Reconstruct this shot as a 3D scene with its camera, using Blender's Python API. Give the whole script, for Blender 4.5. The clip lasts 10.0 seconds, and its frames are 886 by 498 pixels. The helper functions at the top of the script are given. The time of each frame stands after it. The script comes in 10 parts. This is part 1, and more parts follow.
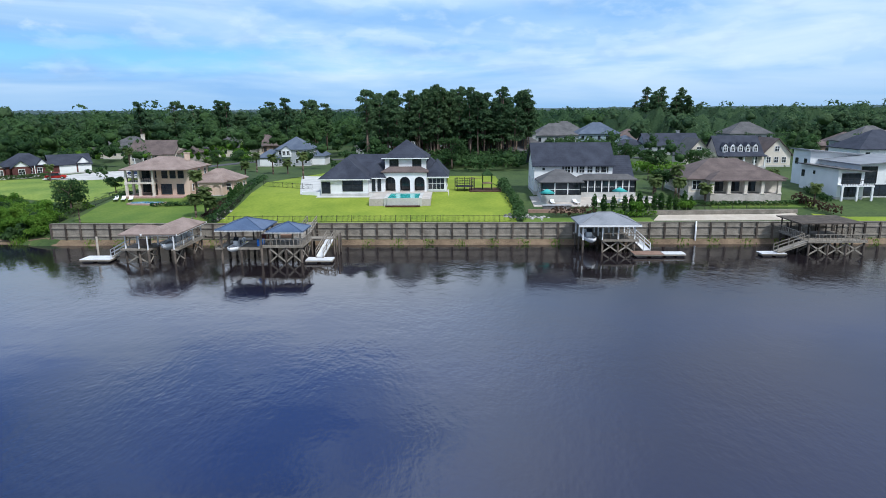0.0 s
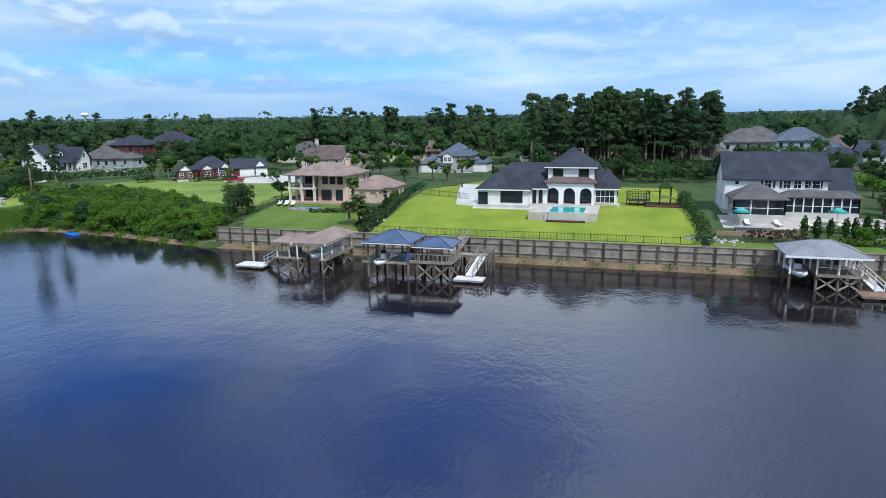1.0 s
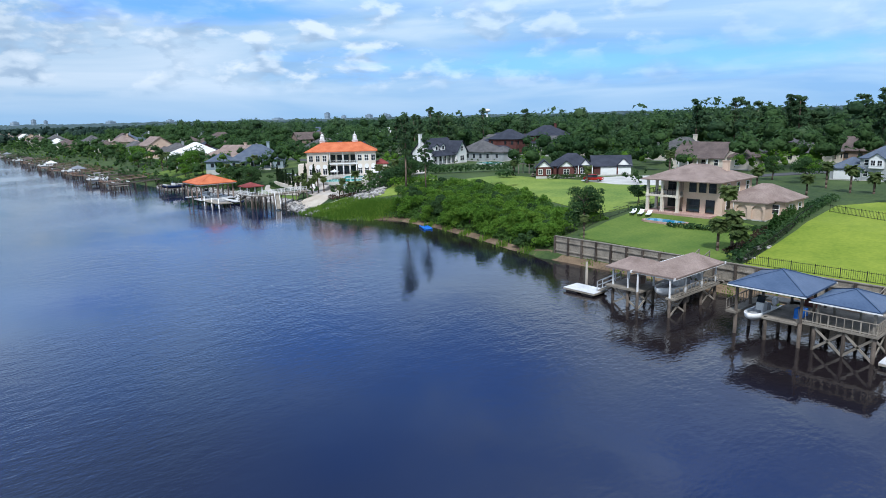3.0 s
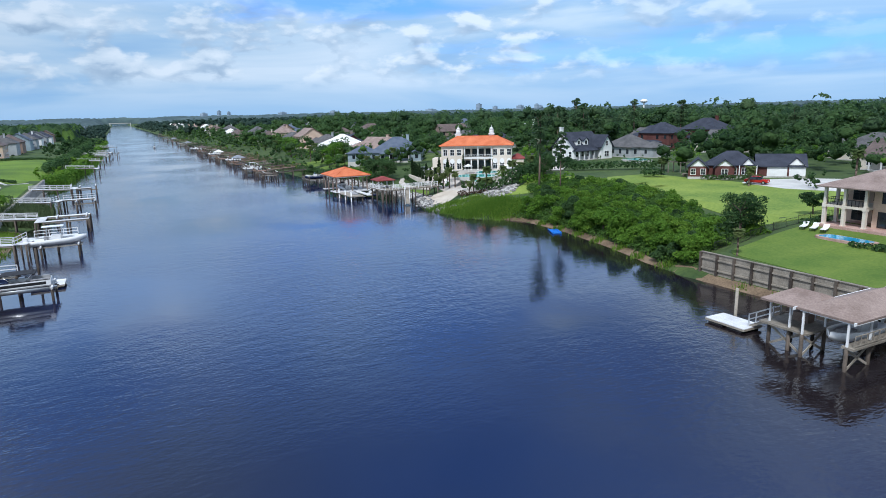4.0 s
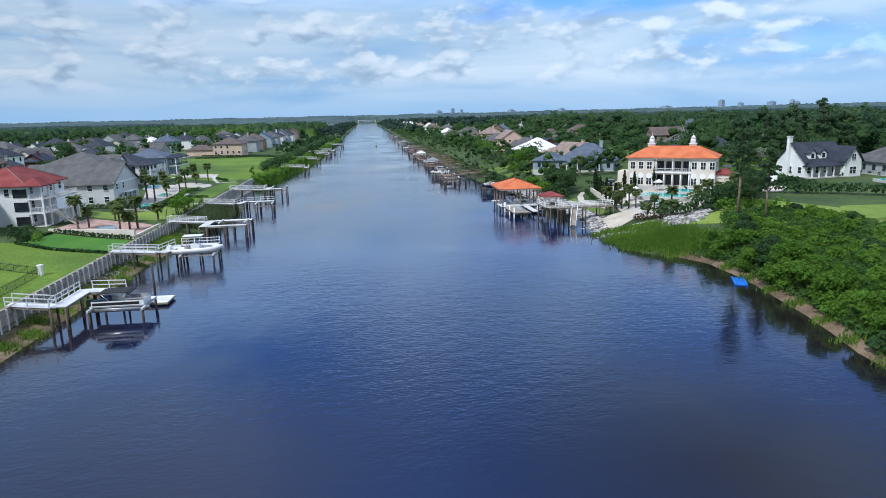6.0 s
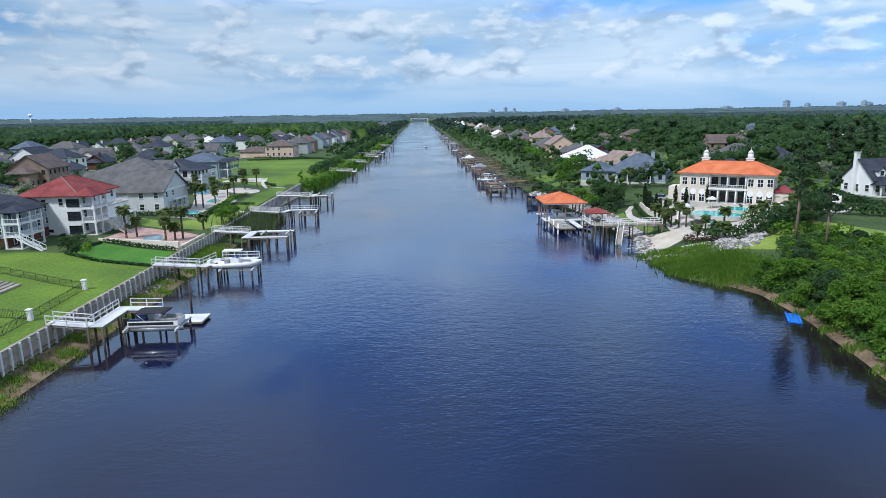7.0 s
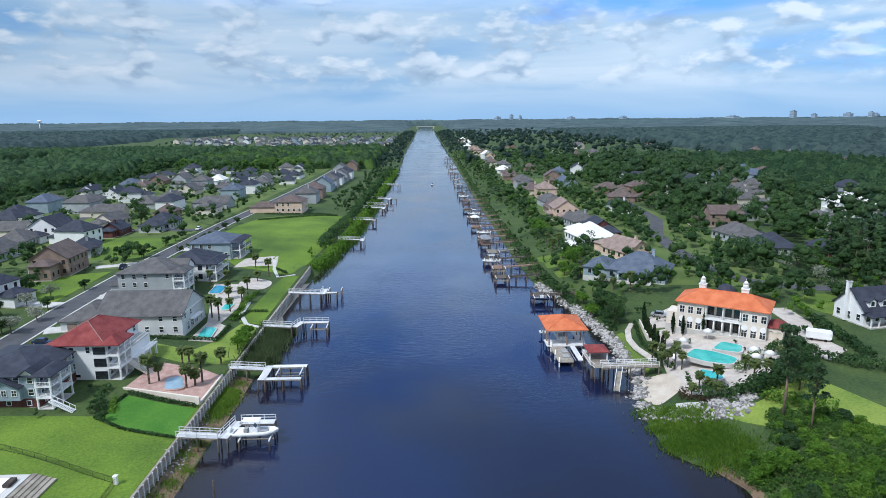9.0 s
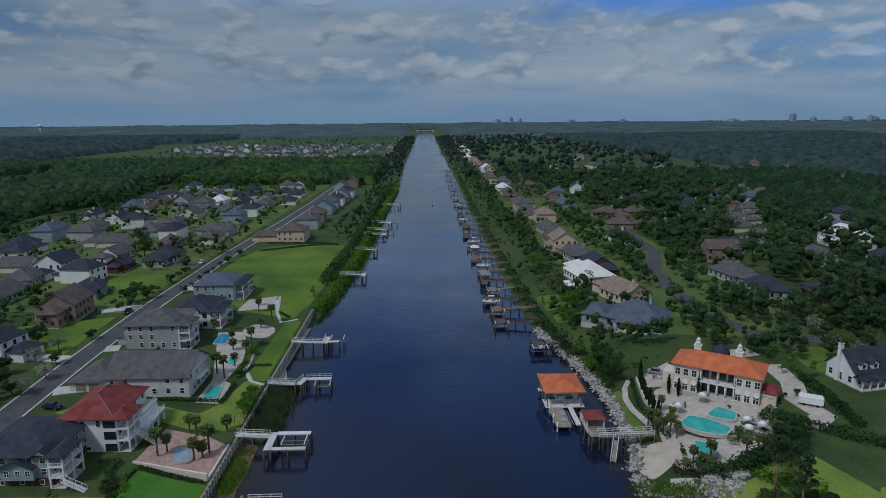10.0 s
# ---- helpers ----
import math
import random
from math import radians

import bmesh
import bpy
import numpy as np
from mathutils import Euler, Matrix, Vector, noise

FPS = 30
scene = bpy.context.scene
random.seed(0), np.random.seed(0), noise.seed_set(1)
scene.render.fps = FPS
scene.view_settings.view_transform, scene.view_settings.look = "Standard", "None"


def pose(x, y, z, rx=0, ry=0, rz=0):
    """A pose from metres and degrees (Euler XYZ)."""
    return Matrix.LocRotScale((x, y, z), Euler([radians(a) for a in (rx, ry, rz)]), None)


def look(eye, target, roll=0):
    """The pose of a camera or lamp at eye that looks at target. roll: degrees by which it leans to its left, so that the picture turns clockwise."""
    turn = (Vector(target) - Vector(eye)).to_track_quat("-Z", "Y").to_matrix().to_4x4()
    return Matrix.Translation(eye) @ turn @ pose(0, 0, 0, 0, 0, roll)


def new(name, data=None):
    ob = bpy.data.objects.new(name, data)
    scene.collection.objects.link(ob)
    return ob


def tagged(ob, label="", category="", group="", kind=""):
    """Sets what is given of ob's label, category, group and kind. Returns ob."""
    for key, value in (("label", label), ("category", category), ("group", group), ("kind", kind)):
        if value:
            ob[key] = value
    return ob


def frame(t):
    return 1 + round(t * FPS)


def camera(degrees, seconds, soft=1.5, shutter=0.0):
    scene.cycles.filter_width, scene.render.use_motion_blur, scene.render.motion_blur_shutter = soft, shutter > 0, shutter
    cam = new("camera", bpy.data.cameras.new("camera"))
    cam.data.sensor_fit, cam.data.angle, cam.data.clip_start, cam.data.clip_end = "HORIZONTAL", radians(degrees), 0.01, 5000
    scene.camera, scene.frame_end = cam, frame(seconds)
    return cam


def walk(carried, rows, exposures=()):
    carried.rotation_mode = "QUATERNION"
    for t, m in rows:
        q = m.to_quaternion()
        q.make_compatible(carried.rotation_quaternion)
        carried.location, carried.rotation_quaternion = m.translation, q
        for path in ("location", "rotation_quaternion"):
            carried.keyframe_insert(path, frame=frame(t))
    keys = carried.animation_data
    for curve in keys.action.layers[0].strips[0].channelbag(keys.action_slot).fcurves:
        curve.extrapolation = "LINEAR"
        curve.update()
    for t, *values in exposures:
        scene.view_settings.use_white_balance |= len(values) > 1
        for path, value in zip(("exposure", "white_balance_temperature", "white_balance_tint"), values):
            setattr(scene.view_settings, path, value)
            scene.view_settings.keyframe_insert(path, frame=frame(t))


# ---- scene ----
# ---- camera ----
cam = camera(70.3, 10.0, 0.4)
PATH = [
    (0, (-0.68, 0.73, 20.59), (-1.121, 20.270, 16.340), -0.4),
    (0.5, (-0.46, 6.21, 20.61), (-2.657, 25.647, 16.443), -0.6),
    (1, (-1.23, 10.87, 20.53), (-6.729, 29.664, 16.481), -0.7),
    (1.5, (-2.75, 15.31, 20.72), (-10.848, 33.147, 16.663), -0.8),
    (2, (-4.34, 20.14, 20.52), (-14.436, 36.923, 16.483), -0.7),
    (2.5, (-6.19, 24.68, 20.32), (-19.046, 39.453, 16.263), -0.7),
    (2.7, (-6.94, 26.44, 20.31), (-20.828, 40.248, 16.273), -1.1),
    (3.8, (-11.79, 34.81, 20.81), (-28.657, 44.692, 16.622), -1.2),
    (4, (-12.78, 36.60, 20.83), (-30.229, 45.416, 16.628), -1.4),
    (4.5, (-15.41, 41.02, 20.65), (-33.451, 48.565, 16.450), -1.5),
    (5, (-18.37, 45.92, 20.62), (-36.854, 52.288, 16.424), -1.5),
    (5.5, (-21.30, 50.41, 21.81), (-40.309, 55.024, 17.607), -1.5),
    (6, (-24.53, 54.61, 22.76), (-43.969, 56.842, 18.639), -1.4),
    (6.2, (-26.68, 55.93, 22.83), (-46.155, 57.919, 18.743), -1.7),
    (7.3, (-27.16, 56.86, 29.07), (-46.710, 57.285, 24.904), -0.7),
    (7.5, (-27.25, 56.56, 32.05), (-46.809, 57.046, 27.921), -0.6),
    (8, (-27.11, 56.80, 40.06), (-46.684, 57.300, 35.949), -0.5),
    (8.5, (-27.12, 56.77, 47.96), (-46.690, 57.284, 43.870), -0.5),
    (9, (-27.03, 56.75, 55.93), (-46.598, 57.264, 51.851), -0.5),
    (9.5, (-27.02, 56.75, 63.99), (-46.599, 57.264, 59.921), -0.5),
    (10, (-26.84, 56.67, 71.91), (-46.415, 57.188, 67.849), -0.5),
]
EXPOSE = [(t, stops, 5750, 9) for t, stops in ((0.0, 0.0), (9.2, 0.0), (9.4, -0.08), (9.6, -0.42), (9.8, -0.85), (10.0, -1.28))]
walk(cam, [(t, look(eye, target, roll)) for t, eye, target, roll in PATH], EXPOSE)

# ---- sky and sun ----
SUN_ELEVATION, SUN_TURN = 53.0, 136.0    # degrees above the horizon; clockwise from +y


def link(tree, a, b):
    tree.links.new(a, b)


def make_world():
    world = bpy.data.worlds.new("sky")
    scene.world = world
    world.use_nodes = True
    t = world.node_tree
    t.nodes.clear()
    out, bg = t.nodes.new("ShaderNodeOutputWorld"), t.nodes.new("ShaderNodeBackground")
    sky = t.nodes.new("ShaderNodeTexSky")
    sky.sky_type, sky.sun_disc = "NISHITA", False
    sky.sun_elevation, sky.sun_rotation = radians(SUN_ELEVATION), radians(SUN_TURN)
    sky.altitude, sky.air_density, sky.dust_density, sky.ozone_density = 50, 1.0, 0.6, 2.5
    bright = t.nodes.new("ShaderNodeVectorMath")
    bright.operation = "MULTIPLY"
    bright.inputs[1].default_value = (0.066, 0.108, 0.190)
    link(t, sky.outputs[0], bright.inputs[0])
    co, sep = t.nodes.new("ShaderNodeTexCoord"), t.nodes.new("ShaderNodeSeparateXYZ")
    link(t, co.outputs["Generated"], sep.inputs[0])

    def maths(op, a, b=0.0):
        n = t.nodes.new("ShaderNodeMath")
        n.operation = op
        for i, v in enumerate((a, b)):
            if isinstance(v, (int, float)):
                n.inputs[i].default_value = v
            else:
                link(t, v, n.inputs[i])
        return n.outputs[0]

    # a cloud deck seen in perspective overhead, heaped clouds towards the horizon
    high = maths("ADD", maths("MAXIMUM", sep.outputs[2], 0.0), 0.12)
    flat = t.nodes.new("ShaderNodeCombineXYZ")
    link(t, maths("DIVIDE", sep.outputs[0], high), flat.inputs[0])
    link(t, maths("DIVIDE", sep.outputs[1], high), flat.inputs[1])

    def clouds(source, scale, detail, rough, shift, stretch=(1, 1, 1), twist=0.25):
        mp = t.nodes.new("ShaderNodeMapping")
        mp.inputs["Location"].default_value, mp.inputs["Scale"].default_value = shift, stretch
        link(t, source, mp.inputs[0])
        n = t.nodes.new("ShaderNodeTexNoise")
        n.inputs["Scale"].default_value, n.inputs["Detail"].default_value = scale, detail
        n.inputs["Roughness"].default_value, n.inputs["Distortion"].default_value = rough, twist
        link(t, mp.outputs[0], n.inputs["Vector"])
        return n.outputs[0]

    def ramp(value, stops):
        r = t.nodes.new("ShaderNodeValToRGB")
        link(t, value, r.inputs[0])
        while len(r.color_ramp.elements) < len(stops):
            r.color_ramp.elements.new(0.5)
        for e, (p, c) in zip(r.color_ramp.elements, stops):
            e.position, e.color = p, (*c, 1)
        return r.outputs[0]

    def blend(f, a, b):
        m = t.nodes.new("ShaderNodeMix")
        m.data_type = "RGBA"
        link(t, f, m.inputs[0])
        for i, v in ((6, a), (7, b)):
            if isinstance(v, tuple):
                m.inputs[i].default_value = (*v, 1)
            else:
                link(t, v, m.inputs[i])
        return m.outputs[2]

    way = co.outputs["Generated"]

    def gap(at, wide, tall):
        """A hole in the cloud round one direction, ragged at its rim."""
        sub, mul, far = (t.nodes.new("ShaderNodeVectorMath") for _ in range(3))
        sub.operation, mul.operation, far.operation = "SUBTRACT", "MULTIPLY", "LENGTH"
        link(t, way, sub.inputs[0])
        sub.inputs[1].default_value = at
        link(t, sub.outputs[0], mul.inputs[0])
        mul.inputs[1].default_value = (1 / wide, 1 / wide, 1 / tall)
        link(t, mul.outputs[0], far.inputs[0])
        edge = maths("ADD", far.outputs["Value"], maths("MULTIPLY", maths("SUBTRACT", wisps, 0.5), 3.4))
        return ramp(maths("MULTIPLY", edge, 0.5), [(0.16, (1, 1, 1)), (0.78, (0, 0, 0))])

    wisps = clouds(way, 7.0, 6, 0.55, (0.3, 2.9, 0.4), (1, 1, 4.5), 0.3)
    shift_up = (0.4, 1.9, 0.2)
    heaps = clouds(way, 15.0, 6, 0.52, shift_up, (1, 1, 2.3), 0.15)
    under = clouds(way, 15.0, 2.5, 0.45, (0.4, 1.9, 0.2 + 0.034), (1, 1, 2.3), 0.15)
    bands = clouds(way, 2.4, 5, 0.5, (2.3, 0.7, 0.9), (1, 1, 7.0), 0.4)
    deck = clouds(flat.outputs[0], 0.55, 7, 0.55, (3.1, 1.7, 0))
    above = ramp(sep.outputs[2], [(0.15, (0, 0, 0)), (0.21, (1, 1, 1))])
    # a thin grey-white sheet, bluer in long bands
    veil = ramp(bands, [(0.36, (0.30, 0.50, 0.76)), (0.47, (0.42, 0.60, 0.79)), (0.56, (0.56, 0.70, 0.83)), (0.70, (0.70, 0.80, 0.89))])
    # heaped clouds in the west: white heads over grey undersides
    lit = maths("ADD", maths("MULTIPLY", maths("SUBTRACT", heaps, under), 2.0), 0.5)
    puff = ramp(lit, [(0.20, (0.36, 0.48, 0.62)), (0.44, (0.47, 0.59, 0.72)), (0.60, (0.66, 0.76, 0.85)), (0.85, (0.80, 0.87, 0.93))])
    west = ramp(maths("MULTIPLY", sep.outputs[0], -1.0), [(0.45, (0.25, 0.25, 0.25)), (0.85, (1, 1, 1))])
    heaped = maths("MULTIPLY", ramp(heaps, [(0.47, (0, 0, 0)), (0.58, (1, 1, 1))]), maths("MULTIPLY", west, ramp(sep.outputs[2], [(0.035, (0, 0, 0)), (0.065, (1, 1, 1))])))
    low_sky = blend(maths("MULTIPLY", heaped, 0.95), veil, puff)
    # the deck is brighter to the north, thinner and bluer to the west
    to_west = ramp(maths("MULTIPLY", sep.outputs[0], -1.0), [(0.56, (0, 0, 0)), (0.93, (1, 1, 1))])
    north_tone = ramp(deck, [(0.34, (0.42, 0.58, 0.89)), (0.45, (0.76, 0.90, 1.08)), (0.60, (1.15, 1.21, 1.29))])
    west_tone = ramp(deck, [(0.36, (0.26, 0.49, 1.01)), (0.47, (0.49, 0.75, 1.16)), (0.60, (0.90, 1.08, 1.30))])
    ceiling_tone = blend(to_west, north_tone, west_tone)
    # brighter cloud to the north than to the south-west; the western deck darkens higher up
    fade = maths("ADD", 1.0, maths("MULTIPLY", ramp(maths("MULTIPLY", sep.outputs[0], -1.0), [(0.40, (0, 0, 0)), (0.75, (1, 1, 1))]), maths("SUBTRACT", ramp(sep.outputs[2], [(0.26, (1, 1, 1)), (0.48, (0.42, 0.42, 0.42))]), 1.0)))
    fade = maths("MULTIPLY", fade, ramp(sep.outputs[0], [(0.0, (1, 1, 1)), (0.28, (0.5, 0.5, 0.5))]))
    sided = maths("ADD", maths("MULTIPLY", sep.outputs[1], 0.24), 0.92)

    def scaled(colour, by):
        n = t.nodes.new("ShaderNodeVectorMath")
        n.operation = "SCALE"
        link(t, colour, n.inputs[0])
        link(t, by, n.inputs["Scale"])
        return n.outputs[0]

    sheet = blend(above, scaled(low_sky, sided), scaled(ceiling_tone, fade))
    holes = None
    for at, wide, tall in (((-0.50, 0.86, 0.082), 0.40, 0.020), ((-0.93, 0.32, 0.168), 0.13, 0.026), ((-0.84, 0.44, 0.31), 0.12, 0.05), ((-0.95, 0.21, 0.235), 0.08, 0.035), ((-0.66, 0.65, 0.36), 0.15, 0.06), ((-0.30, 0.83, 0.47), 0.24, 0.10), ((-0.93, -0.04, 0.37), 0.20, 0.06)):
        one = gap(at, wide, tall)
        holes = one if holes is None else maths("MAXIMUM", holes, one)
    sheet = blend(maths("MULTIPLY", holes, 0.78), sheet, bright.outputs[0])
    low = ramp(sep.outputs[2], [(0.0, (1, 1, 1)), (0.06, (0, 0, 0))])
    hazy = blend(maths("MULTIPLY", low, 0.85), sheet, (0.34, 0.54, 0.77))
    link(t, hazy, bg.inputs[0])
    bg.inputs[1].default_value = 1.0
    link(t, bg.outputs[0], out.inputs[0])


make_world()
sun = new("sun", bpy.data.lights.new("sun", "SUN"))
sun.data.energy, sun.data.angle, sun.data.color = 3.7, radians(9), (1.0, 0.95, 0.87)
e_, a_ = radians(SUN_ELEVATION), radians(SUN_TURN)
sun.matrix_world = look((0, 0, 100), (-math.sin(a_) * math.cos(e_) * 50, -math.cos(a_) * math.cos(e_) * 50, 100 - math.sin(e_) * 50))


# ---- materials ----
def material(name, a, b, scale=2.0, rough=0.8, bump=0.0, fine=None, metal=0.0, spec=0.35, island=0.0, per_object=0.0, stretch=(1, 1, 1), bump_scale=None):
    """Two colours mixed by noise at two scales, with an uneven roughness and fine relief."""
    m = bpy.data.materials.new(name)
    m.use_nodes = True
    t = m.node_tree
    bsdf = t.nodes["Principled BSDF"]
    co, mp = t.nodes.new("ShaderNodeTexCoord"), t.nodes.new("ShaderNodeMapping")
    mp.inputs["Scale"].default_value = stretch
    geo = t.nodes.new("ShaderNodeNewGeometry")
    link(t, geo.outputs["Position"], mp.inputs[0])
    n1, n2 = t.nodes.new("ShaderNodeTexNoise"), t.nodes.new("ShaderNodeTexNoise")
    n1.inputs["Scale"].default_value, n1.inputs["Detail"].default_value = scale, 5
    n2.inputs["Scale"].default_value, n2.inputs["Detail"].default_value = (fine or scale * 9), 3
    for n in (n1, n2):
        link(t, mp.outputs[0], n.inputs["Vector"])
    add = t.nodes.new("ShaderNodeMath")
    add.operation = "MULTIPLY_ADD"
    add.inputs[1].default_value, add.inputs[2].default_value = 0.6, 0.0
    link(t, n1.outputs[0], add.inputs[0])
    add2 = t.nodes.new("ShaderNodeMath")
    add2.operation = "MULTIPLY_ADD"
    add2.inputs[1].default_value = 0.4
    link(t, n2.outputs[0], add2.inputs[0])
    link(t, add.outputs[0], add2.inputs[2])
    value = add2.outputs[0]
    for amount, socket in ((island, geo.outputs["Random Per Island"]), (per_object, None)):
        if amount:
            if socket is None:
                socket = t.nodes.new("ShaderNodeObjectInfo").outputs["Random"]
            k = t.nodes.new("ShaderNodeMath")
            k.operation = "MULTIPLY_ADD"
            k.inputs[1].default_value = amount
            link(t, socket, k.inputs[0])
            k2 = t.nodes.new("ShaderNodeMath")
            k2.operation = "SUBTRACT"
            k2.inputs[1].default_value = amount / 2
            link(t, value, k.inputs[2])
            link(t, k.outputs[0], k2.inputs[0])
            value = k2.outputs[0]
    r = t.nodes.new("ShaderNodeValToRGB")
    r.color_ramp.elements[0].position, r.color_ramp.elements[0].color = 0.36, (*a, 1)
    r.color_ramp.elements[1].position, r.color_ramp.elements[1].color = 0.64, (*b, 1)
    link(t, value, r.inputs[0])
    link(t, r.outputs[0], bsdf.inputs["Base Color"])
    bsdf.inputs["Roughness"].default_value, bsdf.inputs["Metallic"].default_value = rough, metal
    bsdf.inputs["Specular IOR Level"].default_value = spec
    if bump:
        bp = t.nodes.new("ShaderNodeBump")
        bp.inputs["Strength"].default_value, bp.inputs["Distance"].default_value = bump, (bump_scale or 0.05)
        link(t, n2.outputs[0], bp.inputs["Height"])
        link(t, bp.outputs[0], bsdf.inputs["Normal"])
    return m


def roof_material(name, a, b, course=0.35, bump=0.5, rough=0.85, ribs=False):
    """Courses of shingles or tiles across the slope (or standing ribs), with blotches of wear."""
    m = material(name, a, b, 0.5, rough, 0.0, 6.0)
    t = m.node_tree
    bsdf = t.nodes["Principled BSDF"]
    co = t.nodes.new("ShaderNodeTexCoord")
    w = t.nodes.new("ShaderNodeTexWave")
    w.wave_type, w.bands_direction, w.wave_profile = "BANDS", "DIAGONAL" if ribs else "Z", "SAW"
    w.inputs["Scale"].default_value, w.inputs["Distortion"].default_value = 0.31 / course, 0.3
    w.inputs["Detail"].default_value, w.inputs["Detail Scale"].default_value = 2, 4
    link(t, co.outputs["Object"], w.inputs["Vector"])
    bp = t.nodes.new("ShaderNodeBump")
    bp.inputs["Strength"].default_value, bp.inputs["Distance"].default_value = bump, 0.06
    link(t, w.outputs["Fac"], bp.inputs["Height"])
    link(t, bp.outputs[0], bsdf.inputs["Normal"])
    return m


def water_material():
    m = bpy.data.materials.new("canal water")
    m.use_nodes = True
    t = m.node_tree
    bsdf = t.nodes["Principled BSDF"]
    geo = t.nodes.new("ShaderNodeNewGeometry")
    # deep channel blue paints mirrored sky; tea-brown where it shoals, with broad drifting patches
    sep, shoal, drift, tone, mix = (t.nodes.new("ShaderNode" + k) for k in ("SeparateXYZ", "ValToRGB", "TexNoise", "MapRange", "Mix"))
    link(t, geo.outputs["Position"], sep.inputs[0])
    span = t.nodes.new("ShaderNodeMapRange")
    span.inputs[1].default_value, span.inputs[2].default_value = 10, 110
    link(t, sep.outputs[1], span.inputs[0])
    link(t, span.outputs[0], shoal.inputs[0])
    for p in (0.24, 0.78):
        shoal.color_ramp.elements.new(p)
    for e, p, v in zip(shoal.color_ramp.elements, (0.09, 0.24, 0.78, 0.88), (1, 0, 0, 1)):
        e.position, e.color = p, (v, v, v, 1)
    # brown painted further out below the boathouses, where their dark reflections fall
    reflection_y, east, reflection_zone = t.nodes.new("ShaderNodeMapRange"), t.nodes.new("ShaderNodeMapRange"), t.nodes.new("ShaderNodeMath")
    reflection_y.inputs[1].default_value, reflection_y.inputs[2].default_value = 58, 78
    east.inputs[1].default_value, east.inputs[2].default_value = -100, -60
    link(t, sep.outputs[1], reflection_y.inputs[0])
    link(t, sep.outputs[0], east.inputs[0])
    reflection_zone.operation = "MULTIPLY"
    link(t, reflection_y.outputs[0], reflection_zone.inputs[0])
    link(t, east.outputs[0], reflection_zone.inputs[1])
    drift.inputs["Scale"].default_value, drift.inputs["Detail"].default_value = 0.022, 3
    link(t, geo.outputs["Position"], drift.inputs["Vector"])
    tone.inputs[1].default_value, tone.inputs[2].default_value, tone.inputs[3].default_value, tone.inputs[4].default_value = 0.42, 0.66, 0.0, 0.6
    link(t, drift.outputs[0], tone.inputs[0])
    most = t.nodes.new("ShaderNodeMath")
    most.operation = "MAXIMUM"
    link(t, shoal.outputs[0], most.inputs[0])
    link(t, tone.outputs[0], most.inputs[1])
    mix.data_type = "RGBA"
    more = t.nodes.new("ShaderNodeMath")
    more.operation = "MAXIMUM"
    link(t, most.outputs[0], more.inputs[0])
    link(t, reflection_zone.outputs[0], more.inputs[1])
    link(t, more.outputs[0], mix.inputs[0])
    mix.inputs[6].default_value, mix.inputs[7].default_value = (0.006, 0.015, 0.060, 1), (0.013, 0.010, 0.012, 1)
    link(t, mix.outputs[2], bsdf.inputs["Base Color"])
    bsdf.inputs["Roughness"].default_value = 0.06
    bsdf.inputs["IOR"].default_value = 1.66
    bsdf.inputs["Specular IOR Level"].default_value = 0.5
    gust, calm = t.nodes.new("ShaderNodeTexNoise"), t.nodes.new("ShaderNodeMapRange")
    gust.inputs["Scale"].default_value, gust.inputs["Detail"].default_value = 0.028, 4
    link(t, geo.outputs["Position"], gust.inputs["Vector"])
    link(t, gust.outputs[0], calm.inputs[0])
    calm.inputs[1].default_value, calm.inputs[2].default_value, calm.inputs[3].default_value, calm.inputs[4].default_value = 0.38, 0.62, 0.22, 1.9
    last = None
    for scale, strength, distance, stretch in ((0.045, 0.04, 2.0, (1, 1.6, 1)), (0.4, 0.14, 0.2, (1.9, 1, 1)), (1.5, 0.26, 0.07, (1.9, 1, 1))):
        mp, n, bp = t.nodes.new("ShaderNodeMapping"), t.nodes.new("ShaderNodeTexNoise"), t.nodes.new("ShaderNodeBump")
        mp.inputs["Scale"].default_value, mp.inputs["Rotation"].default_value = stretch, (0, 0, 0.35)
        link(t, geo.outputs["Position"], mp.inputs[0])
        link(t, mp.outputs[0], n.inputs["Vector"])
        n.inputs["Scale"].default_value, n.inputs["Detail"].default_value = scale, 3
        bp.inputs["Strength"].default_value, bp.inputs["Distance"].default_value = strength, distance
        link(t, n.outputs[0], bp.inputs["Height"])
        if scale > 0.1:
            k = t.nodes.new("ShaderNodeMath")
            k.operation = "MULTIPLY"
            k.inputs[1].default_value = strength
            link(t, calm.outputs[0], k.inputs[0])
            link(t, k.outputs[0], bp.inputs["Strength"])
        if last:
            link(t, last, bp.inputs["Normal"])
        last = bp.outputs[0]
    link(t, last, bsdf.inputs["Normal"])
    # gusts roughen the surface in long patches
    g, r = t.nodes.new("ShaderNodeTexNoise"), t.nodes.new("ShaderNodeMapRange")
    g.inputs["Scale"].default_value, g.inputs["Detail"].default_value = 0.02, 4
    link(t, geo.outputs["Position"], g.inputs["Vector"])
    link(t, g.outputs[0], r.inputs[0])
    r.inputs[1].default_value, r.inputs[2].default_value, r.inputs[3].default_value, r.inputs[4].default_value = 0.4, 0.65, 0.02, 0.07
    link(t, r.outputs[0], bsdf.inputs["Roughness"])
    return m


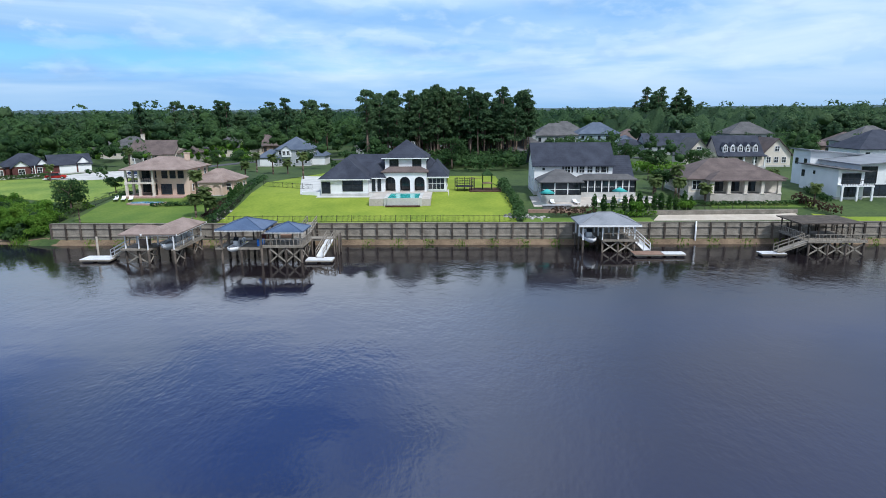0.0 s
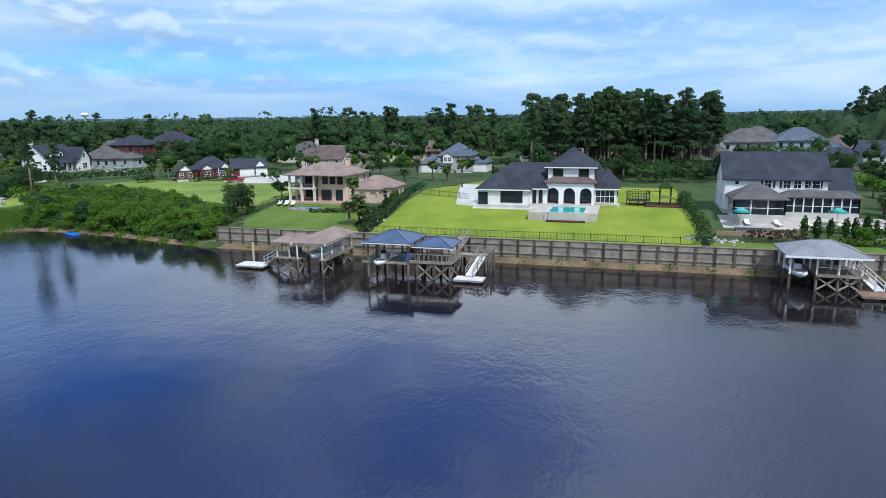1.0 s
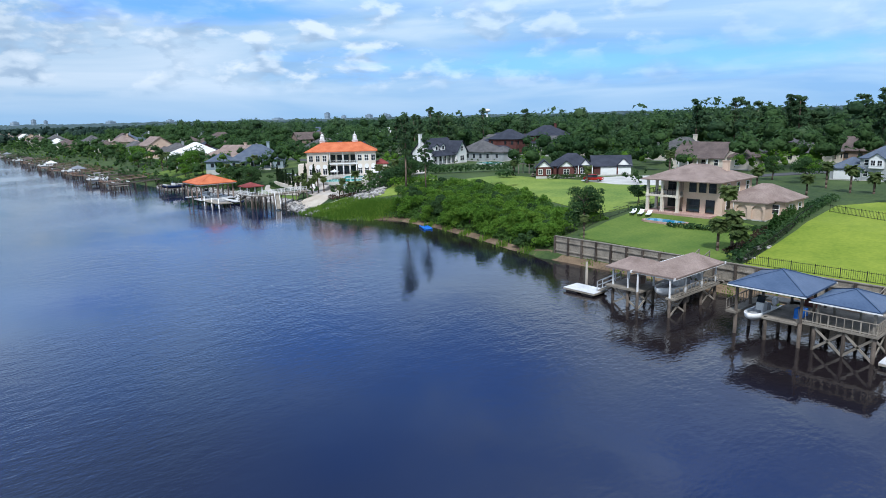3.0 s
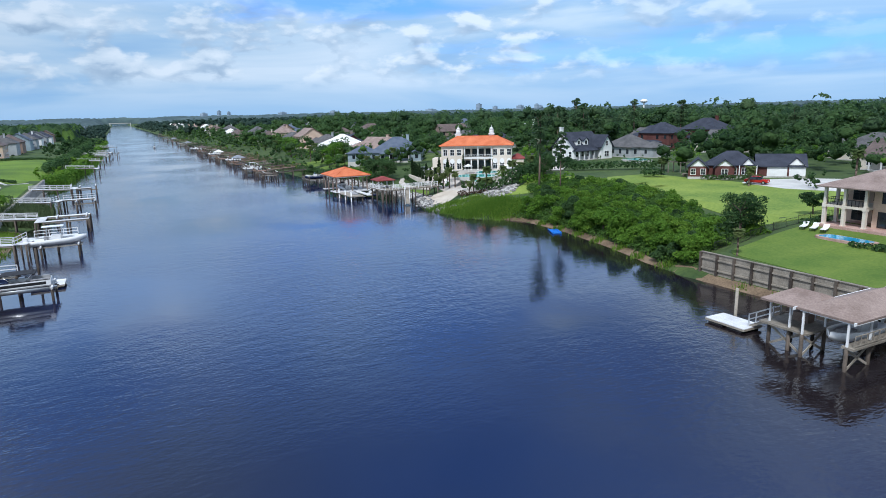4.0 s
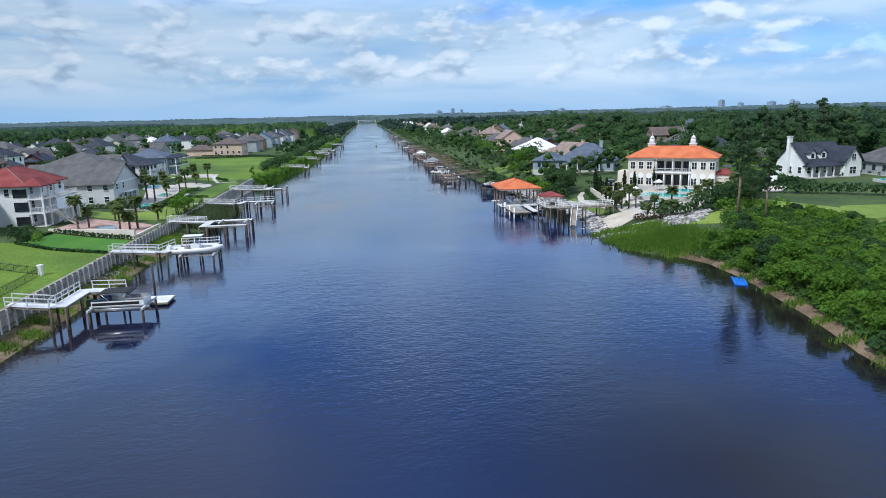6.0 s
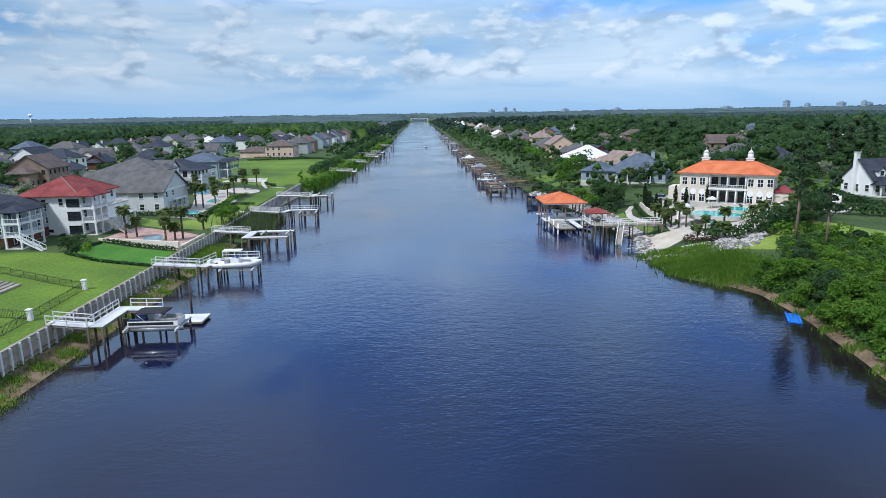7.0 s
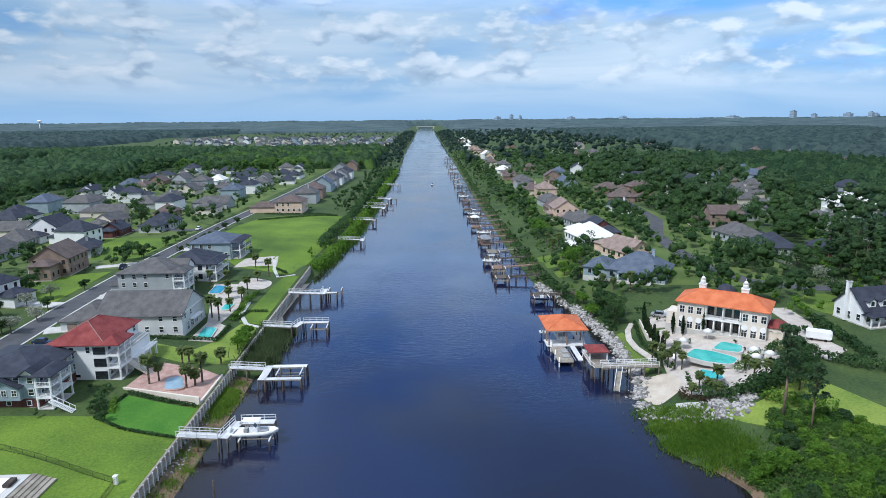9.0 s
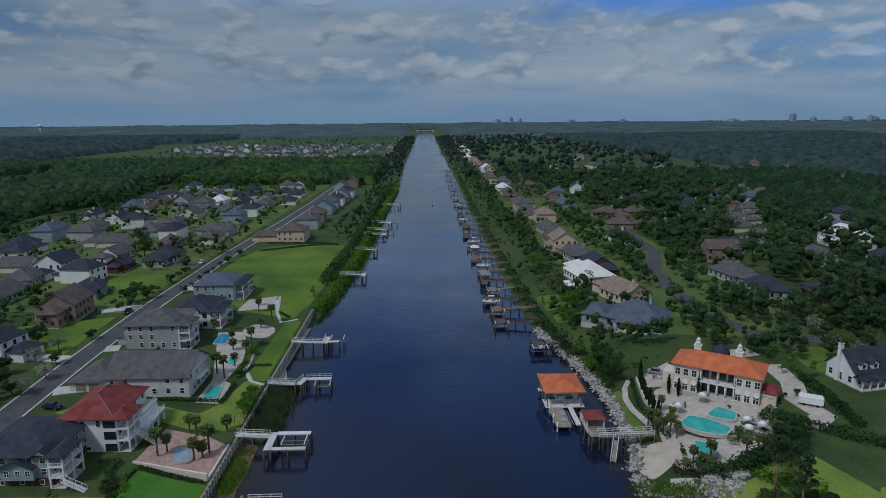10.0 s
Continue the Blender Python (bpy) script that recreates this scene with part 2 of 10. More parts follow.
WATER = water_material()
GROUND = material("rough grass", (0.026, 0.052, 0.015), (0.072, 0.108, 0.028), 0.09, 0.95, 0.5, 1.6)
LAWN = material("mown lawn", (0.140, 0.205, 0.013), (0.250, 0.305, 0.030), 0.16, 0.95, 0.35, 2.2)
LAWN_DEEP = material("dense green lawn", (0.070, 0.128, 0.016), (0.135, 0.190, 0.030), 0.2, 0.95, 0.3, 3.0)
LAWN_RICH = material("deep green close-cut lawn", (0.040, 0.135, 0.012), (0.078, 0.195, 0.020), 0.25, 0.95, 0.3, 3.0)
LAWN_OLIVE = material("olive green lawn", (0.052, 0.100, 0.012), (0.150, 0.235, 0.022), 0.055, 0.95, 0.35, 2.4)
YARD = material("worn yard grass", (0.058, 0.098, 0.022), (0.128, 0.172, 0.046), 0.07, 0.95, 0.35, 2.0)
LAWN_DRY = material("patchy lawn", (0.10, 0.17, 0.025), (0.23, 0.29, 0.05), 0.12, 0.95, 0.35, 2.0)
SAND = material("wet sand", (0.085, 0.058, 0.036), (0.23, 0.165, 0.105), 0.35, 0.9, 0.4, 4)
PALE_SAND = material("pale sand", (0.42, 0.355, 0.285), (0.56, 0.50, 0.42), 0.4, 0.9, 0.3, 5)
MULCH = material("bark mulch", (0.040, 0.020, 0.012), (0.10, 0.05, 0.03), 0.8, 0.95, 0.6, 8)
ASPHALT = material("asphalt", (0.055, 0.058, 0.065), (0.10, 0.10, 0.11), 0.3, 0.9, 0.2, 9)
CONCRETE = material("pale concrete", (0.42, 0.41, 0.39), (0.58, 0.57, 0.54), 0.35, 0.85, 0.15, 7)
PAVERS = material("cream pavers", (0.39, 0.345, 0.305), (0.56, 0.51, 0.46), 0.6, 0.8, 0.2, 5)
BRICK_PAVERS = material("pink brick pavers", (0.34, 0.20, 0.17), (0.52, 0.36, 0.31), 0.7, 0.85, 0.2, 6)
STONE = material("rip-rap stone", (0.15, 0.145, 0.14), (0.42, 0.40, 0.385), 0.7, 0.9, 0.4, 5, island=0.5)
TIMBER = material("weathered grey timber", (0.18, 0.158, 0.130), (0.35, 0.312, 0.26), 0.8, 0.85, 0.4, 7, per_object=0.25)
TIMBER_DARK = material("dark wet timber", (0.045, 0.036, 0.030), (0.13, 0.105, 0.085), 0.9, 0.8, 0.4, 7, per_object=0.25)
TIMBER_BROWN = material("brown deck timber", (0.17, 0.105, 0.075), (0.32, 0.21, 0.155), 0.7, 0.8, 0.3, 8, per_object=0.2)
DOCK_WHITE = material("bleached white decking", (0.52, 0.52, 0.53), (0.74, 0.74, 0.74), 0.6, 0.75, 0.2, 7, per_object=0.15)
WHITE = material("white painted siding", (0.72, 0.73, 0.74), (0.84, 0.84, 0.84), 0.35, 0.6, 0.08, 6)
CREAM = material("cream stucco", (0.60, 0.53, 0.44), (0.76, 0.70, 0.62), 0.3, 0.85, 0.15, 7)
TAN = material("peach tan stucco", (0.56, 0.41, 0.31), (0.70, 0.54, 0.43), 0.3, 0.85, 0.15, 7)
GREY_WALL = material("grey lap siding", (0.30, 0.32, 0.34), (0.43, 0.45, 0.47), 0.3, 0.7, 0.1, 6)
PALE_WALL = material("pale grey-white lap siding", (0.50, 0.51, 0.52), (0.63, 0.64, 0.65), 0.3, 0.7, 0.1, 6)
BLUE_WALL = material("blue-grey lap siding", (0.22, 0.285, 0.33), (0.34, 0.41, 0.46), 0.3, 0.7, 0.1, 6)
BRICK = material("dark red brick", (0.075, 0.028, 0.026), (0.150, 0.058, 0.050), 0.5, 0.85, 0.3, 7)
BROWN_WALL = material("brown brick", (0.20, 0.140, 0.112), (0.31, 0.235, 0.195), 0.5, 0.85, 0.3, 7)
TRIM = material("white trim", (0.74, 0.74, 0.74), (0.84, 0.84, 0.84), 1.0, 0.5, 0.0, 8)
DARK_TRIM = material("black metal trim", (0.012, 0.012, 0.013), (0.03, 0.03, 0.032), 1.0, 0.45, 0.0, 8)
GLASS = material("dark window glass", (0.012, 0.016, 0.020), (0.035, 0.042, 0.05), 0.6, 0.07, 0.0, 2, spec=0.7)
ROOF_SLATE = roof_material("dark slate-grey shingles", (0.022, 0.026, 0.041), (0.050, 0.056, 0.079))
ROOF_GREY = roof_material("grey shingles", (0.068, 0.067, 0.070), (0.135, 0.130, 0.132))
ROOF_BROWN = roof_material("brown shingles", (0.085, 0.064, 0.060), (0.155, 0.118, 0.108))
ROOF_TAN = roof_material("tan concrete tiles", (0.19, 0.138, 0.118), (0.33, 0.255, 0.225), 0.4, 0.8)
ROOF_RED = roof_material("red barrel tiles", (0.15, 0.022, 0.024), (0.27, 0.065, 0.060), 0.4, 0.8)
ROOF_ORANGE = roof_material("orange barrel tiles", (0.47, 0.115, 0.042), (0.62, 0.195, 0.085), 0.4, 0.8)
ROOF_BLUE = roof_material("blue metal roofing", (0.045, 0.075, 0.145), (0.088, 0.128, 0.215), 0.5, 0.6, 0.4, True)
ROOF_BLUEGREY = roof_material("blue-grey shingles", (0.065, 0.085, 0.13), (0.12, 0.145, 0.19))
ROOF_WHITE = roof_material("white tiles", (0.62, 0.61, 0.58), (0.78, 0.77, 0.75), 0.4, 0.5)
ROOF_TIN = roof_material("pale grey metal roofing", (0.17, 0.18, 0.20), (0.28, 0.29, 0.315), 0.5, 0.5, 0.45, True)
POOL = material("turquoise pool water", (0.04, 0.36, 0.33), (0.09, 0.52, 0.47), 0.5, 0.06, 0.25, 3, spec=0.5)
POOL_PALE = material("pale grey-blue pool water", (0.22, 0.32, 0.40), (0.32, 0.43, 0.50), 0.5, 0.06, 0.25, 3, spec=0.5)
POOL_BLUE = material("blue pool water", (0.03, 0.25, 0.42), (0.06, 0.36, 0.55), 0.5, 0.06, 0.25, 3, spec=0.5)
HULL = material("white gelcoat", (0.74, 0.75, 0.76), (0.84, 0.84, 0.84), 0.8, 0.25, 0.0, 6, spec=0.5)
DARK_HULL = material("navy gelcoat", (0.012, 0.02, 0.06), (0.03, 0.045, 0.10), 0.8, 0.25, 0.0, 6, spec=0.5)
SEAT_VINYL = material("grey vinyl", (0.25, 0.25, 0.26), (0.4, 0.4, 0.41), 2, 0.6, 0.1, 9)
BLACK_CLOTH = material("black canvas", (0.012, 0.012, 0.014), (0.035, 0.035, 0.04), 2, 0.8, 0.2, 9)
BLUE_CLOTH = material("blue tarpaulin", (0.01, 0.11, 0.48), (0.03, 0.19, 0.66), 1.2, 0.5, 0.2, 6)
ALUMINIUM = material("aluminium", (0.5, 0.51, 0.53), (0.66, 0.67, 0.68), 1.5, 0.35, 0.0, 9, metal=0.8)
RED_PAINT = material("red car paint", (0.36, 0.012, 0.012), (0.5, 0.03, 0.025), 1, 0.25, 0.0, 6, spec=0.6)
BARK = material("grey-brown bark", (0.07, 0.05, 0.038), (0.17, 0.13, 0.10), 1.5, 0.95, 0.6, 9)
PINE_BARK = material("pine bark", (0.11, 0.075, 0.055), (0.22, 0.165, 0.13), 1.2, 0.95, 0.6, 8)


def leaves(name, a, b, crown=0.0):
    """Leaf sprays: uneven green from spray to spray, partly lit from behind."""
    m = material(name, a, b, 0.10, 0.7, 0.0, 1.1, spec=0.2, island=0.22, per_object=0.14)
    t = m.node_tree
    bsdf, out = t.nodes["Principled BSDF"], t.nodes["Material Output"]
    tuft, relief = t.nodes.new("ShaderNodeTexNoise"), t.nodes.new("ShaderNodeBump")
    tuft.inputs["Scale"].default_value, tuft.inputs["Detail"].default_value, tuft.inputs["Roughness"].default_value = 1.5, 4, 0.7
    link(t, t.nodes["Mapping"].outputs[0], tuft.inputs["Vector"])
    relief.inputs["Strength"].default_value, relief.inputs["Distance"].default_value = 1.0, 0.9
    link(t, tuft.outputs[0], relief.inputs["Height"])
    link(t, relief.outputs[0], bsdf.inputs["Normal"])
    if crown:
        cell, part_of, more = t.nodes.new("ShaderNodeTexVoronoi"), t.nodes.new("ShaderNodeSeparateColor"), t.nodes.new("ShaderNodeMath")
        cell.inputs["Scale"].default_value = 1.0 / crown
        link(t, t.nodes["Mapping"].outputs[0], cell.inputs["Vector"])
        link(t, cell.outputs["Color"], part_of.inputs[0])
        more.operation = "MULTIPLY_ADD"
        more.inputs[1].default_value = 0.34
        spread_in = t.nodes["Color Ramp"].inputs[0]
        link(t, part_of.outputs[0], more.inputs[0])
        link(t, spread_in.links[0].from_socket, more.inputs[2])
        link(t, more.outputs[0], spread_in)
        t.nodes["Color Ramp"].color_ramp.elements[0].position, t.nodes["Color Ramp"].color_ramp.elements[1].position = 0.46, 0.88
    thin, both = t.nodes.new("ShaderNodeBsdfTranslucent"), t.nodes.new("ShaderNodeMixShader")
    link(t, bsdf.inputs["Base Color"].links[0].from_socket, thin.inputs[0])
    both.inputs[0].default_value = 0.45
    link(t, bsdf.outputs[0], both.inputs[1])
    link(t, thin.outputs[0], both.inputs[2])
    link(t, both.outputs[0], out.inputs[0])
    return m


# some blue added to the oak green to suggest haze
LEAF_OAK = leaves("dark oak leaves", (0.036, 0.085, 0.030), (0.098, 0.180, 0.060))
LEAF_PINE = leaves("pine needles", (0.058, 0.118, 0.056), (0.128, 0.205, 0.090))
LEAF_LIGHT = leaves("fresh green leaves", (0.080, 0.185, 0.020), (0.19, 0.35, 0.045))
LEAF_BUSH = leaves("wild shrub leaves", (0.085, 0.195, 0.020), (0.215, 0.365, 0.050))
LEAF_PALM = leaves("palm fronds", (0.095, 0.145, 0.044), (0.205, 0.260, 0.090))
LEAF_CYPRESS = leaves("cypress foliage", (0.018, 0.042, 0.016), (0.045, 0.080, 0.030))
LEAF_RED = leaves("purple-brown shrub leaves", (0.050, 0.034, 0.024), (0.12, 0.075, 0.050))
# oak canopy green also carries added blue in place of haze
CANOPY_OAK = leaves("closed oak canopy", (0.030, 0.074, 0.034), (0.112, 0.200, 0.080), 7.0)
CANOPY_PINE = leaves("closed pine canopy", (0.030, 0.070, 0.036), (0.092, 0.160, 0.068), 6.0)
CANOPY_FRESH = leaves("closed light green canopy", (0.045, 0.105, 0.026), (0.150, 0.265, 0.055), 7.0)
# haze of the distance painted into this canopy's green, paler and bluer
CANOPY_FAR = leaves("closed distant canopy with painted haze", (0.038, 0.072, 0.082), (0.108, 0.165, 0.150), 13.0)
LEAF_WOOD = leaves("mid-green woodland leaves", (0.052, 0.122, 0.026), (0.125, 0.235, 0.050))
REED = leaves("marsh reeds", (0.12, 0.235, 0.026), (0.27, 0.41, 0.06))
LEAF_CONE = leaves("green conifer foliage", (0.036, 0.095, 0.022), (0.090, 0.180, 0.045))
REED_GREY = leaves("grey-green reeds", (0.070, 0.112, 0.046), (0.155, 0.205, 0.090))
BLOOM = leaves("white blossom", (0.20, 0.26, 0.15), (0.56, 0.56, 0.48))
# blue put into the far leaf colour to imitate distance haze
LEAF_FAR = leaves("distant leaves with haze in their colour", (0.036, 0.072, 0.060), (0.080, 0.130, 0.094))


# ---- building blocks ----
def part(name, bm, mat, parent=None, label=""):
    """Links a bmesh as one mesh object under a thing or a part."""
    me = bpy.data.meshes.new(name)
    bm.normal_update()
    bm.to_mesh(me)
    bm.free()
    for m in (mat if isinstance(mat, (list, tuple)) else [mat]):
        me.materials.append(m)
    return place(name, me, parent, label)


def place(name, me, parent=None, label="", m=None):
    ob = new(name, me)
    if parent:
        ob.parent = parent
    if m is not None:
        ob.matrix_basis = m
    if label:
        ob["label"] = label
    return ob


def thing(name, label, category, m, group="", kind=""):
    ob = new(name)
    ob.empty_display_size = 0.3
    ob.matrix_basis = m
    return tagged(ob, label, category, group, kind)


def box(bm, x0, x1, y0, y1, z0, z1, mi=0):
    v = [bm.verts.new(p) for p in ((x0, y0, z0), (x1, y0, z0), (x1, y1, z0), (x0, y1, z0), (x0, y0, z1), (x1, y0, z1), (x1, y1, z1), (x0, y1, z1))]
    for f in ((3, 2, 1, 0), (4, 5, 6, 7), (0, 1, 5, 4), (1, 2, 6, 5), (2, 3, 7, 6), (3, 0, 4, 7)):
        bm.faces.new([v[i] for i in f]).material_index = mi


def boxed(*a):
    bm = bmesh.new()
    box(bm, *a)
    return bm


def beam(bm, p, q, w, h=None, mi=0):
    """A bar of rectangular section from p to q."""
    p, q = Vector(p), Vector(q)
    d = q - p
    n = len(bm.verts)
    side = Vector((0, 0, 1)).cross(d)
    side = side.normalized() if side.length > 1e-6 else Vector((1, 0, 0))
    up = d.cross(side).normalized()
    h = h or w
    vs = [[bm.verts.new(c + side * a * w / 2 + up * b * h / 2) for a, b in ((-1, -1), (1, -1), (1, 1), (-1, 1))] for c in (p, q)]
    for i in range(4):
        j = (i + 1) % 4
        bm.faces.new((vs[0][i], vs[0][j], vs[1][j], vs[1][i])).material_index = mi
    bm.faces.new(vs[0][::-1]).material_index = mi
    bm.faces.new(vs[1]).material_index = mi


def tube(bm, p, q, r0, r1=None, n=8, mi=0):
    p, q = Vector(p), Vector(q)
    r1 = r0 if r1 is None else r1
    d = (q - p).normalized()
    s = d.orthogonal().normalized()
    u = d.cross(s)
    rings = [[bm.verts.new(c + (s * math.cos(2 * math.pi * i / n) + u * math.sin(2 * math.pi * i / n)) * r) for i in range(n)] for c, r in ((p, r0), (q, r1))]
    for i in range(n):
        j = (i + 1) % n
        f = bm.faces.new((rings[0][i], rings[0][j], rings[1][j], rings[1][i]))
        f.smooth, f.material_index = True, mi
    bm.faces.new(rings[0][::-1]).material_index = mi
    bm.faces.new(rings[1]).material_index = mi


def tubed(*a):
    bm = bmesh.new()
    tube(bm, *a)
    return bm


def hip_roof(x0, x1, y0, y1, z, h, over=0.5, ridge=None, thick=0.18):
    """A hipped roof with eaves; ridge: its length (0: a pyramid), along the longer side."""
    bm = bmesh.new()
    x0, x1, y0, y1 = x0 - over, x1 + over, y0 - over, y1 + over
    w, d = x1 - x0, y1 - y0
    if ridge is None:
        ridge = abs(w - d)
    cx, cy = (x0 + x1) / 2, (y0 + y1) / 2
    a, b = ((cx - ridge / 2, cy), (cx + ridge / 2, cy)) if w >= d else ((cx, cy - ridge / 2), (cx, cy + ridge / 2))
    base = [(x0, y0), (x1, y0), (x1, y1), (x0, y1)]
    lo = [bm.verts.new((*p, z - thick)) for p in base]
    hi = [bm.verts.new((*p, z)) for p in base]
    t0, t1 = bm.verts.new((*a, z + h)), bm.verts.new((*b, z + h))
    for i in range(4):
        j = (i + 1) % 4
        bm.faces.new((lo[i], lo[j], hi[j], hi[i]))
    bm.faces.new(lo[::-1])
    if w >= d:
        faces = ((hi[0], hi[1], t1, t0), (hi[1], hi[2], t1), (hi[2], hi[3], t0, t1), (hi[3], hi[0], t0))
    else:
        faces = ((hi[0], hi[1], t0), (hi[1], hi[2], t1, t0), (hi[2], hi[3], t1), (hi[3], hi[0], t0, t1))
    for f in faces:
        bm.faces.new(f)
    bmesh.ops.remove_doubles(bm, verts=bm.verts, dist=0.001)
    return bm


def ridge_caps(parent, mat, x0, x1, y0, y1, z, h, over=0.5, ridge=None):
    """Capping strips along the hips and the ridge of a hipped roof."""
    x0, x1, y0, y1 = x0 - over, x1 + over, y0 - over, y1 + over
    w, d = x1 - x0, y1 - y0
    ridge = abs(w - d) if ridge is None else ridge
    cx, cy = (x0 + x1) / 2, (y0 + y1) / 2
    a, b = (((cx - ridge / 2, cy), (cx + ridge / 2, cy)) if w >= d else ((cx, cy - ridge / 2), (cx, cy + ridge / 2)))
    for px, py in ((x0, y0), (x1, y0), (x1, y1), (x0, y1)):
        near = min((a, b), key=lambda q: math.hypot(q[0] - px, q[1] - py))
        bm = bmesh.new()
        beam(bm, (px, py, z + 0.03), (*near, z + h + 0.03), 0.12, 0.06)
        part("ridge_cap", bm, mat, parent)
    if ridge > 0.5:
        bm = bmesh.new()
        beam(bm, (*a, z + h + 0.03), (*b, z + h + 0.03), 0.18, 0.07)
        part("ridge_cap", bm, mat, parent)


def gable_roof(x0, x1, y0, y1, z, h, over=0.4, along="x", thick=0.2):
    """A saddle roof; two slabs of some thickness that meet at the ridge."""
    bm = bmesh.new()
    pts = []
    if along == "x":
        c, half = (y0 + y1) / 2, (y1 - y0) / 2
        drop = h * over / half
        prof = [(c - half - over, z - drop), (c, z + h), (c + half + over, z - drop), (c + half + over, z - drop - thick), (c, z + h - thick), (c - half - over, z - drop - thick)]
        ends = [[(x, p, q) for p, q in prof] for x in (x0 - over, x1 + over)]
    else:
        c, half = (x0 + x1) / 2, (x1 - x0) / 2
        drop = h * over / half
        prof = [(c - half - over, z - drop), (c, z + h), (c + half + over, z - drop), (c + half + over, z - drop - thick), (c, z + h - thick), (c - half - over, z - drop - thick)]
        ends = [[(p, y, q) for p, q in prof] for y in (y0 - over, y1 + over)]
    a, b = [[bm.verts.new(p) for p in e] for e in ends]
    for i in range(6):
        j = (i + 1) % 6
        bm.faces.new((a[i], a[j], b[j], b[i]))
    for e in (a, b):
        bm.faces.new((e[0], e[1], e[4], e[5]))
        bm.faces.new((e[1], e[2], e[3], e[4]))
    bmesh.ops.recalc_face_normals(bm, faces=bm.faces)
    return bm


def gable_body(x0, x1, y0, y1, z0, z1, h, along="x"):
    """Walls with the gable triangles."""
    bm = bmesh.new()
    box(bm, x0, x1, y0, y1, z0, z1)
    if along == "x":
        tri = [[(x, y0, z1), (x, y1, z1), (x, (y0 + y1) / 2, z1 + h - 0.22)] for x in (x0, x1)]
    else:
        tri = [[(x0, y, z1), (x1, y, z1), ((x0 + x1) / 2, y, z1 + h - 0.22)] for y in (y0, y1)]
    a, b = [[bm.verts.new(p) for p in t] for t in tri]
    bm.faces.new(a), bm.faces.new(b)
    for i in (1, 2):
        j = (i + 1) % 3
        bm.faces.new((a[i], a[j], b[j], b[i]))
    bmesh.ops.recalc_face_normals(bm, faces=bm.faces)
    return bm


# ---- the lie of the land ----
RIGHT_SHORE = [(-5000, 96), (-900, 93), (-500, 91), (-272, 91.6), (-229, 93.5), (-212, 97.5), (-190, 101), (-175, 102), (-154, 101), (-144, 99), (-133, 97.2),
               (-124, 97), (-120, 99.6), (-117.5, 102.4), (-112, 105), (-106, 105), (-100, 104.6), (-93.5, 103.5), (-86.5, 102.4), (-81, 101.1), (-75.5, 99.6), (-66, 98.6), (5000, 98.6)]
LEFT_SHORE = [(-5000, 22), (-1100, 23), (-670, 28), (-451, 25), (-317, 23), (-296, 20), (-246, 16), (-203, 14.6), (-192, 18), (-182, 20.5), (-166, 21), (-158, 18.2),
              (-145, 18.6), (-126, 18.2), (-113, 18.0), (-60, 17.2), (5000, 16)]
WALL_Y, LEFT_WALL_Y = 100.0, 14.0
WALL_X, LEFT_WALL_X = -66.5, -252.0


def along(table, x):
    return float(np.interp(x, [p[0] for p in table], [p[1] for p in table]))


def ground_z(x, y):
    """The ground's height; the water stands at 0."""
    r, l = along(RIGHT_SHORE, x), along(LEFT_SHORE, x)
    if y >= r:
        d = y - r
        wild = float(np.interp(d, (0, 2, 9, 24, 60, 200), (0, 0.5, 2.3, 4.6, 5.6, 6.2)))
        if x > WALL_X:
            lawn = float(np.interp(y, (100.1, 108, 122, 160, 260), (3.15, 3.7, 5.2, 5.8, 6.2)))
            walled = lawn if y > WALL_Y else 0.55 * d
            return walled
        if x > -72:
            k = (WALL_X - x) / 5.5
            lawn = float(np.interp(y, (98, 103, 108, 122, 160, 260), (0.2, 2.6, 3.7, 5.2, 5.8, 6.2)))
            return lawn * (1 - k) + wild * k
        return wild
    if y <= l:
        d = l - y
        wild = float(np.interp(d, (0, 3, 10, 20, 60, 200), (0, 0.6, 2.6, 3.9, 5.2, 5.6)))
        if x > LEFT_WALL_X:
            if y > LEFT_WALL_Y:
                return 0.22 * d
            return float(np.interp(14 - y, (0.1, 8, 20, 60, 200), (2.9, 3.3, 4.4, 5.2, 5.6)))
        if x > LEFT_WALL_X - 10:
            k = (LEFT_WALL_X - x) / 10
            lawn = float(np.interp(14 - y, (-3, 0.1, 8, 20, 60, 200), (0.3, 2.6, 3.3, 4.4, 5.2, 5.6)))
            return max(lawn, 0) * (1 - k) + wild * k
        return wild
    return -min(2.6, 0.35 * min(r - y, y - l)) - 0.02


def spread(stops):
    out = []
    for (a, step), (b, _) in zip(stops, stops[1:]):
        n = max(1, round((b - a) / step))
        out += [a + (b - a) * i / n for i in range(n)]
    return out + [stops[-1][0]]


def sheet(name, xs, ys, height, mat):
    me = bpy.data.meshes.new(name)
    nx, ny = len(xs), len(ys)
    verts = [(x, y, height(x, y)) for y in ys for x in xs]
    faces = [(j * nx + i, j * nx + i + 1, (j + 1) * nx + i + 1, (j + 1) * nx + i) for j in range(ny - 1) for i in range(nx - 1)]
    me.from_pydata(verts, [], faces)
    me.materials.append(mat)
    me.polygons.foreach_set("use_smooth", [True] * len(faces))
    return place(name, me)


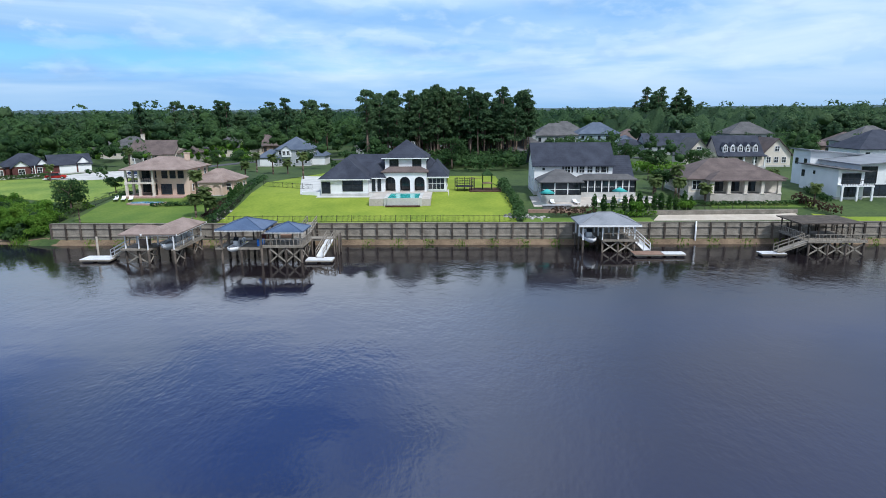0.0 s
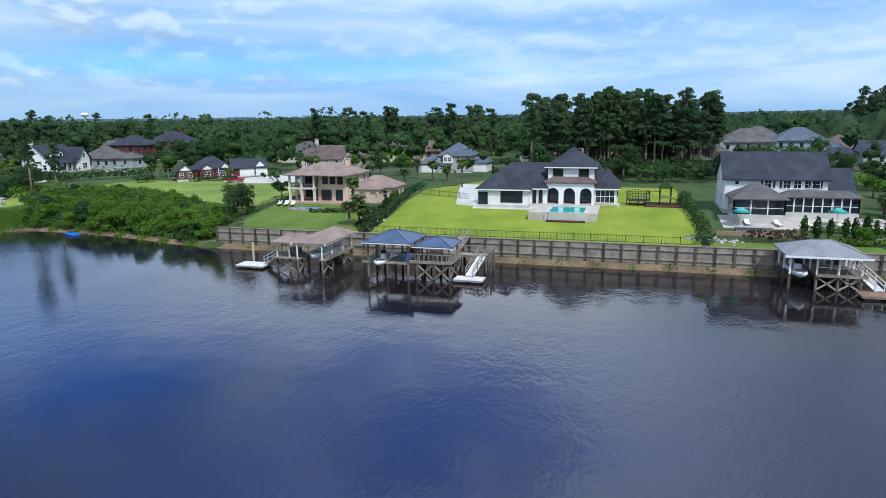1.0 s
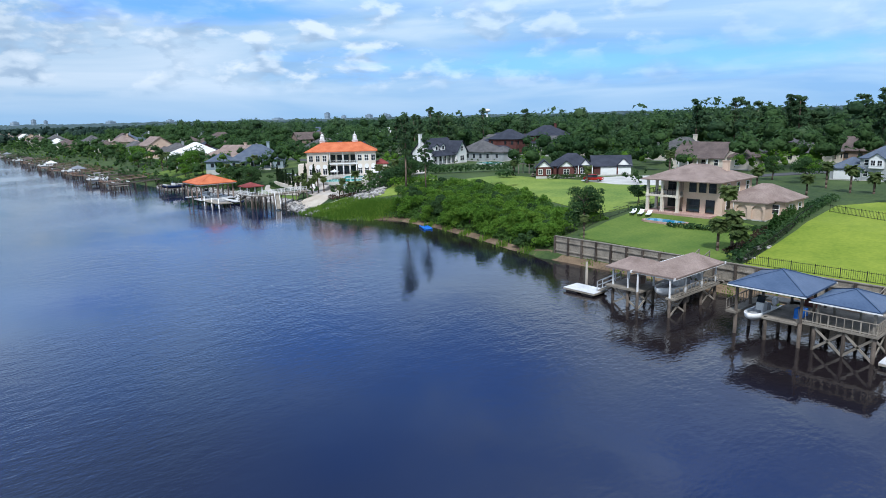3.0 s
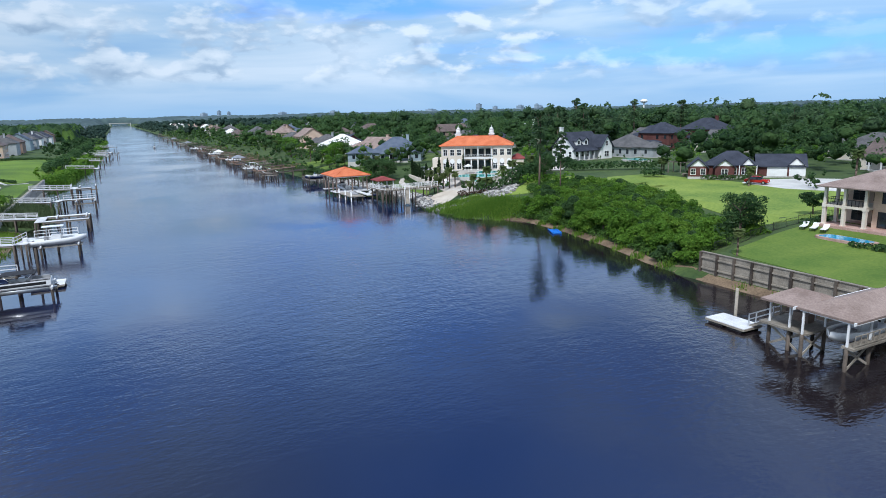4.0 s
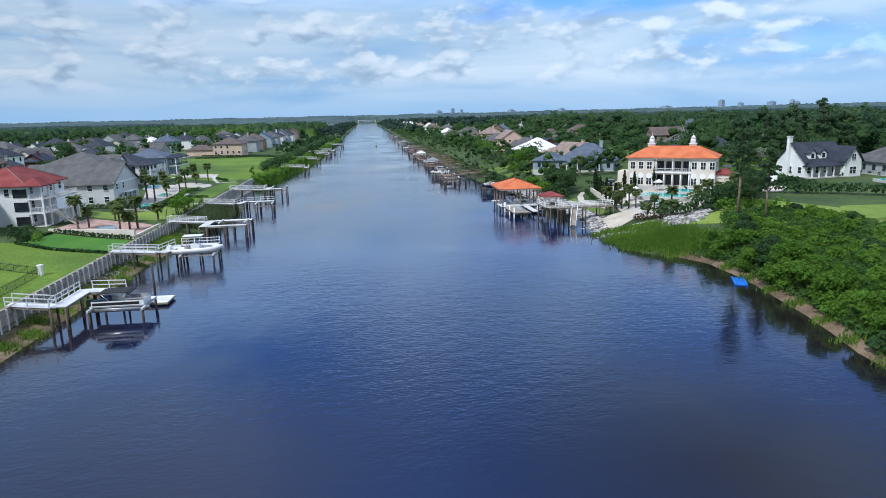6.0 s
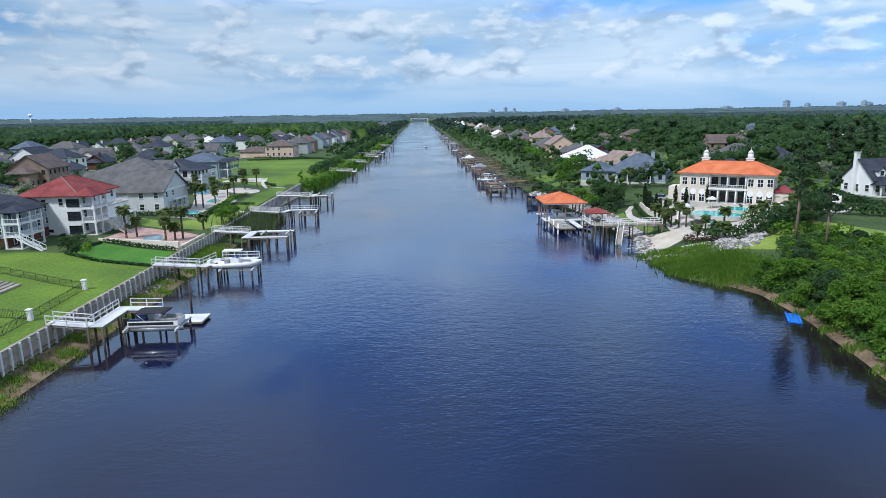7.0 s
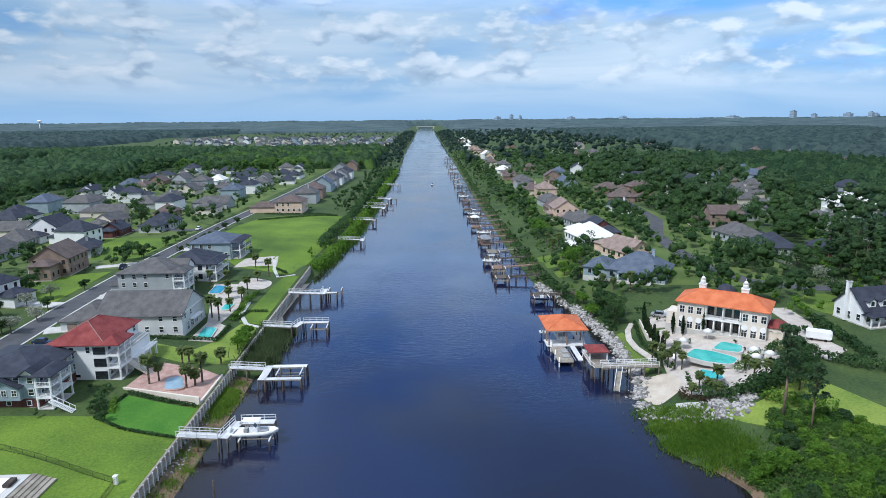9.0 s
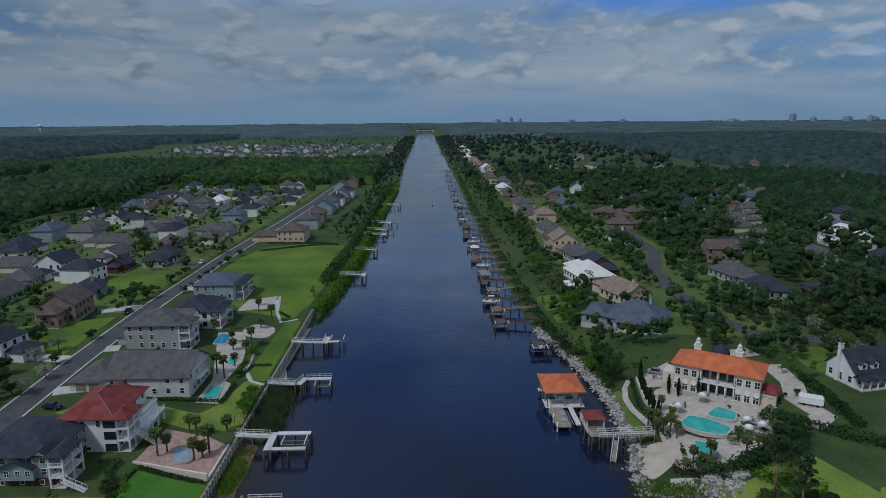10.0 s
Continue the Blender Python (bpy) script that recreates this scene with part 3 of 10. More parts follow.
XS = spread([(-4900, 400), (-2500, 200), (-1300, 60), (-500, 12), (-270, 2.5), (-60, 2.0), (-54, 3), (90, 30), (300, 300), (1500, 1700), (4900, 1)])
YS = spread([(-4900, 500), (-900, 100), (-260, 20), (-60, 4), (10, 1.3), (13.9, 0.2), (14.1, 1.0), (30, 12), (90, 1.0), (99.9, 0.2), (100.1, 1.0), (125, 3), (180, 10), (260, 40), (500, 300), (1500, 700), (4900, 1)])
tagged(sheet("ground", XS, YS, ground_z, GROUND), "rough green grass and sandy banks beside a canal", "ground", kind="structure")
tagged(sheet("water", [-4900, -1500, -600, -300, 0, 600, 4900], [4, 40, 70, 110], lambda x, y: 0.0, WATER), "dark rippled canal water that mirrors clouds", "water", kind="structure")


def patch(name, label, category, outline, mat, lift=0.07, cell=3.0, height=ground_z, kind="structure", thick=0.0):
    """A piece of ground cover laid over the land, cut from an outline."""
    bm = bmesh.new()
    bm.faces.new([bm.verts.new((*p, 0)) for p in outline])
    for axis in (0, 1):
        lo, hi = min(p[axis] for p in outline), max(p[axis] for p in outline)
        n = int((hi - lo) / cell)
        for i in range(1, n + 1):
            co, no = [0, 0, 0], [0, 0, 0]
            co[axis], no[axis] = lo + (hi - lo) * i / (n + 1), 1
            bmesh.ops.bisect_plane(bm, geom=bm.verts[:] + bm.edges[:] + bm.faces[:], plane_co=co, plane_no=no)
    for v in bm.verts:
        v.co.z = height(v.co.x, v.co.y) + lift
    bmesh.ops.recalc_face_normals(bm, faces=bm.faces)
    if sum(f.normal.z for f in bm.faces) < 0:
        bmesh.ops.reverse_faces(bm, faces=bm.faces)
    rim = [e for e in bm.edges if e.is_boundary]
    down = bmesh.ops.extrude_edge_only(bm, edges=rim)
    for v in down["geom"]:
        if isinstance(v, bmesh.types.BMVert):
            v.co.z -= lift + 0.25
    return tagged(part(name, bm, mat), label, category, kind=kind)


def rounded(outline, n=4, r=0.25):
    """The outline with its corners cut round."""
    out = []
    k = len(outline)
    for i in range(k):
        a, b, c = (Vector(outline[(i + j) % k]) for j in (-1, 0, 1))
        p, q = b.lerp(a, r), b.lerp(c, r)
        for s in range(n + 1):
            u = s / n
            out.append(tuple((1 - u) ** 2 * p + 2 * u * (1 - u) * b + u * u * q))
    return out


def ribbon(points, width):
    """The outline of a road or path along a line."""
    pts = [Vector(p) for p in points]
    left, right = [], []
    for i, p in enumerate(pts):
        d = (pts[min(i + 1, len(pts) - 1)] - pts[max(i - 1, 0)]).normalized()
        n = Vector((-d.y, d.x)) * width / 2
        left.append(tuple(p + n)), right.append(tuple(p - n))
    return left + right[::-1]


# ---- foliage ----
RNG = np.random.default_rng(7)


def cloud_mesh(name, mat, blobs, count, size, flat=0.0, rng=RNG, loose=0.4, tri=False, deep=0.62):
    """A crown: leaf sprays, each a bent quad, scattered over uneven lobes. blobs: rows of x, y, z, rx, ry, rz."""
    blobs = np.asarray(blobs, float)
    area = np.maximum(blobs[:, 3] * blobs[:, 5] + blobs[:, 3] * blobs[:, 4], 1e-3)
    pick = rng.choice(len(blobs), count, p=area / area.sum())
    d = rng.normal(size=(count, 3))
    d /= np.linalg.norm(d, axis=1)[:, None]
    d[:, 2] = np.where(d[:, 2] < -0.45, -d[:, 2], d[:, 2])
    depth = rng.uniform(deep, 1.06, count)[:, None]
    c = blobs[pick, :3] + d * blobs[pick, 3:6] * depth
    nrm = d + rng.normal(scale=loose, size=(count, 3)) + np.array((0, 0, 0.3 + flat))
    nrm /= np.linalg.norm(nrm, axis=1)[:, None]
    u = np.cross(nrm, rng.normal(size=(count, 3)))
    u /= np.linalg.norm(u, axis=1)[:, None]
    w = np.cross(nrm, u)
    s = size * rng.uniform(0.6, 1.35, count)[:, None]
    bend = nrm * s * rng.uniform(-0.35, 0.1, count)[:, None]
    a = c - u * s * 0.5 - w * s * 0.35 + bend
    b = c + u * s * 0.42 - w * s * 0.42
    e = c + u * s * 0.5 + w * s * 0.38 + bend
    f = c - u * s * 0.38 + w * s * 0.5
    k = 3 if tri else 4
    verts = np.stack([a, b, e, f][:k], 1).reshape(-1, 3)
    return raw_mesh(name, verts, np.arange(count * k).reshape(-1, k), mat)


def raw_mesh(name, verts, quads, mat):
    me = bpy.data.meshes.new(name)
    me.vertices.add(len(verts))
    me.vertices.foreach_set("co", np.ascontiguousarray(verts, dtype=np.float32).ravel())
    k = quads.shape[1]
    me.loops.add(quads.size)
    me.loops.foreach_set("vertex_index", quads.astype(np.int32).ravel())
    me.polygons.add(len(quads))
    me.polygons.foreach_set("loop_start", np.arange(0, quads.size, k, dtype=np.int32))
    me.update(calc_edges=True)
    me.materials.append(mat)
    return me


def trunk_mesh(height, r, limbs, mat, rng, lean=0.03):
    bm = bmesh.new()
    top = Vector((rng.normal() * lean * height, rng.normal() * lean * height, height))
    mid = top * 0.5 + Vector((rng.normal() * 0.2, rng.normal() * 0.2, 0))
    tube(bm, (0, 0, -0.4), mid, r, r * 0.75, 7)
    tube(bm, mid, top, r * 0.75, r * 0.35, 7)
    for x, y, z in limbs:
        tube(bm, top * min(0.95, max(0.35, z / height * 0.75)), (x, y, z), r * 0.35, r * 0.1, 5)
    me = bpy.data.meshes.new("trunk")
    bm.to_mesh(me)
    bm.free()
    me.materials.append(mat)
    return me


def oak_kind(seed, height, spread_, leaf, count=2100, size=0.52):
    rng = np.random.default_rng(seed)
    blobs = []
    for i in range(int(rng.integers(15, 21))):
        a, rad = rng.uniform(0, 6.283), spread_ * 0.5 * math.sqrt(rng.uniform(0.02, 0.75))
        z = height * rng.uniform(0.38, 0.86)
        k = spread_ * rng.uniform(0.12, 0.24) * (1.15 - 0.5 * abs(z / height - 0.6))
        blobs.append((rad * math.cos(a), rad * math.sin(a), z, k, k, k * rng.uniform(0.65, 0.9)))
    return trunk_mesh(height * 0.6, height * 0.028 + 0.06, [b[:3] for b in blobs[:6]], BARK, rng), cloud_mesh("crown", leaf, blobs, count, size, rng=rng, tri=True)


def pine_kind(seed, height, spread_, count=520, size=0.8, low=0.42):
    rng = np.random.default_rng(seed)
    blobs = []
    for i in range(int(rng.integers(26, 33))):
        z = height * rng.uniform(low, 0.97)
        rad = spread_ * 0.5 * rng.uniform(0.1, 0.9) * (1.05 - 0.75 * (z / height - low) / (1 - low))
        a, k = rng.uniform(0, 6.283), spread_ * rng.uniform(0.10, 0.19)
        blobs.append((rad * math.cos(a), rad * math.sin(a), z, k, k, k * 0.55))
    return trunk_mesh(height * 0.95, height * 0.011 + 0.07, [b[:3] for b in blobs[:5]], PINE_BARK, rng, 0.012), cloud_mesh("crown", LEAF_PINE, blobs, count, size, rng=rng, tri=True)


def palm_kind(seed, height, fronds=54, length=1.5):
    rng = np.random.default_rng(seed)
    bm = bmesh.new()
    for i in range(fronds):
        a, rise = rng.uniform(0, 6.283), rng.uniform(-0.7, 1.7)
        out, side = Vector((math.cos(a), math.sin(a), 0)), Vector((-math.sin(a), math.cos(a), 0))
        p, up = Vector((0, 0, height)), rise
        prev = None
        for s in range(6):
            w = 0.55 * math.sin(math.pi * min(1, 0.15 + s / 6.5)) * length * 0.5
            row = [bm.verts.new(p + side * w - Vector((0, 0, w * 0.5))), bm.verts.new(p), bm.verts.new(p - side * w - Vector((0, 0, w * 0.5)))]
            if prev:
                for j in (0, 1):
                    bm.faces.new((prev[j], prev[j + 1], row[j + 1], row[j]))
            prev = row
            p = p + (out + Vector((0, 0, up))).normalized() * length / 5
            up -= 0.42
    crown = bpy.data.meshes.new("fronds")
    bm.to_mesh(crown)
    bm.free()
    crown.materials.append(LEAF_PALM)
    bm = bmesh.new()
    z, r = -0.3, 0.2
    x = y = 0.0
    for s in range(5):
        z2 = -0.3 + (height + 0.3) * (s + 1) / 5
        tube(bm, (x, y, z), (0, 0, z2) if s == 4 else (x, y, z2), r, r * 0.95, 7)
        z, r = z2, r * 0.97
    trunk = bpy.data.meshes.new("trunk")
    bm.to_mesh(trunk)
    bm.free()
    trunk.materials.append(BARK)
    return trunk, crown


def bush_kind(seed, w, h, leaf, count=160, size=0.4):
    rng = np.random.default_rng(seed)
    blobs = [(rng.normal() * w * 0.18, rng.normal() * w * 0.18, h * rng.uniform(0.25, 0.6), w * rng.uniform(0.2, 0.34), w * rng.uniform(0.2, 0.34), h * rng.uniform(0.25, 0.4)) for _ in range(6)]
    return cloud_mesh("bush", leaf, blobs, count, size, rng=rng)


def cypress_kind(seed, h, w, leaf=None):
    rng = np.random.default_rng(seed)
    blobs = [(0, 0, h * (0.12 + 0.8 * i / 7), w * 0.5 * math.sin(0.5 + 2.3 * i / 7.5), w * 0.5 * math.sin(0.5 + 2.3 * i / 7.5), h * 0.12) for i in range(8)]
    return trunk_mesh(h * 0.8, 0.1, [], BARK, rng, 0.0), cloud_mesh("crown", leaf or LEAF_CYPRESS, blobs, 330, 0.36, rng=rng)


OAKS = [oak_kind(s, h, w, LEAF_OAK) for s, h, w in ((11, 11, 10), (12, 9, 9), (13, 13, 11), (14, 7, 6.5))]
LIGHTS = [oak_kind(s, h, w, LEAF_LIGHT, 1200, 0.52) for s, h, w in ((21, 7, 6.5), (22, 5, 5), (23, 10, 9))]
PINES = [pine_kind(s, h, w, 1350, 0.72) for s, h, w in ((31, 19, 8), (32, 21, 8.5), (33, 17, 7.5), (34, 20, 7), (35, 22, 9))]
PALMS = [palm_kind(s, h) for s, h in ((41, 3.6), (42, 4.3), (43, 2.8), (44, 4.9))]
CYPRESSES = [cypress_kind(s, h, w) for s, h, w in ((51, 5.5, 1.1), (52, 4.5, 1.0))]
CONES = [cypress_kind(s, h, w, LEAF_CONE) for s, h, w in ((53, 5.0, 1.7), (54, 4.4, 1.6))]
SMALLS = [oak_kind(s, 4.2, 3.6, LEAF_OAK, 600, 0.42) for s in (61, 62)]
BUSHES = [bush_kind(s, 1.7, 1.2, LEAF_OAK) for s in (71, 72)] + [bush_kind(s, 2.4, 1.7, LEAF_BUSH, 220, 0.42) for s in (73, 74)] + [bush_kind(75, 1.6, 1.1, LEAF_RED)]
BLOOMS = [oak_kind(s, 5.5, 5.5, BLOOM, 1000, 0.42) for s in (81, 82)]


def tree(name, label, kind, x, y, turn=0.0, size=1.0, group="", z=None):
    t = thing(name, label, "tree", pose(x, y, ground_z(x, y) if z is None else z, 0, 0, turn) @ Matrix.Diagonal((size, size, size, 1)), group)
    place("trunk", kind[0], t)
    place("crown", kind[1], t)
    return t


def bush(label, me, x, y, turn=0.0, size=1.0, z=None, group=""):
    b = place("bush", me, None, "", pose(x, y, (ground_z(x, y) if z is None else z) - 0.05, 0, 0, turn) @ Matrix.Diagonal((size, size, size, 1)))
    return tagged(b, label, "bush", group)


# ---- houses ----
WINDOW_MESHES = {}


def window_mesh(w, h, bars, frame_mat):
    """The frame and the pane of a window; facing -y, its middle at the origin. The pane is set back in the frame."""
    key = (round(w, 2), round(h, 2), bars, frame_mat.name)
    if key not in WINDOW_MESHES:
        bm = bmesh.new()
        f = 0.1
        rings = []
        for a, b, y in ((w / 2 + f, h / 2 + f, 0.03), (w / 2 + f, h / 2 + f, -0.08), (w / 2, h / 2, -0.08), (w / 2, h / 2, 0.03)):
            rings.append([bm.verts.new((x, y, z)) for x, z in ((-a, -b), (a, -b), (a, b), (-a, b))])
        for r, q in zip(rings, rings[1:] + rings[:1]):
            for i in range(4):
                k = (i + 1) % 4
                bm.faces.new((r[i], r[k], q[k], q[i]))
        for i in range(1, bars + 1):
            x = -w / 2 + w * i / (bars + 1)
            box(bm, x - 0.035, x + 0.035, -0.06, 0, -h / 2, h / 2)
        if h > 1.1:
            box(bm, -w / 2, w / 2, -0.055, 0.002, -0.035, 0.035)
        bmesh.ops.recalc_face_normals(bm, faces=bm.faces)
        me = bpy.data.meshes.new("window")
        bm.to_mesh(me)
        bm.free()
        me.materials.append(frame_mat)
        bm = boxed(-w / 2, w / 2, -0.02, 0.03, -h / 2, h / 2)
        pane = bpy.data.meshes.new("pane")
        bm.to_mesh(pane)
        bm.free()
        pane.materials.append(GLASS)
        WINDOW_MESHES[key] = (me, pane)
    return WINDOW_MESHES[key]


def window(house, block, face, u, z, w, h, bars=0, frame_mat=None, name="window", far=False):
    """u: from the face's middle; face s, n, e or w of the block (x0, x1, y0, y1)."""
    x0, x1, y0, y1 = block
    cx, cy = (x0 + x1) / 2, (y0 + y1) / 2
    m = {"s": pose(cx + u, y0 - 0.012, z), "n": pose(cx - u, y1 + 0.012, z, 0, 0, 180), "e": pose(x1 + 0.012, cy + u, z, 0, 0, 90), "w": pose(x0 - 0.012, cy - u, z, 0, 0, -90)}[face]
    frame_me, pane_me = window_mesh(w, h, bars, frame_mat or TRIM)
    if far:
        return place(name, pane_me, house, "", m)
    ob = place(name, frame_me, house, "", m)
    place("pane", pane_me, ob)
    return ob


def rows(house, block, z0, storeys, storey_h, w=1.0, h=1.4, step=3.0, faces="snew", frame_mat=None, skip=0.0, seed=1, far=False):
    rng = random.Random(seed)
    x0, x1, y0, y1 = block
    for face in faces:
        length = (x1 - x0) if face in "sn" else (y1 - y0)
        n = max(1, int((length - 1.0) / step))
        for s in range(storeys):
            for i in range(n):
                if rng.random() >= skip:
                    window(house, block, face, (i - (n - 1) / 2) * length / n, z0 + s * storey_h + storey_h * 0.55, w, h, 0, frame_mat, far=far)


def columns(house, pts, z0, z1, r=0.16, mat=None, square=True):
    for x, y in pts:
        bm = boxed(x - r, x + r, y - r, y + r, z0, z1) if square else tubed((x, y, z0), (x, y, z1), r, r * 0.85, 10)
        box(bm, x - r * 1.35, x + r * 1.35, y - r * 1.35, y + r * 1.35, z0, z0 + 0.16)
        box(bm, x - r * 1.35, x + r * 1.35, y - r * 1.35, y + r * 1.35, z1 - 0.16, z1)
        part("column", bm, mat or TRIM, house)


def lattice(bm, a, b, height, pickets, levels, depth, broad=()):
    """One welded panel from a to b: upright pickets and level rails in a single connected mesh.
    pickets: (place along 0..1, width); levels: (z0, z1) of each rail, lowest first."""
    a, b = Vector(a), Vector(b)
    run = (b - a).length
    along_x, side = (b - a) / run, Vector((-(b - a).y, (b - a).x, 0)).normalized() * depth / 2
    us = []
    for u, w in pickets:
        us += [max(0.0, u * run - w / 2), min(run, u * run + w / 2)]
    zs = sorted({0.0, height, *(z for pair in levels for z in pair)})
    rail = [any(lo - 1e-6 <= zs[j] and zs[j + 1] <= hi + 1e-6 for lo, hi in levels) for j in range(len(zs) - 1)]
    keep = {(i, j) for i in range(len(us) - 1) for j in range(len(zs) - 1) if i % 2 == 0 or rail[j]}
    verts = {}

    def vert(i, j, k):
        if (i, j, k) not in verts:
            verts[i, j, k] = bm.verts.new(a + along_x * us[i] + Vector((0, 0, zs[j])) + side * (1 if k else -1))
        return verts[i, j, k]

    for i, j in keep:
        bm.faces.new([vert(*q, 0) for q in ((i, j), (i + 1, j), (i + 1, j + 1), (i, j + 1))])
        bm.faces.new([vert(*q, 1) for q in ((i, j + 1), (i + 1, j + 1), (i + 1, j), (i, j))])
        for near, p, q in (((i - 1, j), (i, j + 1), (i, j)), ((i + 1, j), (i + 1, j), (i + 1, j + 1)), ((i, j - 1), (i, j), (i + 1, j)), ((i, j + 1), (i + 1, j + 1), (i, j + 1))):
            if near not in keep:
                bm.faces.new((vert(*q, 0), vert(*p, 0), vert(*p, 1), vert(*q, 1)))
    return bm


def railing(house, a, b, z, h=1.0, mat=None, step=0.5, name="railing"):
    n = max(1, int(math.hypot(b[0] - a[0], b[1] - a[1]) / step))
    bm = lattice(bmesh.new(), (*a, z), (*b, z), h, [(i / n, 0.045 if i % 4 else 0.1) for i in range(n + 1)], ((0.09, 0.16), (h - 0.08, h)), 0.06)
    return part(name, bm, mat or TRIM, house)


def body(house, block, z0, z1, mat, label=""):
    return part("wall", boxed(block[0], block[1], block[2], block[3], z0, z1), mat, house, label)


def plinth(house, block, mat=None):
    x0, x1, y0, y1 = block
    part("foundation", boxed(x0 - 0.08, x1 + 0.08, y0 - 0.08, y1 + 0.08, -1.6, 0.25), mat or CONCRETE, house)


def chimney(house, x, y, z0, z1, mat):
    bm = boxed(x - 0.5, x + 0.5, y - 0.4, y + 0.4, z0, z1)
    box(bm, x - 0.62, x + 0.62, y - 0.52, y + 0.52, z1 - 0.15, z1)
    part("chimney", bm, mat, house)


def plain_house(x, y, turn, w, d, storeys, wall, roof, roof_words, wall_words, kind="hip", seed=0, wing=True, porch=True, group="houses of the neighbourhood", z=None, windows="snew", rise=None, far=False):
    """A suburban house: a main block, a lower garage wing, a porch and rows of windows."""
    rng = random.Random(seed)
    h = thing("house", f"{wall_words} {'two-storey' if storeys > 1 else 'single-storey'} house with a {roof_words} roof", "house", pose(x, y, ground_z(x, y) if z is None else z, 0, 0, turn), group)
    b = (-w / 2, w / 2, -d / 2, d / 2)
    top = 3.0 * storeys + 0.3
    rise = rise or min(w, d) * 0.34
    low = 0.25 if windows else -1.4
    if windows:
        plinth(h, b)
    if kind == "hip":
        body(h, b, low, top, wall)
        part("roof", hip_roof(*b, top, rise), roof, h)
    else:
        line = "x" if w >= d else "y"
        part("wall", gable_body(*b, low, top, rise, line), wall, h)
        part("roof", gable_roof(*b, top, rise, 0.4, line), roof, h)
    rows(h, b, 0.2, storeys, 3.0, 1.05, 1.45, 2.7, windows, None, 0.12, seed, far)
    if wing:
        sx = rng.choice((-1, 1))
        ww, wd = w * rng.uniform(0.4, 0.55), d * rng.uniform(0.55, 0.8)
        c = (sx * (w / 2 + ww / 2 - 0.6), rng.uniform(-0.1, 0.15) * d)
        wb = (c[0] - ww / 2, c[0] + ww / 2, c[1] - wd / 2, c[1] + wd / 2)
        if windows:
            plinth(h, wb)
        wt = 3.2 if storeys < 2 or rng.random() < 0.7 else 5.0
        body(h, wb, low, wt, wall)
        part("roof", hip_roof(*wb, wt, min(ww, wd) * 0.3), roof, h)
        rows(h, wb, 0.2, 1, 3.0, 1.0, 1.3, 2.8, windows, None, 0.2, seed + 1, far)
    if porch:
        pb = (-w * 0.28, w * 0.28, -d / 2 - 2.6, -d / 2)
        part("porch_floor", boxed(*pb, -1.2, 0.3), CONCRETE, h)
        columns(h, [(pb[0] + (pb[1] - pb[0]) * i / 3, pb[2] + 0.25) for i in range(4)], 0.3, 2.9, 0.13)
        part("porch_roof", hip_roof(pb[0], pb[1], pb[2], pb[3] + 0.4, 3.05, 0.8, 0.3), roof, h)
    if rng.random() < 0.4:
        chimney(h, w * 0.2, d * 0.1, top, top + rise + 0.8, wall)
    return h



def house_at(label, x, y, z, turn=0.0):
    return thing("house", label, "house", pose(x, y, z, 0, 0, turn))


def block(h, b, z0, z1, wall, roof=None, rise=2.0, kind="hip", line="x", over=0.5, ridge=None):
    """One volume of a house: walls and a roof of its own."""
    if z0 < 1:
        plinth(h, b)
    if kind == "gable":
        part("wall", gable_body(*b, max(z0, 0.25), z1, rise, line), wall, h)
        part("roof", gable_roof(*b, z1, rise, over, line), roof, h)
    else:
        body(h, b, max(z0, 0.25), z1, wall)
        if kind == "hip":
            part("roof", hip_roof(*b, z1, rise, over, ridge), roof, h)


def arcade(h, x0, x1, y, z0, z1, n, width, spring, mat, thick=0.4, name="arcade"):
    """A wall with n round arches through it, facing -y."""
    bm = bmesh.new()
    bay = (x1 - x0) / n
    r = width / 2

    def strip(pts_low, pts_high):
        for (a, b), (c, d) in zip(zip(pts_low, pts_low[1:]), zip(pts_high, pts_high[1:])):
            q = [(a[0], y, a[1]), (b[0], y, b[1]), (d[0], y, d[1]), (c[0], y, c[1])]
            bm.faces.new([bm.verts.new(p) for p in q])
    for i in range(n):
        l, c = x0 + i * bay, x0 + (i + 0.5) * bay
        for a, b in ((l, c - r), (c + r, l + bay)):
            strip([(a, z0), (b, z0)], [(a, spring), (b, spring)])
            strip([(a, spring), (b, spring)], [(a, z1), (b, z1)])
        arc = [(c - r * math.cos(math.pi * k / 12), spring + r * math.sin(math.pi * k / 12)) for k in range(13)]
        strip(arc, [(p[0], z1) for p in arc])
    bmesh.ops.remove_doubles(bm, verts=bm.verts, dist=0.002)
    ext = bmesh.ops.extrude_face_region(bm, geom=bm.faces[:])
    for v in ext["geom"]:
        if isinstance(v, bmesh.types.BMVert):
            v.co.y += thick
    bmesh.ops.recalc_face_normals(bm, faces=bm.faces)
    return part(name, bm, mat, h)


def slab(h, name, b, z0, z1, mat, label=""):
    return part(name, boxed(b[0], b[1], b[2], b[3], z0, z1), mat, h, label)


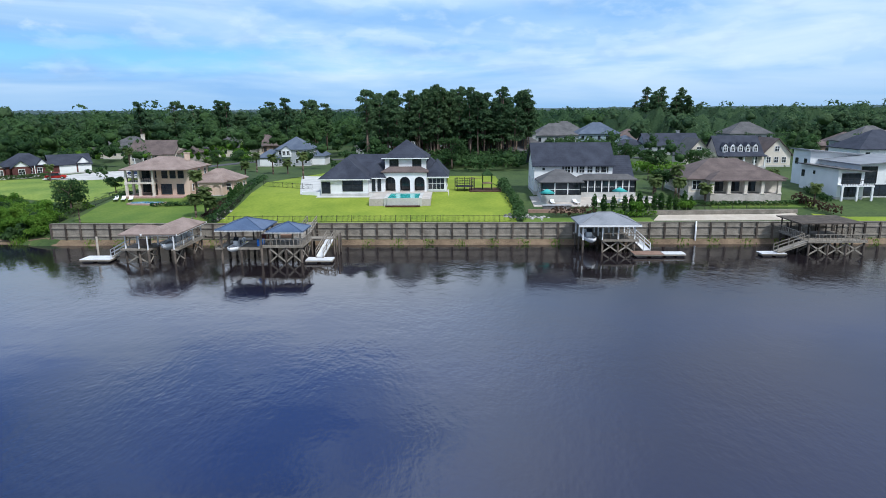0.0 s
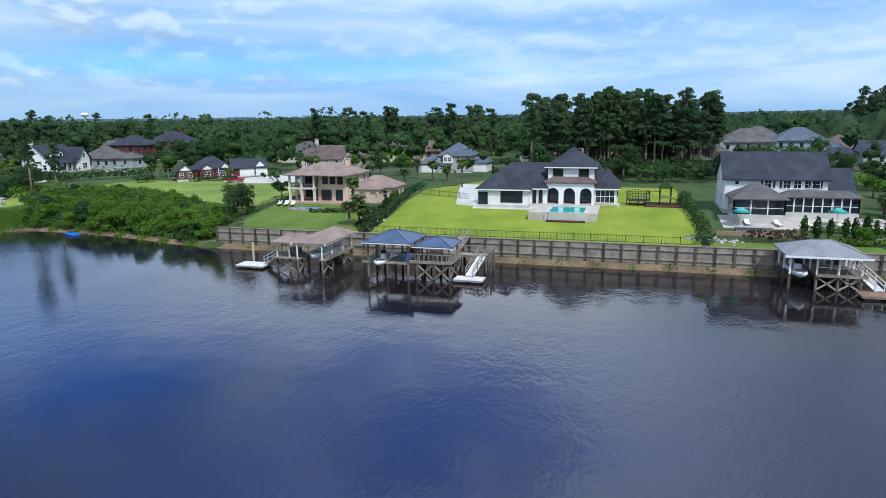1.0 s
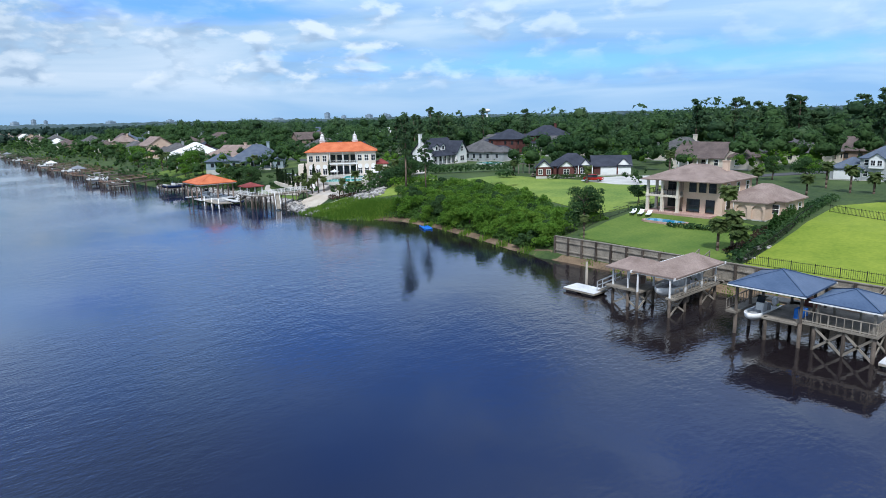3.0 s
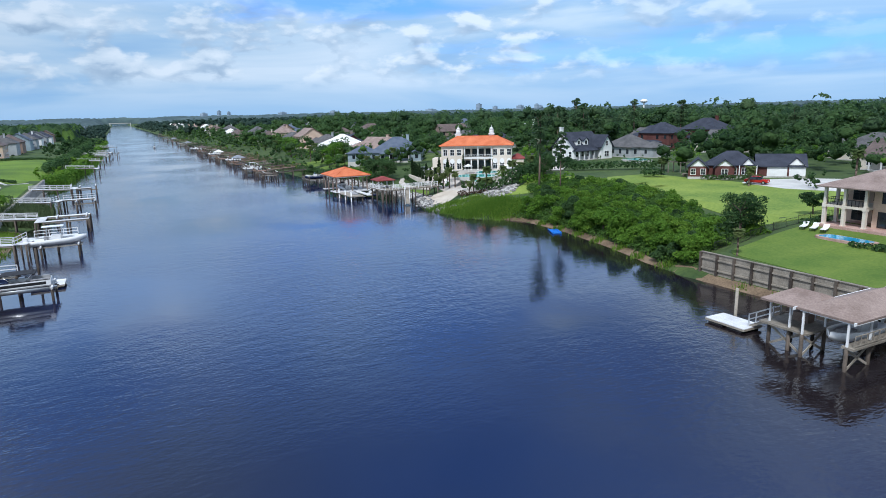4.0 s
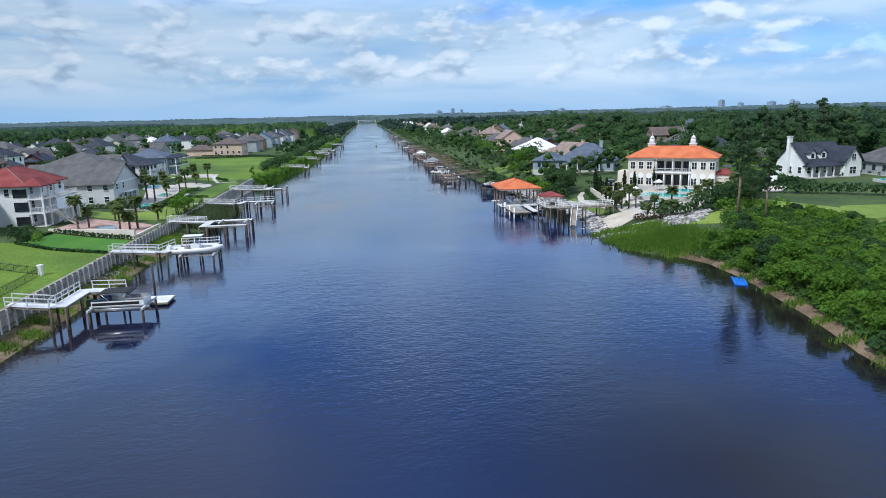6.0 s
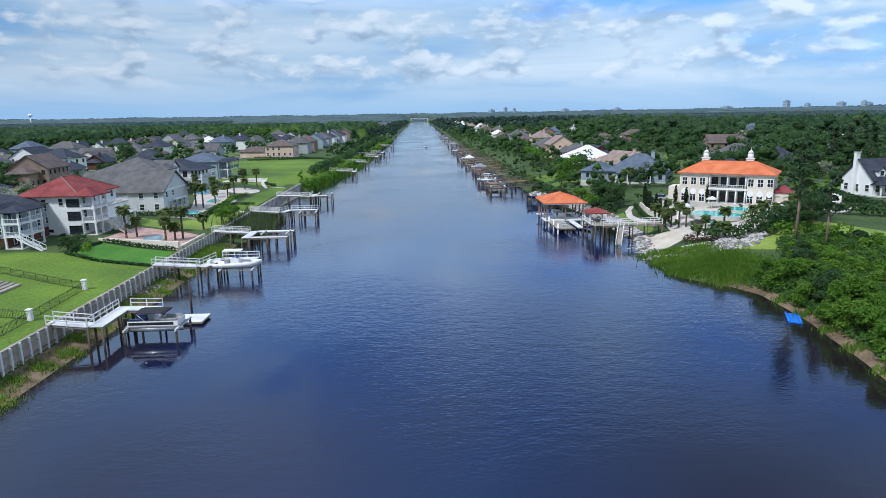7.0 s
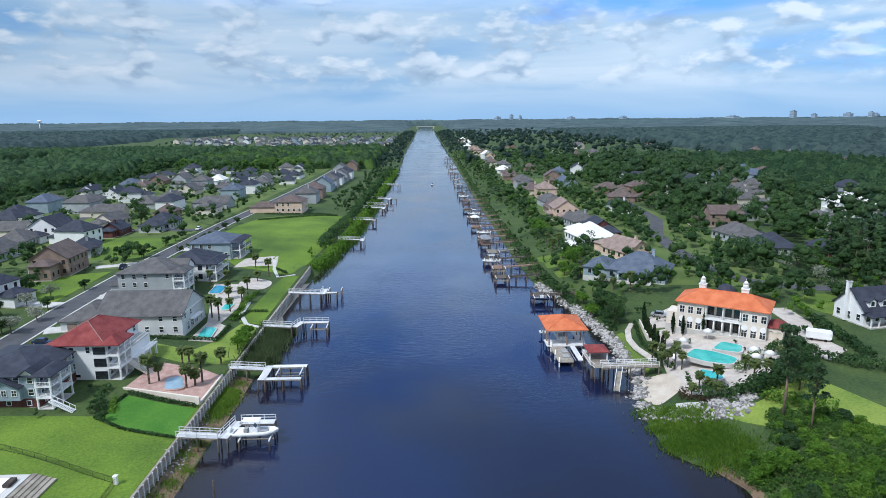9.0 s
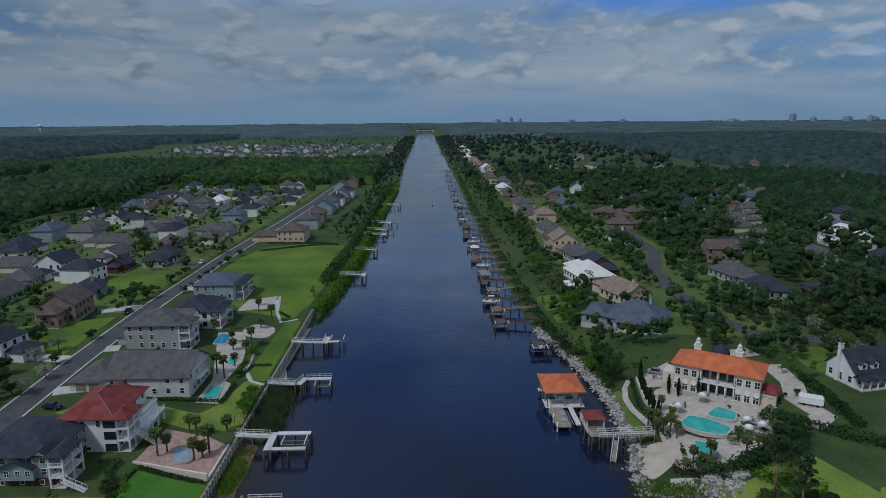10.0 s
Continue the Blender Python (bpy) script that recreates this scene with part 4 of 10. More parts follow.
def screen_bay(h, a, b, z0, z1, n, mat=None):
    """A glazed or screened wall between a and b: posts, rails and dark panes."""
    a, b = Vector(a), Vector(b)
    d = b - a
    side = Vector((-d.y, d.x)).normalized() * 0.04
    for i in range(n):
        p, q = a.lerp(b, i / n), a.lerp(b, (i + 1) / n)
        bm = bmesh.new()
        beam(bm, (*p.lerp(q, 0.05), (z0 + z1) / 2), (*p.lerp(q, 0.95), (z0 + z1) / 2), 0.04, z1 - z0)
        part("pane", bm, GLASS, h)
        bm = bmesh.new()
        beam(bm, (*p.lerp(q, 0.05), z0 + (z1 - z0) * 0.42), (*p.lerp(q, 0.95), z0 + (z1 - z0) * 0.42), 0.09, 0.07)
        part("rail", bm, mat or TRIM, h)
    for i in range(n + 1):
        p = a.lerp(b, i / n)
        part("post", boxed(p.x - 0.09, p.x + 0.09, p.y - 0.09, p.y + 0.09, z0 - 0.1, z1 + 0.1), mat or TRIM, h)


def stairs(h, x0, x1, ya, yb, z0, z1, mat, name="stairs"):
    """A straight open flight from (ya, z0) up to (yb, z1): treads between two stringers."""
    bm = bmesh.new()
    n = max(2, round((z1 - z0) / 0.18))
    for i in range(n):
        y, y2 = ya + (yb - ya) * i / n, ya + (yb - ya) * (i + 1) / n
        z = z0 + (z1 - z0) * (i + 1) / n
        box(bm, x0, x1, min(y, y2), max(y, y2), z - 0.06, z)
    for x in (x0, x1):
        beam(bm, (x, ya, z0), (x, yb, z1), 0.07, 0.28)
    return part(name, bm, mat, h)
# ---- bulkheads ----
def bulkhead(name, label, x0, x1, y, top, face, step=2.4, mat=None, low=-0.6, group=""):
    """A timber retaining wall with posts, wales and a cap. face: -1 faces -y, 1 faces +y."""
    mat = mat or TIMBER_DARK
    w = thing(name, label, "retaining wall", pose(0, 0, 0), kind="structure")
    part("sheeting", boxed(x0, x1, y - 0.12, y + 0.12, low, top), mat, w)
    n = int((x1 - x0) / step)
    post = boxed(-0.14, 0.14, -0.12, 0.12, low, top + 0.06)
    me = bpy.data.meshes.new("post")
    post.to_mesh(me)
    post.free()
    me.materials.append(TIMBER_DARK if face < 0 else DOCK_WHITE)
    for i in range(n + 1):
        place("post", me, w, "", pose(x0 + (x1 - x0) * i / n, y + face * 0.24, 0))
    for z in (top * 0.4, top * 0.8):
        part("wale", boxed(x0, x1, y + face * 0.2 - 0.07, y + face * 0.2 + 0.07, z - 0.09, z + 0.09), mat, w)
    part("cap", boxed(x0 - 0.1, x1 + 0.1, y - 0.2, y + 0.2, top, top + 0.09), TIMBER, w, "pale weathered cap board")
    return w


bulkhead("wall_north", "tall weathered timber retaining wall above the beach", WALL_X, 95, WALL_Y, 3.25, -1, 2.4, TIMBER)
bulkhead("wall_south", "low weathered timber retaining wall along the canal", LEFT_WALL_X, -40, LEFT_WALL_Y, 3.1, 1, 1.6, TIMBER)


# ---- houses on the north bank ----
def white_house_with_tower():
    h = house_at("white single-storey house with slate roof, square tower and three arches", -15, 127, 5.3)
    lw, mid, tw, rt = (-11.6, -2.6, -7.0, 8.0), (-2.6, 12.2, -1.2, 9.5), (0.2, 8.3, -2.0, 6.2), (8.3, 12.3, -3.0, 8.0)
    block(h, lw, 0, 3.0, WHITE, kind="flat")
    block(h, (-2.6, 0.2, -4.6, 6.0), 0, 3.0, WHITE, ROOF_SLATE, 2.6)
    block(h, mid, 0, 3.0, WHITE, kind="flat")
    block(h, tw, 0, 6.6, WHITE, ROOF_SLATE, 3.4, over=0.6, ridge=0.3)
    block(h, rt, 0, 3.0, WHITE, ROOF_SLATE, 2.9)
    # one long hipped roof from end to end, and the hipped roof of the wing that stands forward
    part("roof", hip_roof(-11.6, 12.3, -1.6, 9.5, 3.0, 4.0, 0.5, 15.6), ROOF_SLATE, h)
    part("roof", hip_roof(-11.6, -2.6, -7.0, 8.0, 3.0, 3.85, 0.5, 7.5), ROOF_SLATE, h)
    for q in ((-12.1, -2.1, -7.54, -7.5), (-2.1, 0.6, -5.14, -5.1), (8.0, 12.8, -3.54, -3.5)):
        part("fascia", boxed(*q, 2.8, 3.0), TRIM, h)
    for q in ((-0.4, 8.9, -2.64, -2.6),):
        part("fascia", boxed(*q, 6.42, 6.6), TRIM, h)
    arcade(h, 0.0, 8.5, -4.4, 0.25, 4.1, 3, 2.0, 2.1, WHITE)
    slab(h, "loggia_floor", (-0.2, 8.7, -5.0, -2.0), -1.2, 0.25, PAVERS)
    part("loggia_roof", hip_roof(0.0, 8.5, -4.4, -1.9, 4.1, 0.9, 0.35), ROOF_BROWN, h, "low bronze-brown roof over the arches")
    for i in range(3):
        x = 1.42 + i * 2.83
        window(h, (x - 1.2, x + 1.2, -2.0, 0), "s", 0, 1.55, 1.9, 2.4, 1, DARK_TRIM, "glass_door")
    for x in (2.0, 6.5):
        window(h, (x - 1, x + 1, -2.0, 0), "s", 0, 5.55, 1.6, 1.4, 1, DARK_TRIM)
    window(h, lw, "s", -3.5, 1.35, 1.5, 2.0, 0, DARK_TRIM, "side_door")
    window(h, lw, "s", 1.6, 1.75, 3.7, 2.0, 1, DARK_TRIM)
    window(h, (-2.6, 0.2, -4.6, 6), "s", -0.6, 1.55, 0.5, 2.2, 0, DARK_TRIM)
    window(h, (-2.6, 0.2, -4.6, 6), "s", 0.5, 1.55, 0.5, 2.2, 0, DARK_TRIM)
    window(h, rt, "s", 0.0, 1.6, 3.1, 2.1, 3, WHITE)
    rows(h, lw, 0.2, 1, 3.1, 1.0, 1.4, 3.0, "wn", DARK_TRIM)
    rows(h, rt, 0.2, 1, 3.1, 1.0, 1.4, 3.0, "en", DARK_TRIM)
    rows(h, (tw[0], tw[1], tw[2], tw[3]), 3.4, 1, 3.1, 1.2, 1.3, 3.2, "ew", DARK_TRIM)
    rows(h, mid, 0.2, 1, 3.1, 1.2, 1.5, 3.0, "n", DARK_TRIM)
    return h


def raised_pool():
    p = thing("swimming_pool", "raised rectangular pool with turquoise water in a pale stone terrace", "pool", pose(-9.8, 116.5, 4.6))
    slab(p, "terrace", (-6.6, 4.4, -4.2, 6.0), -1.4, 0.9, PAVERS)
    bm = bmesh.new()
    for b in ((-3.9, -3.3, -4.4, 3.2), (2.3, 2.9, -4.4, 3.2), (-3.3, 2.3, 2.6, 3.2), (-3.3, 2.3, -4.6, -4.3)):
        box(bm, *b, -1.4, 1.08)
    part("coping", bm, CONCRETE, p)
    slab(p, "pool_water", (-3.3, 2.3, -4.3, 2.6), 0.5, 0.98, POOL)
    slab(p, "spillway", (-3.6, 2.6, -5.2, -4.62), -1.4, -0.2, MULCH, "dark tiled trough below the pool's edge")
    return p


def white_house_with_screen_porch():
    h = house_at("white two-storey clapboard house with dark roof and screened porch", 22, 123, 5.5)
    main, ext = (-8.0, 6.7, -2.5, 7.0), (6.7, 10.6, -1.0, 6.5)
    block(h, main, 0, 5.5, WHITE, ROOF_SLATE, 3.7, "gable", "x")
    block(h, ext, 0, 3.2, WHITE, ROOF_SLATE, 3.4, "gable", "x")
    pb = (-7.4, -0.2, -8.6, -2.5)
    slab(h, "porch_floor", pb, -1.5, 0.3, CONCRETE)
    for a, b, n in (((-7.3, -8.5), (-0.3, -8.5), 3), ((-7.3, -2.7), (-7.3, -8.5), 3), ((-0.3, -8.5), (-0.3, -4.4), 2)):
        screen_bay(h, a, b, 0.4, 2.5, n)
    part("porch_roof", hip_roof(*pb, 2.7, 2.0, 0.45, 1.5), ROOF_GREY, h, "grey hipped porch roof")
    sb = (-0.2, 10.6, -4.8, -2.5)
    slab(h, "sunroom_floor", sb, -1.5, 0.3, CONCRETE)
    screen_bay(h, (0.4, -4.75), (6.9, -4.75), 0.4, 2.5, 5)
    screen_bay(h, (7.0, -4.75), (10.5, -4.75), 0.4, 2.5, 3)
    screen_bay(h, (10.5, -4.75), (10.5, -1.2), 0.4, 2.5, 2)
    part("sunroom_roof", hip_roof(-0.2, 10.6, -4.8, -2.2, 2.7, 0.9, 0.35), ROOF_GREY, h, "grey low-pitched sunroom roof")
    for u in (-0.3, 2.4, 3.9, 5.4):
        window(h, main, "s", u - 0.8, 4.4, 0.95, 1.25, 1)
    window(h, main, "s", 5.6, 4.4, 1.2, 1.25, 1)
    for u in (-2.6, -0.85, 0.1, 4.85, 5.75, 4.1):
        part("shutter", boxed(u - 0.15, u + 0.15, -2.58, -2.51, 3.78, 5.02), DARK_TRIM, h)
    window(h, main, "s", -5.6, 4.5, 0.5, 0.5, 0)
    rows(h, main, 0.2, 2, 3.0, 1.0, 1.4, 3.0, "wn")
    rows(h, ext, 0.2, 1, 3.0, 1.0, 1.4, 2.6, "en")
    return h


def brown_roof_house():
    h = house_at("cream single-storey house with brown hipped roof and columned porch", 50.5, 120.5, 5.7)
    main = (-8.8, 8.0, -4.0, 9.0)
    block(h, main, 0, 2.8, CREAM, ROOF_BROWN, 3.2, over=0.7, ridge=4.9)
    pb = (-5.9, 6.6, -7.0, -4.0)
    slab(h, "porch_floor", pb, -1.5, 0.25, PAVERS)
    columns(h, [(-5.6 + 2.95 * i, -6.7) for i in range(5)], 0.25, 2.65, 0.28, CREAM)
    part("porch_roof", hip_roof(*pb[:3], -2.0, 2.75, 1.5, 0.4), ROOF_BROWN, h)
    for i in range(3):
        window(h, main, "s", -3.2 + i * 2.9, 1.5, 1.9, 2.0, 1, DARK_TRIM, "glass_door")
    window(h, main, "s", -7.0, 1.6, 1.4, 1.5, 1)
    rows(h, main, 0.2, 1, 3.0, 1.0, 1.5, 2.6, "wen")
    return h


def modern_house():
    h = house_at("white modern two-storey house with sloped dark roofs and balconies", 74.6, 122.8, 4.75)
    h.matrix_basis = h.matrix_basis @ Matrix.Diagonal((0.95, 0.95, 0.92, 1))
    low, high, back = (-6.6, -1.7, -7.0, 6.5), (-1.7, 9.0, -5.5, 8.0), (-4.0, 8.0, 8.0, 15.0)
    for b, z in ((low, 5.2), (high, 6.4), (back, 7.2)):
        block(h, b, 0, z, WHITE, kind="flat")
    for b, z, up, m in ((low, 5.2, 0.6, ROOF_GREY), (high, 6.4, -1.1, ROOF_TIN), (back, 7.2, 1.3, ROOF_TIN)):
        bm = bmesh.new()
        x0, x1, y0, y1 = b[0] - 0.7, b[1] + 0.7, b[2] - 0.8, b[3] + 0.7
        box(bm, x0, x1, y0, y1, z, z + 0.22)
        for v in bm.verts:
            k = (v.co.x - x0) / (x1 - x0)
            v.co.z += max(0, up) * (1 - k) + max(0, -up) * k
        part("roof", bm, m, h, "thin mono-pitched roof")
        wedge = boxed(b[0], b[1], b[2], b[3], z - 0.02, z + 0.02)
        for v in wedge.verts:
            if v.co.z > z:
                k = (v.co.x - b[0]) / (b[1] - b[0])
                v.co.z += max(0, up) * (1 - k) + max(0, -up) * k
        part("upper_wall", wedge, WHITE, h)
    slab(h, "balcony", (-6.6, -0.6, -8.6, -7.0), 2.5, 2.72, WHITE)
    columns(h, [(-6.4, -8.4), (-3.6, -8.4), (-0.8, -8.4)], -1.2, 2.5, 0.16)
    railing(h, (-6.6, -8.5), (-0.6, -8.5), 2.72, 1.0, DARK_TRIM)
    window(h, low, "s", 0.0, 3.9, 3.4, 1.9, 2, DARK_TRIM, "glass_door")
    window(h, low, "s", 0.0, 1.4, 3.2, 2.0, 2, DARK_TRIM, "glass_door")
    window(h, low, "w", -5.6, 3.9, 0.9, 1.2, 0, DARK_TRIM)
    window(h, low, "w", -1.5, 4.4, 0.5, 0.5, 0, DARK_TRIM)
    window(h, high, "s", -3.6, 4.0, 2.8, 2.2, 1, DARK_TRIM)
    window(h, high, "s", -3.6, 5.7, 2.8, 0.7, 1, DARK_TRIM)
    window(h, high, "s", 0.6, 4.0, 1.4, 1.8, 0, DARK_TRIM)
    window(h, high, "s", -2.0, 1.4, 4.4, 2.1, 2, DARK_TRIM)
    window(h, high, "s", 3.2, 1.4, 2.4, 2.1, 1, DARK_TRIM)
    rows(h, back, 4.4, 1, 2.7, 0.9, 1.2, 2.6, "w", DARK_TRIM)
    return h


def mediterranean_house():
    h = house_at("peach two-storey stucco house with tan tile roof and corner verandas", -55.9, 125.6, 5.0)
    h.matrix_basis = h.matrix_basis @ Matrix.Diagonal((0.88, 0.88, 0.88, 1))
    main, right = (-3.0, 4.2, -5.2, 5.5), (4.2, 13.5, -3.0, 4.5)
    block(h, main, 0, 6.1, TAN, kind="flat")
    body(h, (-9.2, -3.0, -1.0, 5.5), 0.25, 6.1, TAN)
    plinth(h, (-9.2, -3.0, -7.0, 5.5))
    part("roof", hip_roof(-9.2, 4.2, -7.2, 5.5, 6.1, 2.5, 0.7, 3.0), ROOF_TAN, h)
    block(h, right, 0, 3.3, TAN, ROOF_TAN, 2.3)
    block(h, (6.5, 11.5, -5.5, -3.0), 0, 3.1, TAN, ROOF_TAN, 1.5)
    slab(h, "veranda_floor", (-9.3, -2.9, -7.1, -1.0), 2.95, 3.3, CREAM)
    slab(h, "terrace_floor", (-9.8, 3.5, -7.8, -1.0), -1.2, 0.28, BRICK_PAVERS)
    corner = [(-9.0, -6.8), (-6.1, -6.8), (-3.1, -6.8), (-9.0, -3.8)]
    columns(h, corner, 0.28, 2.95, 0.24, CREAM)
    columns(h, corner, 3.3, 6.0, 0.2, CREAM)
    railing(h, (-9.1, -6.95), (-3.0, -6.95), 3.3, 0.95, DARK_TRIM)
    railing(h, (-9.1, -6.95), (-9.1, -1.0), 3.3, 0.95, DARK_TRIM)
    back = (-9.2, -3.0, -1.0, 5.5)
    for z in (1.6, 4.7):
        window(h, back, "s", -1.3, z, 1.6, 2.1, 1, DARK_TRIM, "glass_door")
        window(h, back, "s", 1.5, z, 1.2, 1.9, 0, DARK_TRIM)
    window(h, main, "s", -1.6, 1.6, 2.2, 2.1, 1, DARK_TRIM, "glass_door")
    window(h, main, "s", 1.5, 1.6, 1.4, 2.1, 0, DARK_TRIM)
    for u in (-1.8, 0.0, 1.8):
        window(h, main, "s", u, 4.8, 1.1, 1.5, 0, DARK_TRIM)
    rows(h, back, 0.2, 2, 3.0, 1.0, 1.4, 2.6, "wn")
    rows(h, main, 0.2, 2, 3.0, 1.0, 1.4, 2.8, "en")
    rows(h, right, 0.2, 1, 3.0, 1.1, 1.4, 2.6, "sen")
    arcade(h, 6.5, 11.5, -5.75, 0.25, 3.1, 2, 1.8, 1.7, TAN, 0.25)
    chimney(h, 1.5, 1.0, 7.4, 9.2, TAN)
    return h


def brick_ranch():
    h = house_at("dark red brick ranch house with slate roof and wide garage", -108.4, 158.8, 5.6, 42)
    h.matrix_basis = h.matrix_basis @ Matrix.Diagonal((0.78, 0.78, 0.86, 1))
    main, left, garage = (-8, 5, -3, 7), (-13, -8, -5, 3), (5, 17, -1.5, 6)
    block(h, main, 0, 3.1, BRICK, ROOF_SLATE, 3.4)
    block(h, left, 0, 2.9, BRICK, ROOF_SLATE, 2.0, "gable", "y")
    block(h, garage, 0, 3.1, BRICK, ROOF_SLATE, 2.6, "gable", "x")
    block(h, (-6, -1, -5.0, -3), 0, 3.0, BRICK, ROOF_SLATE, 1.8, "gable", "y")
    slab(h, "garage_door", (7.5, 12.5, -1.62, -1.45), 0.25, 2.6, TRIM, "white garage door")
    slab(h, "white_front", (13, 17.04, -1.6, -1.5), 0.3, 3.1, TRIM)
    for x0, x1, y, z, up in ((-13, -8, -5.06, 2.9, 2.0), (-6, -1, -5.06, 3.0, 1.8), (0.6, 4.4, -3.3, 3.1, 1.9), (12.4, 16.8, -1.9, 3.1, 2.0)):
        part("gable", gable_body(x0 + 0.15, x1 - 0.15, y, y + 0.3, z, z + 0.02, up * 0.92, "y"), TRIM, h, "white boarded gable")
        part("gable_roof", gable_roof(x0 + 0.15, x1 - 0.15, y, y + 3.5, z + 0.05, up * 0.95, 0.25, "y"), ROOF_SLATE, h)
    part("porch_post", boxed(4.6, 4.85, -3.5, -3.25, 0, 3.1), TRIM, h)
    part("porch_post", boxed(0.2, 0.45, -3.5, -3.25, 0, 3.1), TRIM, h)
    for u in (0.5, 3.2):
        window(h, main, "s", u, 1.6, 1.3, 1.5, 1)
    window(h, left, "s", -1.2, 1.5, 1.2, 1.4, 1)
    window(h, left, "s", 1.4, 1.5, 1.2, 1.4, 1)
    window(h, (-6, -1, -5, -3), "s", 0, 1.5, 1.6, 1.4, 1)
    rows(h, main, 0.2, 1, 3.0, 1.1, 1.4, 3.0, "wen")
    return h


def grey_neighbour():
    h = house_at("two-storey grey house with a tall blue-grey hipped roof and garage wing", -48.2, 184, 5.9)
    h.matrix_basis = h.matrix_basis @ Matrix.Diagonal((0.74, 0.74, 0.78, 1))
    block(h, (-5, 8, -6, 8), 0, 6.0, GREY_WALL, ROOF_BLUEGREY, 4.4)
    block(h, (-12, -4, -7, 3), 0, 3.2, GREY_WALL, ROOF_BLUEGREY, 2.8)
    block(h, (8, 13, -2, 8), 0, 3.4, WHITE, ROOF_BLUEGREY, 2.4)
    part("dormer", gable_body(-2.5, 1.0, -7.0, -3, 3.4, 6.2, 1.2, "y"), WHITE, h, "white gabled dormer")
    part("dormer_roof", gable_roof(-2.5, 1.0, -7.0, -3, 6.2, 1.2, 0.3, "y"), ROOF_BLUEGREY, h)
    window(h, (-2.5, 1.0, -7.0, -3), "s", -0.8, 4.8, 1.0, 1.3, 1)
    window(h, (-2.5, 1.0, -7.0, -3), "s", 0.8, 4.8, 1.0, 1.3, 1)
    slab(h, "garage_door", (-11, -5.5, -7.15, -6.98), 0.25, 2.6, TRIM, "pale garage door")
    rows(h, (-5, 8, -6, 8), 0.2, 2, 3.0, 1.0, 1.4, 3.0, "snew")
    return h


def villa():
    h = house_at("grand cream stucco villa with orange tile roof and two cupolas", -171.4, 128.6, 4.9, 56)
    h.matrix_basis = h.matrix_basis @ Matrix.Diagonal((0.88, 0.88, 0.95, 1))
    # local x runs along the front, local -y faces the pool
    b = (-11.2, 11.2, -5.5, 6.0)
    plinth(h, b)
    for x0, x1 in ((-11.2, -4.2), (5.2, 11.2)):
        body(h, (x0, x1, -5.5, 6.0), 0.25, 7.3, CREAM)
    body(h, (-4.2, 5.2, -2.6, 6.0), 0.25, 7.3, CREAM)
    part("cornice", boxed(-11.5, 11.5, -5.8, 6.3, 7.1, 7.35), TRIM, h)
    part("roof", hip_roof(-11.2, 11.2, -5.5, 6.0, 7.45, 2.6, 0.7, 13.0), ROOF_ORANGE, h)
    ridge_caps(h, ROOF_ORANGE, -11.2, 11.2, -5.5, 6.0, 7.45, 2.6, 0.7, 13.0)
    slab(h, "balcony", (-4.3, 5.3, -5.6, -2.6), 3.5, 3.8, TRIM)
    columns(h, [(-3.8 + 2.15 * i, -5.2) for i in range(5)], 0.25, 3.5, 0.22, TRIM, False)
    columns(h, [(-3.8 + 4.3 * i, -5.3) for i in range(3)], 3.8, 7.1, 0.2, TRIM, False)
    railing(h, (-4.2, -5.5), (5.2, -5.5), 3.8, 0.9)
    for i in range(4):
        window(h, (-4.2, 5.2, -2.6, 6), "s", -3.4 + 2.2 * i, 1.6, 1.5, 2.3, 1, DARK_TRIM, "glass_door")
        window(h, (-4.2, 5.2, -2.6, 6), "s", -3.4 + 2.2 * i, 5.2, 1.4, 2.0, 1, DARK_TRIM)
    for x0, x1 in ((-11.2, -4.2), (5.2, 11.2)):
        w = (x0, x1, -5.5, 6.0)
        for u in (-2.2, 0.0, 2.2):
            window(h, w, "s", u, 1.7, 1.3, 2.3, 1)
            window(h, w, "s", u, 5.4, 1.2, 1.7, 1)
            arch = bmesh.new()
            tube(arch, ((x0 + x1) / 2 + u, -5.52, 2.85), ((x0 + x1) / 2 + u, -5.58, 2.85), 0.74, 0.74, 16)
            part("arch_head", arch, TRIM, h)
    rows(h, b, 0.2, 2, 3.4, 1.2, 1.9, 2.9, "ew")
    rows(h, b, 0.2, 2, 3.4, 1.2, 1.8, 3.2, "n")
    for x in (-6.5, 4.5):
        bm = bmesh.new()
        box(bm, x - 0.9, x + 0.9, 2.6, 4.4, 8.6, 10.5)
        box(bm, x - 1.05, x + 1.05, 2.45, 4.55, 10.4, 10.6)
        tube(bm, (x, 3.5, 10.6), (x, 3.5, 11.8), 0.75, 0.7, 12)
        tube(bm, (x, 3.5, 11.8), (x, 3.5, 12.5), 0.8, 0.25, 12)
        tube(bm, (x, 3.5, 12.5), (x, 3.5, 13.2), 0.08, 0.03, 6)
        part("cupola", bm, TRIM, h, "white cupola with a small cap")
    bm = bmesh.new()
    bmesh.ops.create_uvsphere(bm, u_segments=20, v_segments=10, radius=2.6, matrix=pose(-1.0, 8.0, 7.6))
    for f in bm.faces:
        f.smooth = True
    part("dome", bm, ROOF_SLATE, h, "dark rounded dome behind the ridge")
    part("dome_drum", tubed((-1.0, 8.0, 0.2), (-1.0, 8.0, 7.6), 2.6, 2.6, 20), CREAM, h)
    block(h, (11.2, 15.0, -3.2, 2.5), 0, 3.3, CREAM, ROOF_RED, 1.4)
    arcade(h, 11.2, 15.0, -3.45, 0.25, 3.3, 2, 1.4, 1.7, CREAM, 0.25)
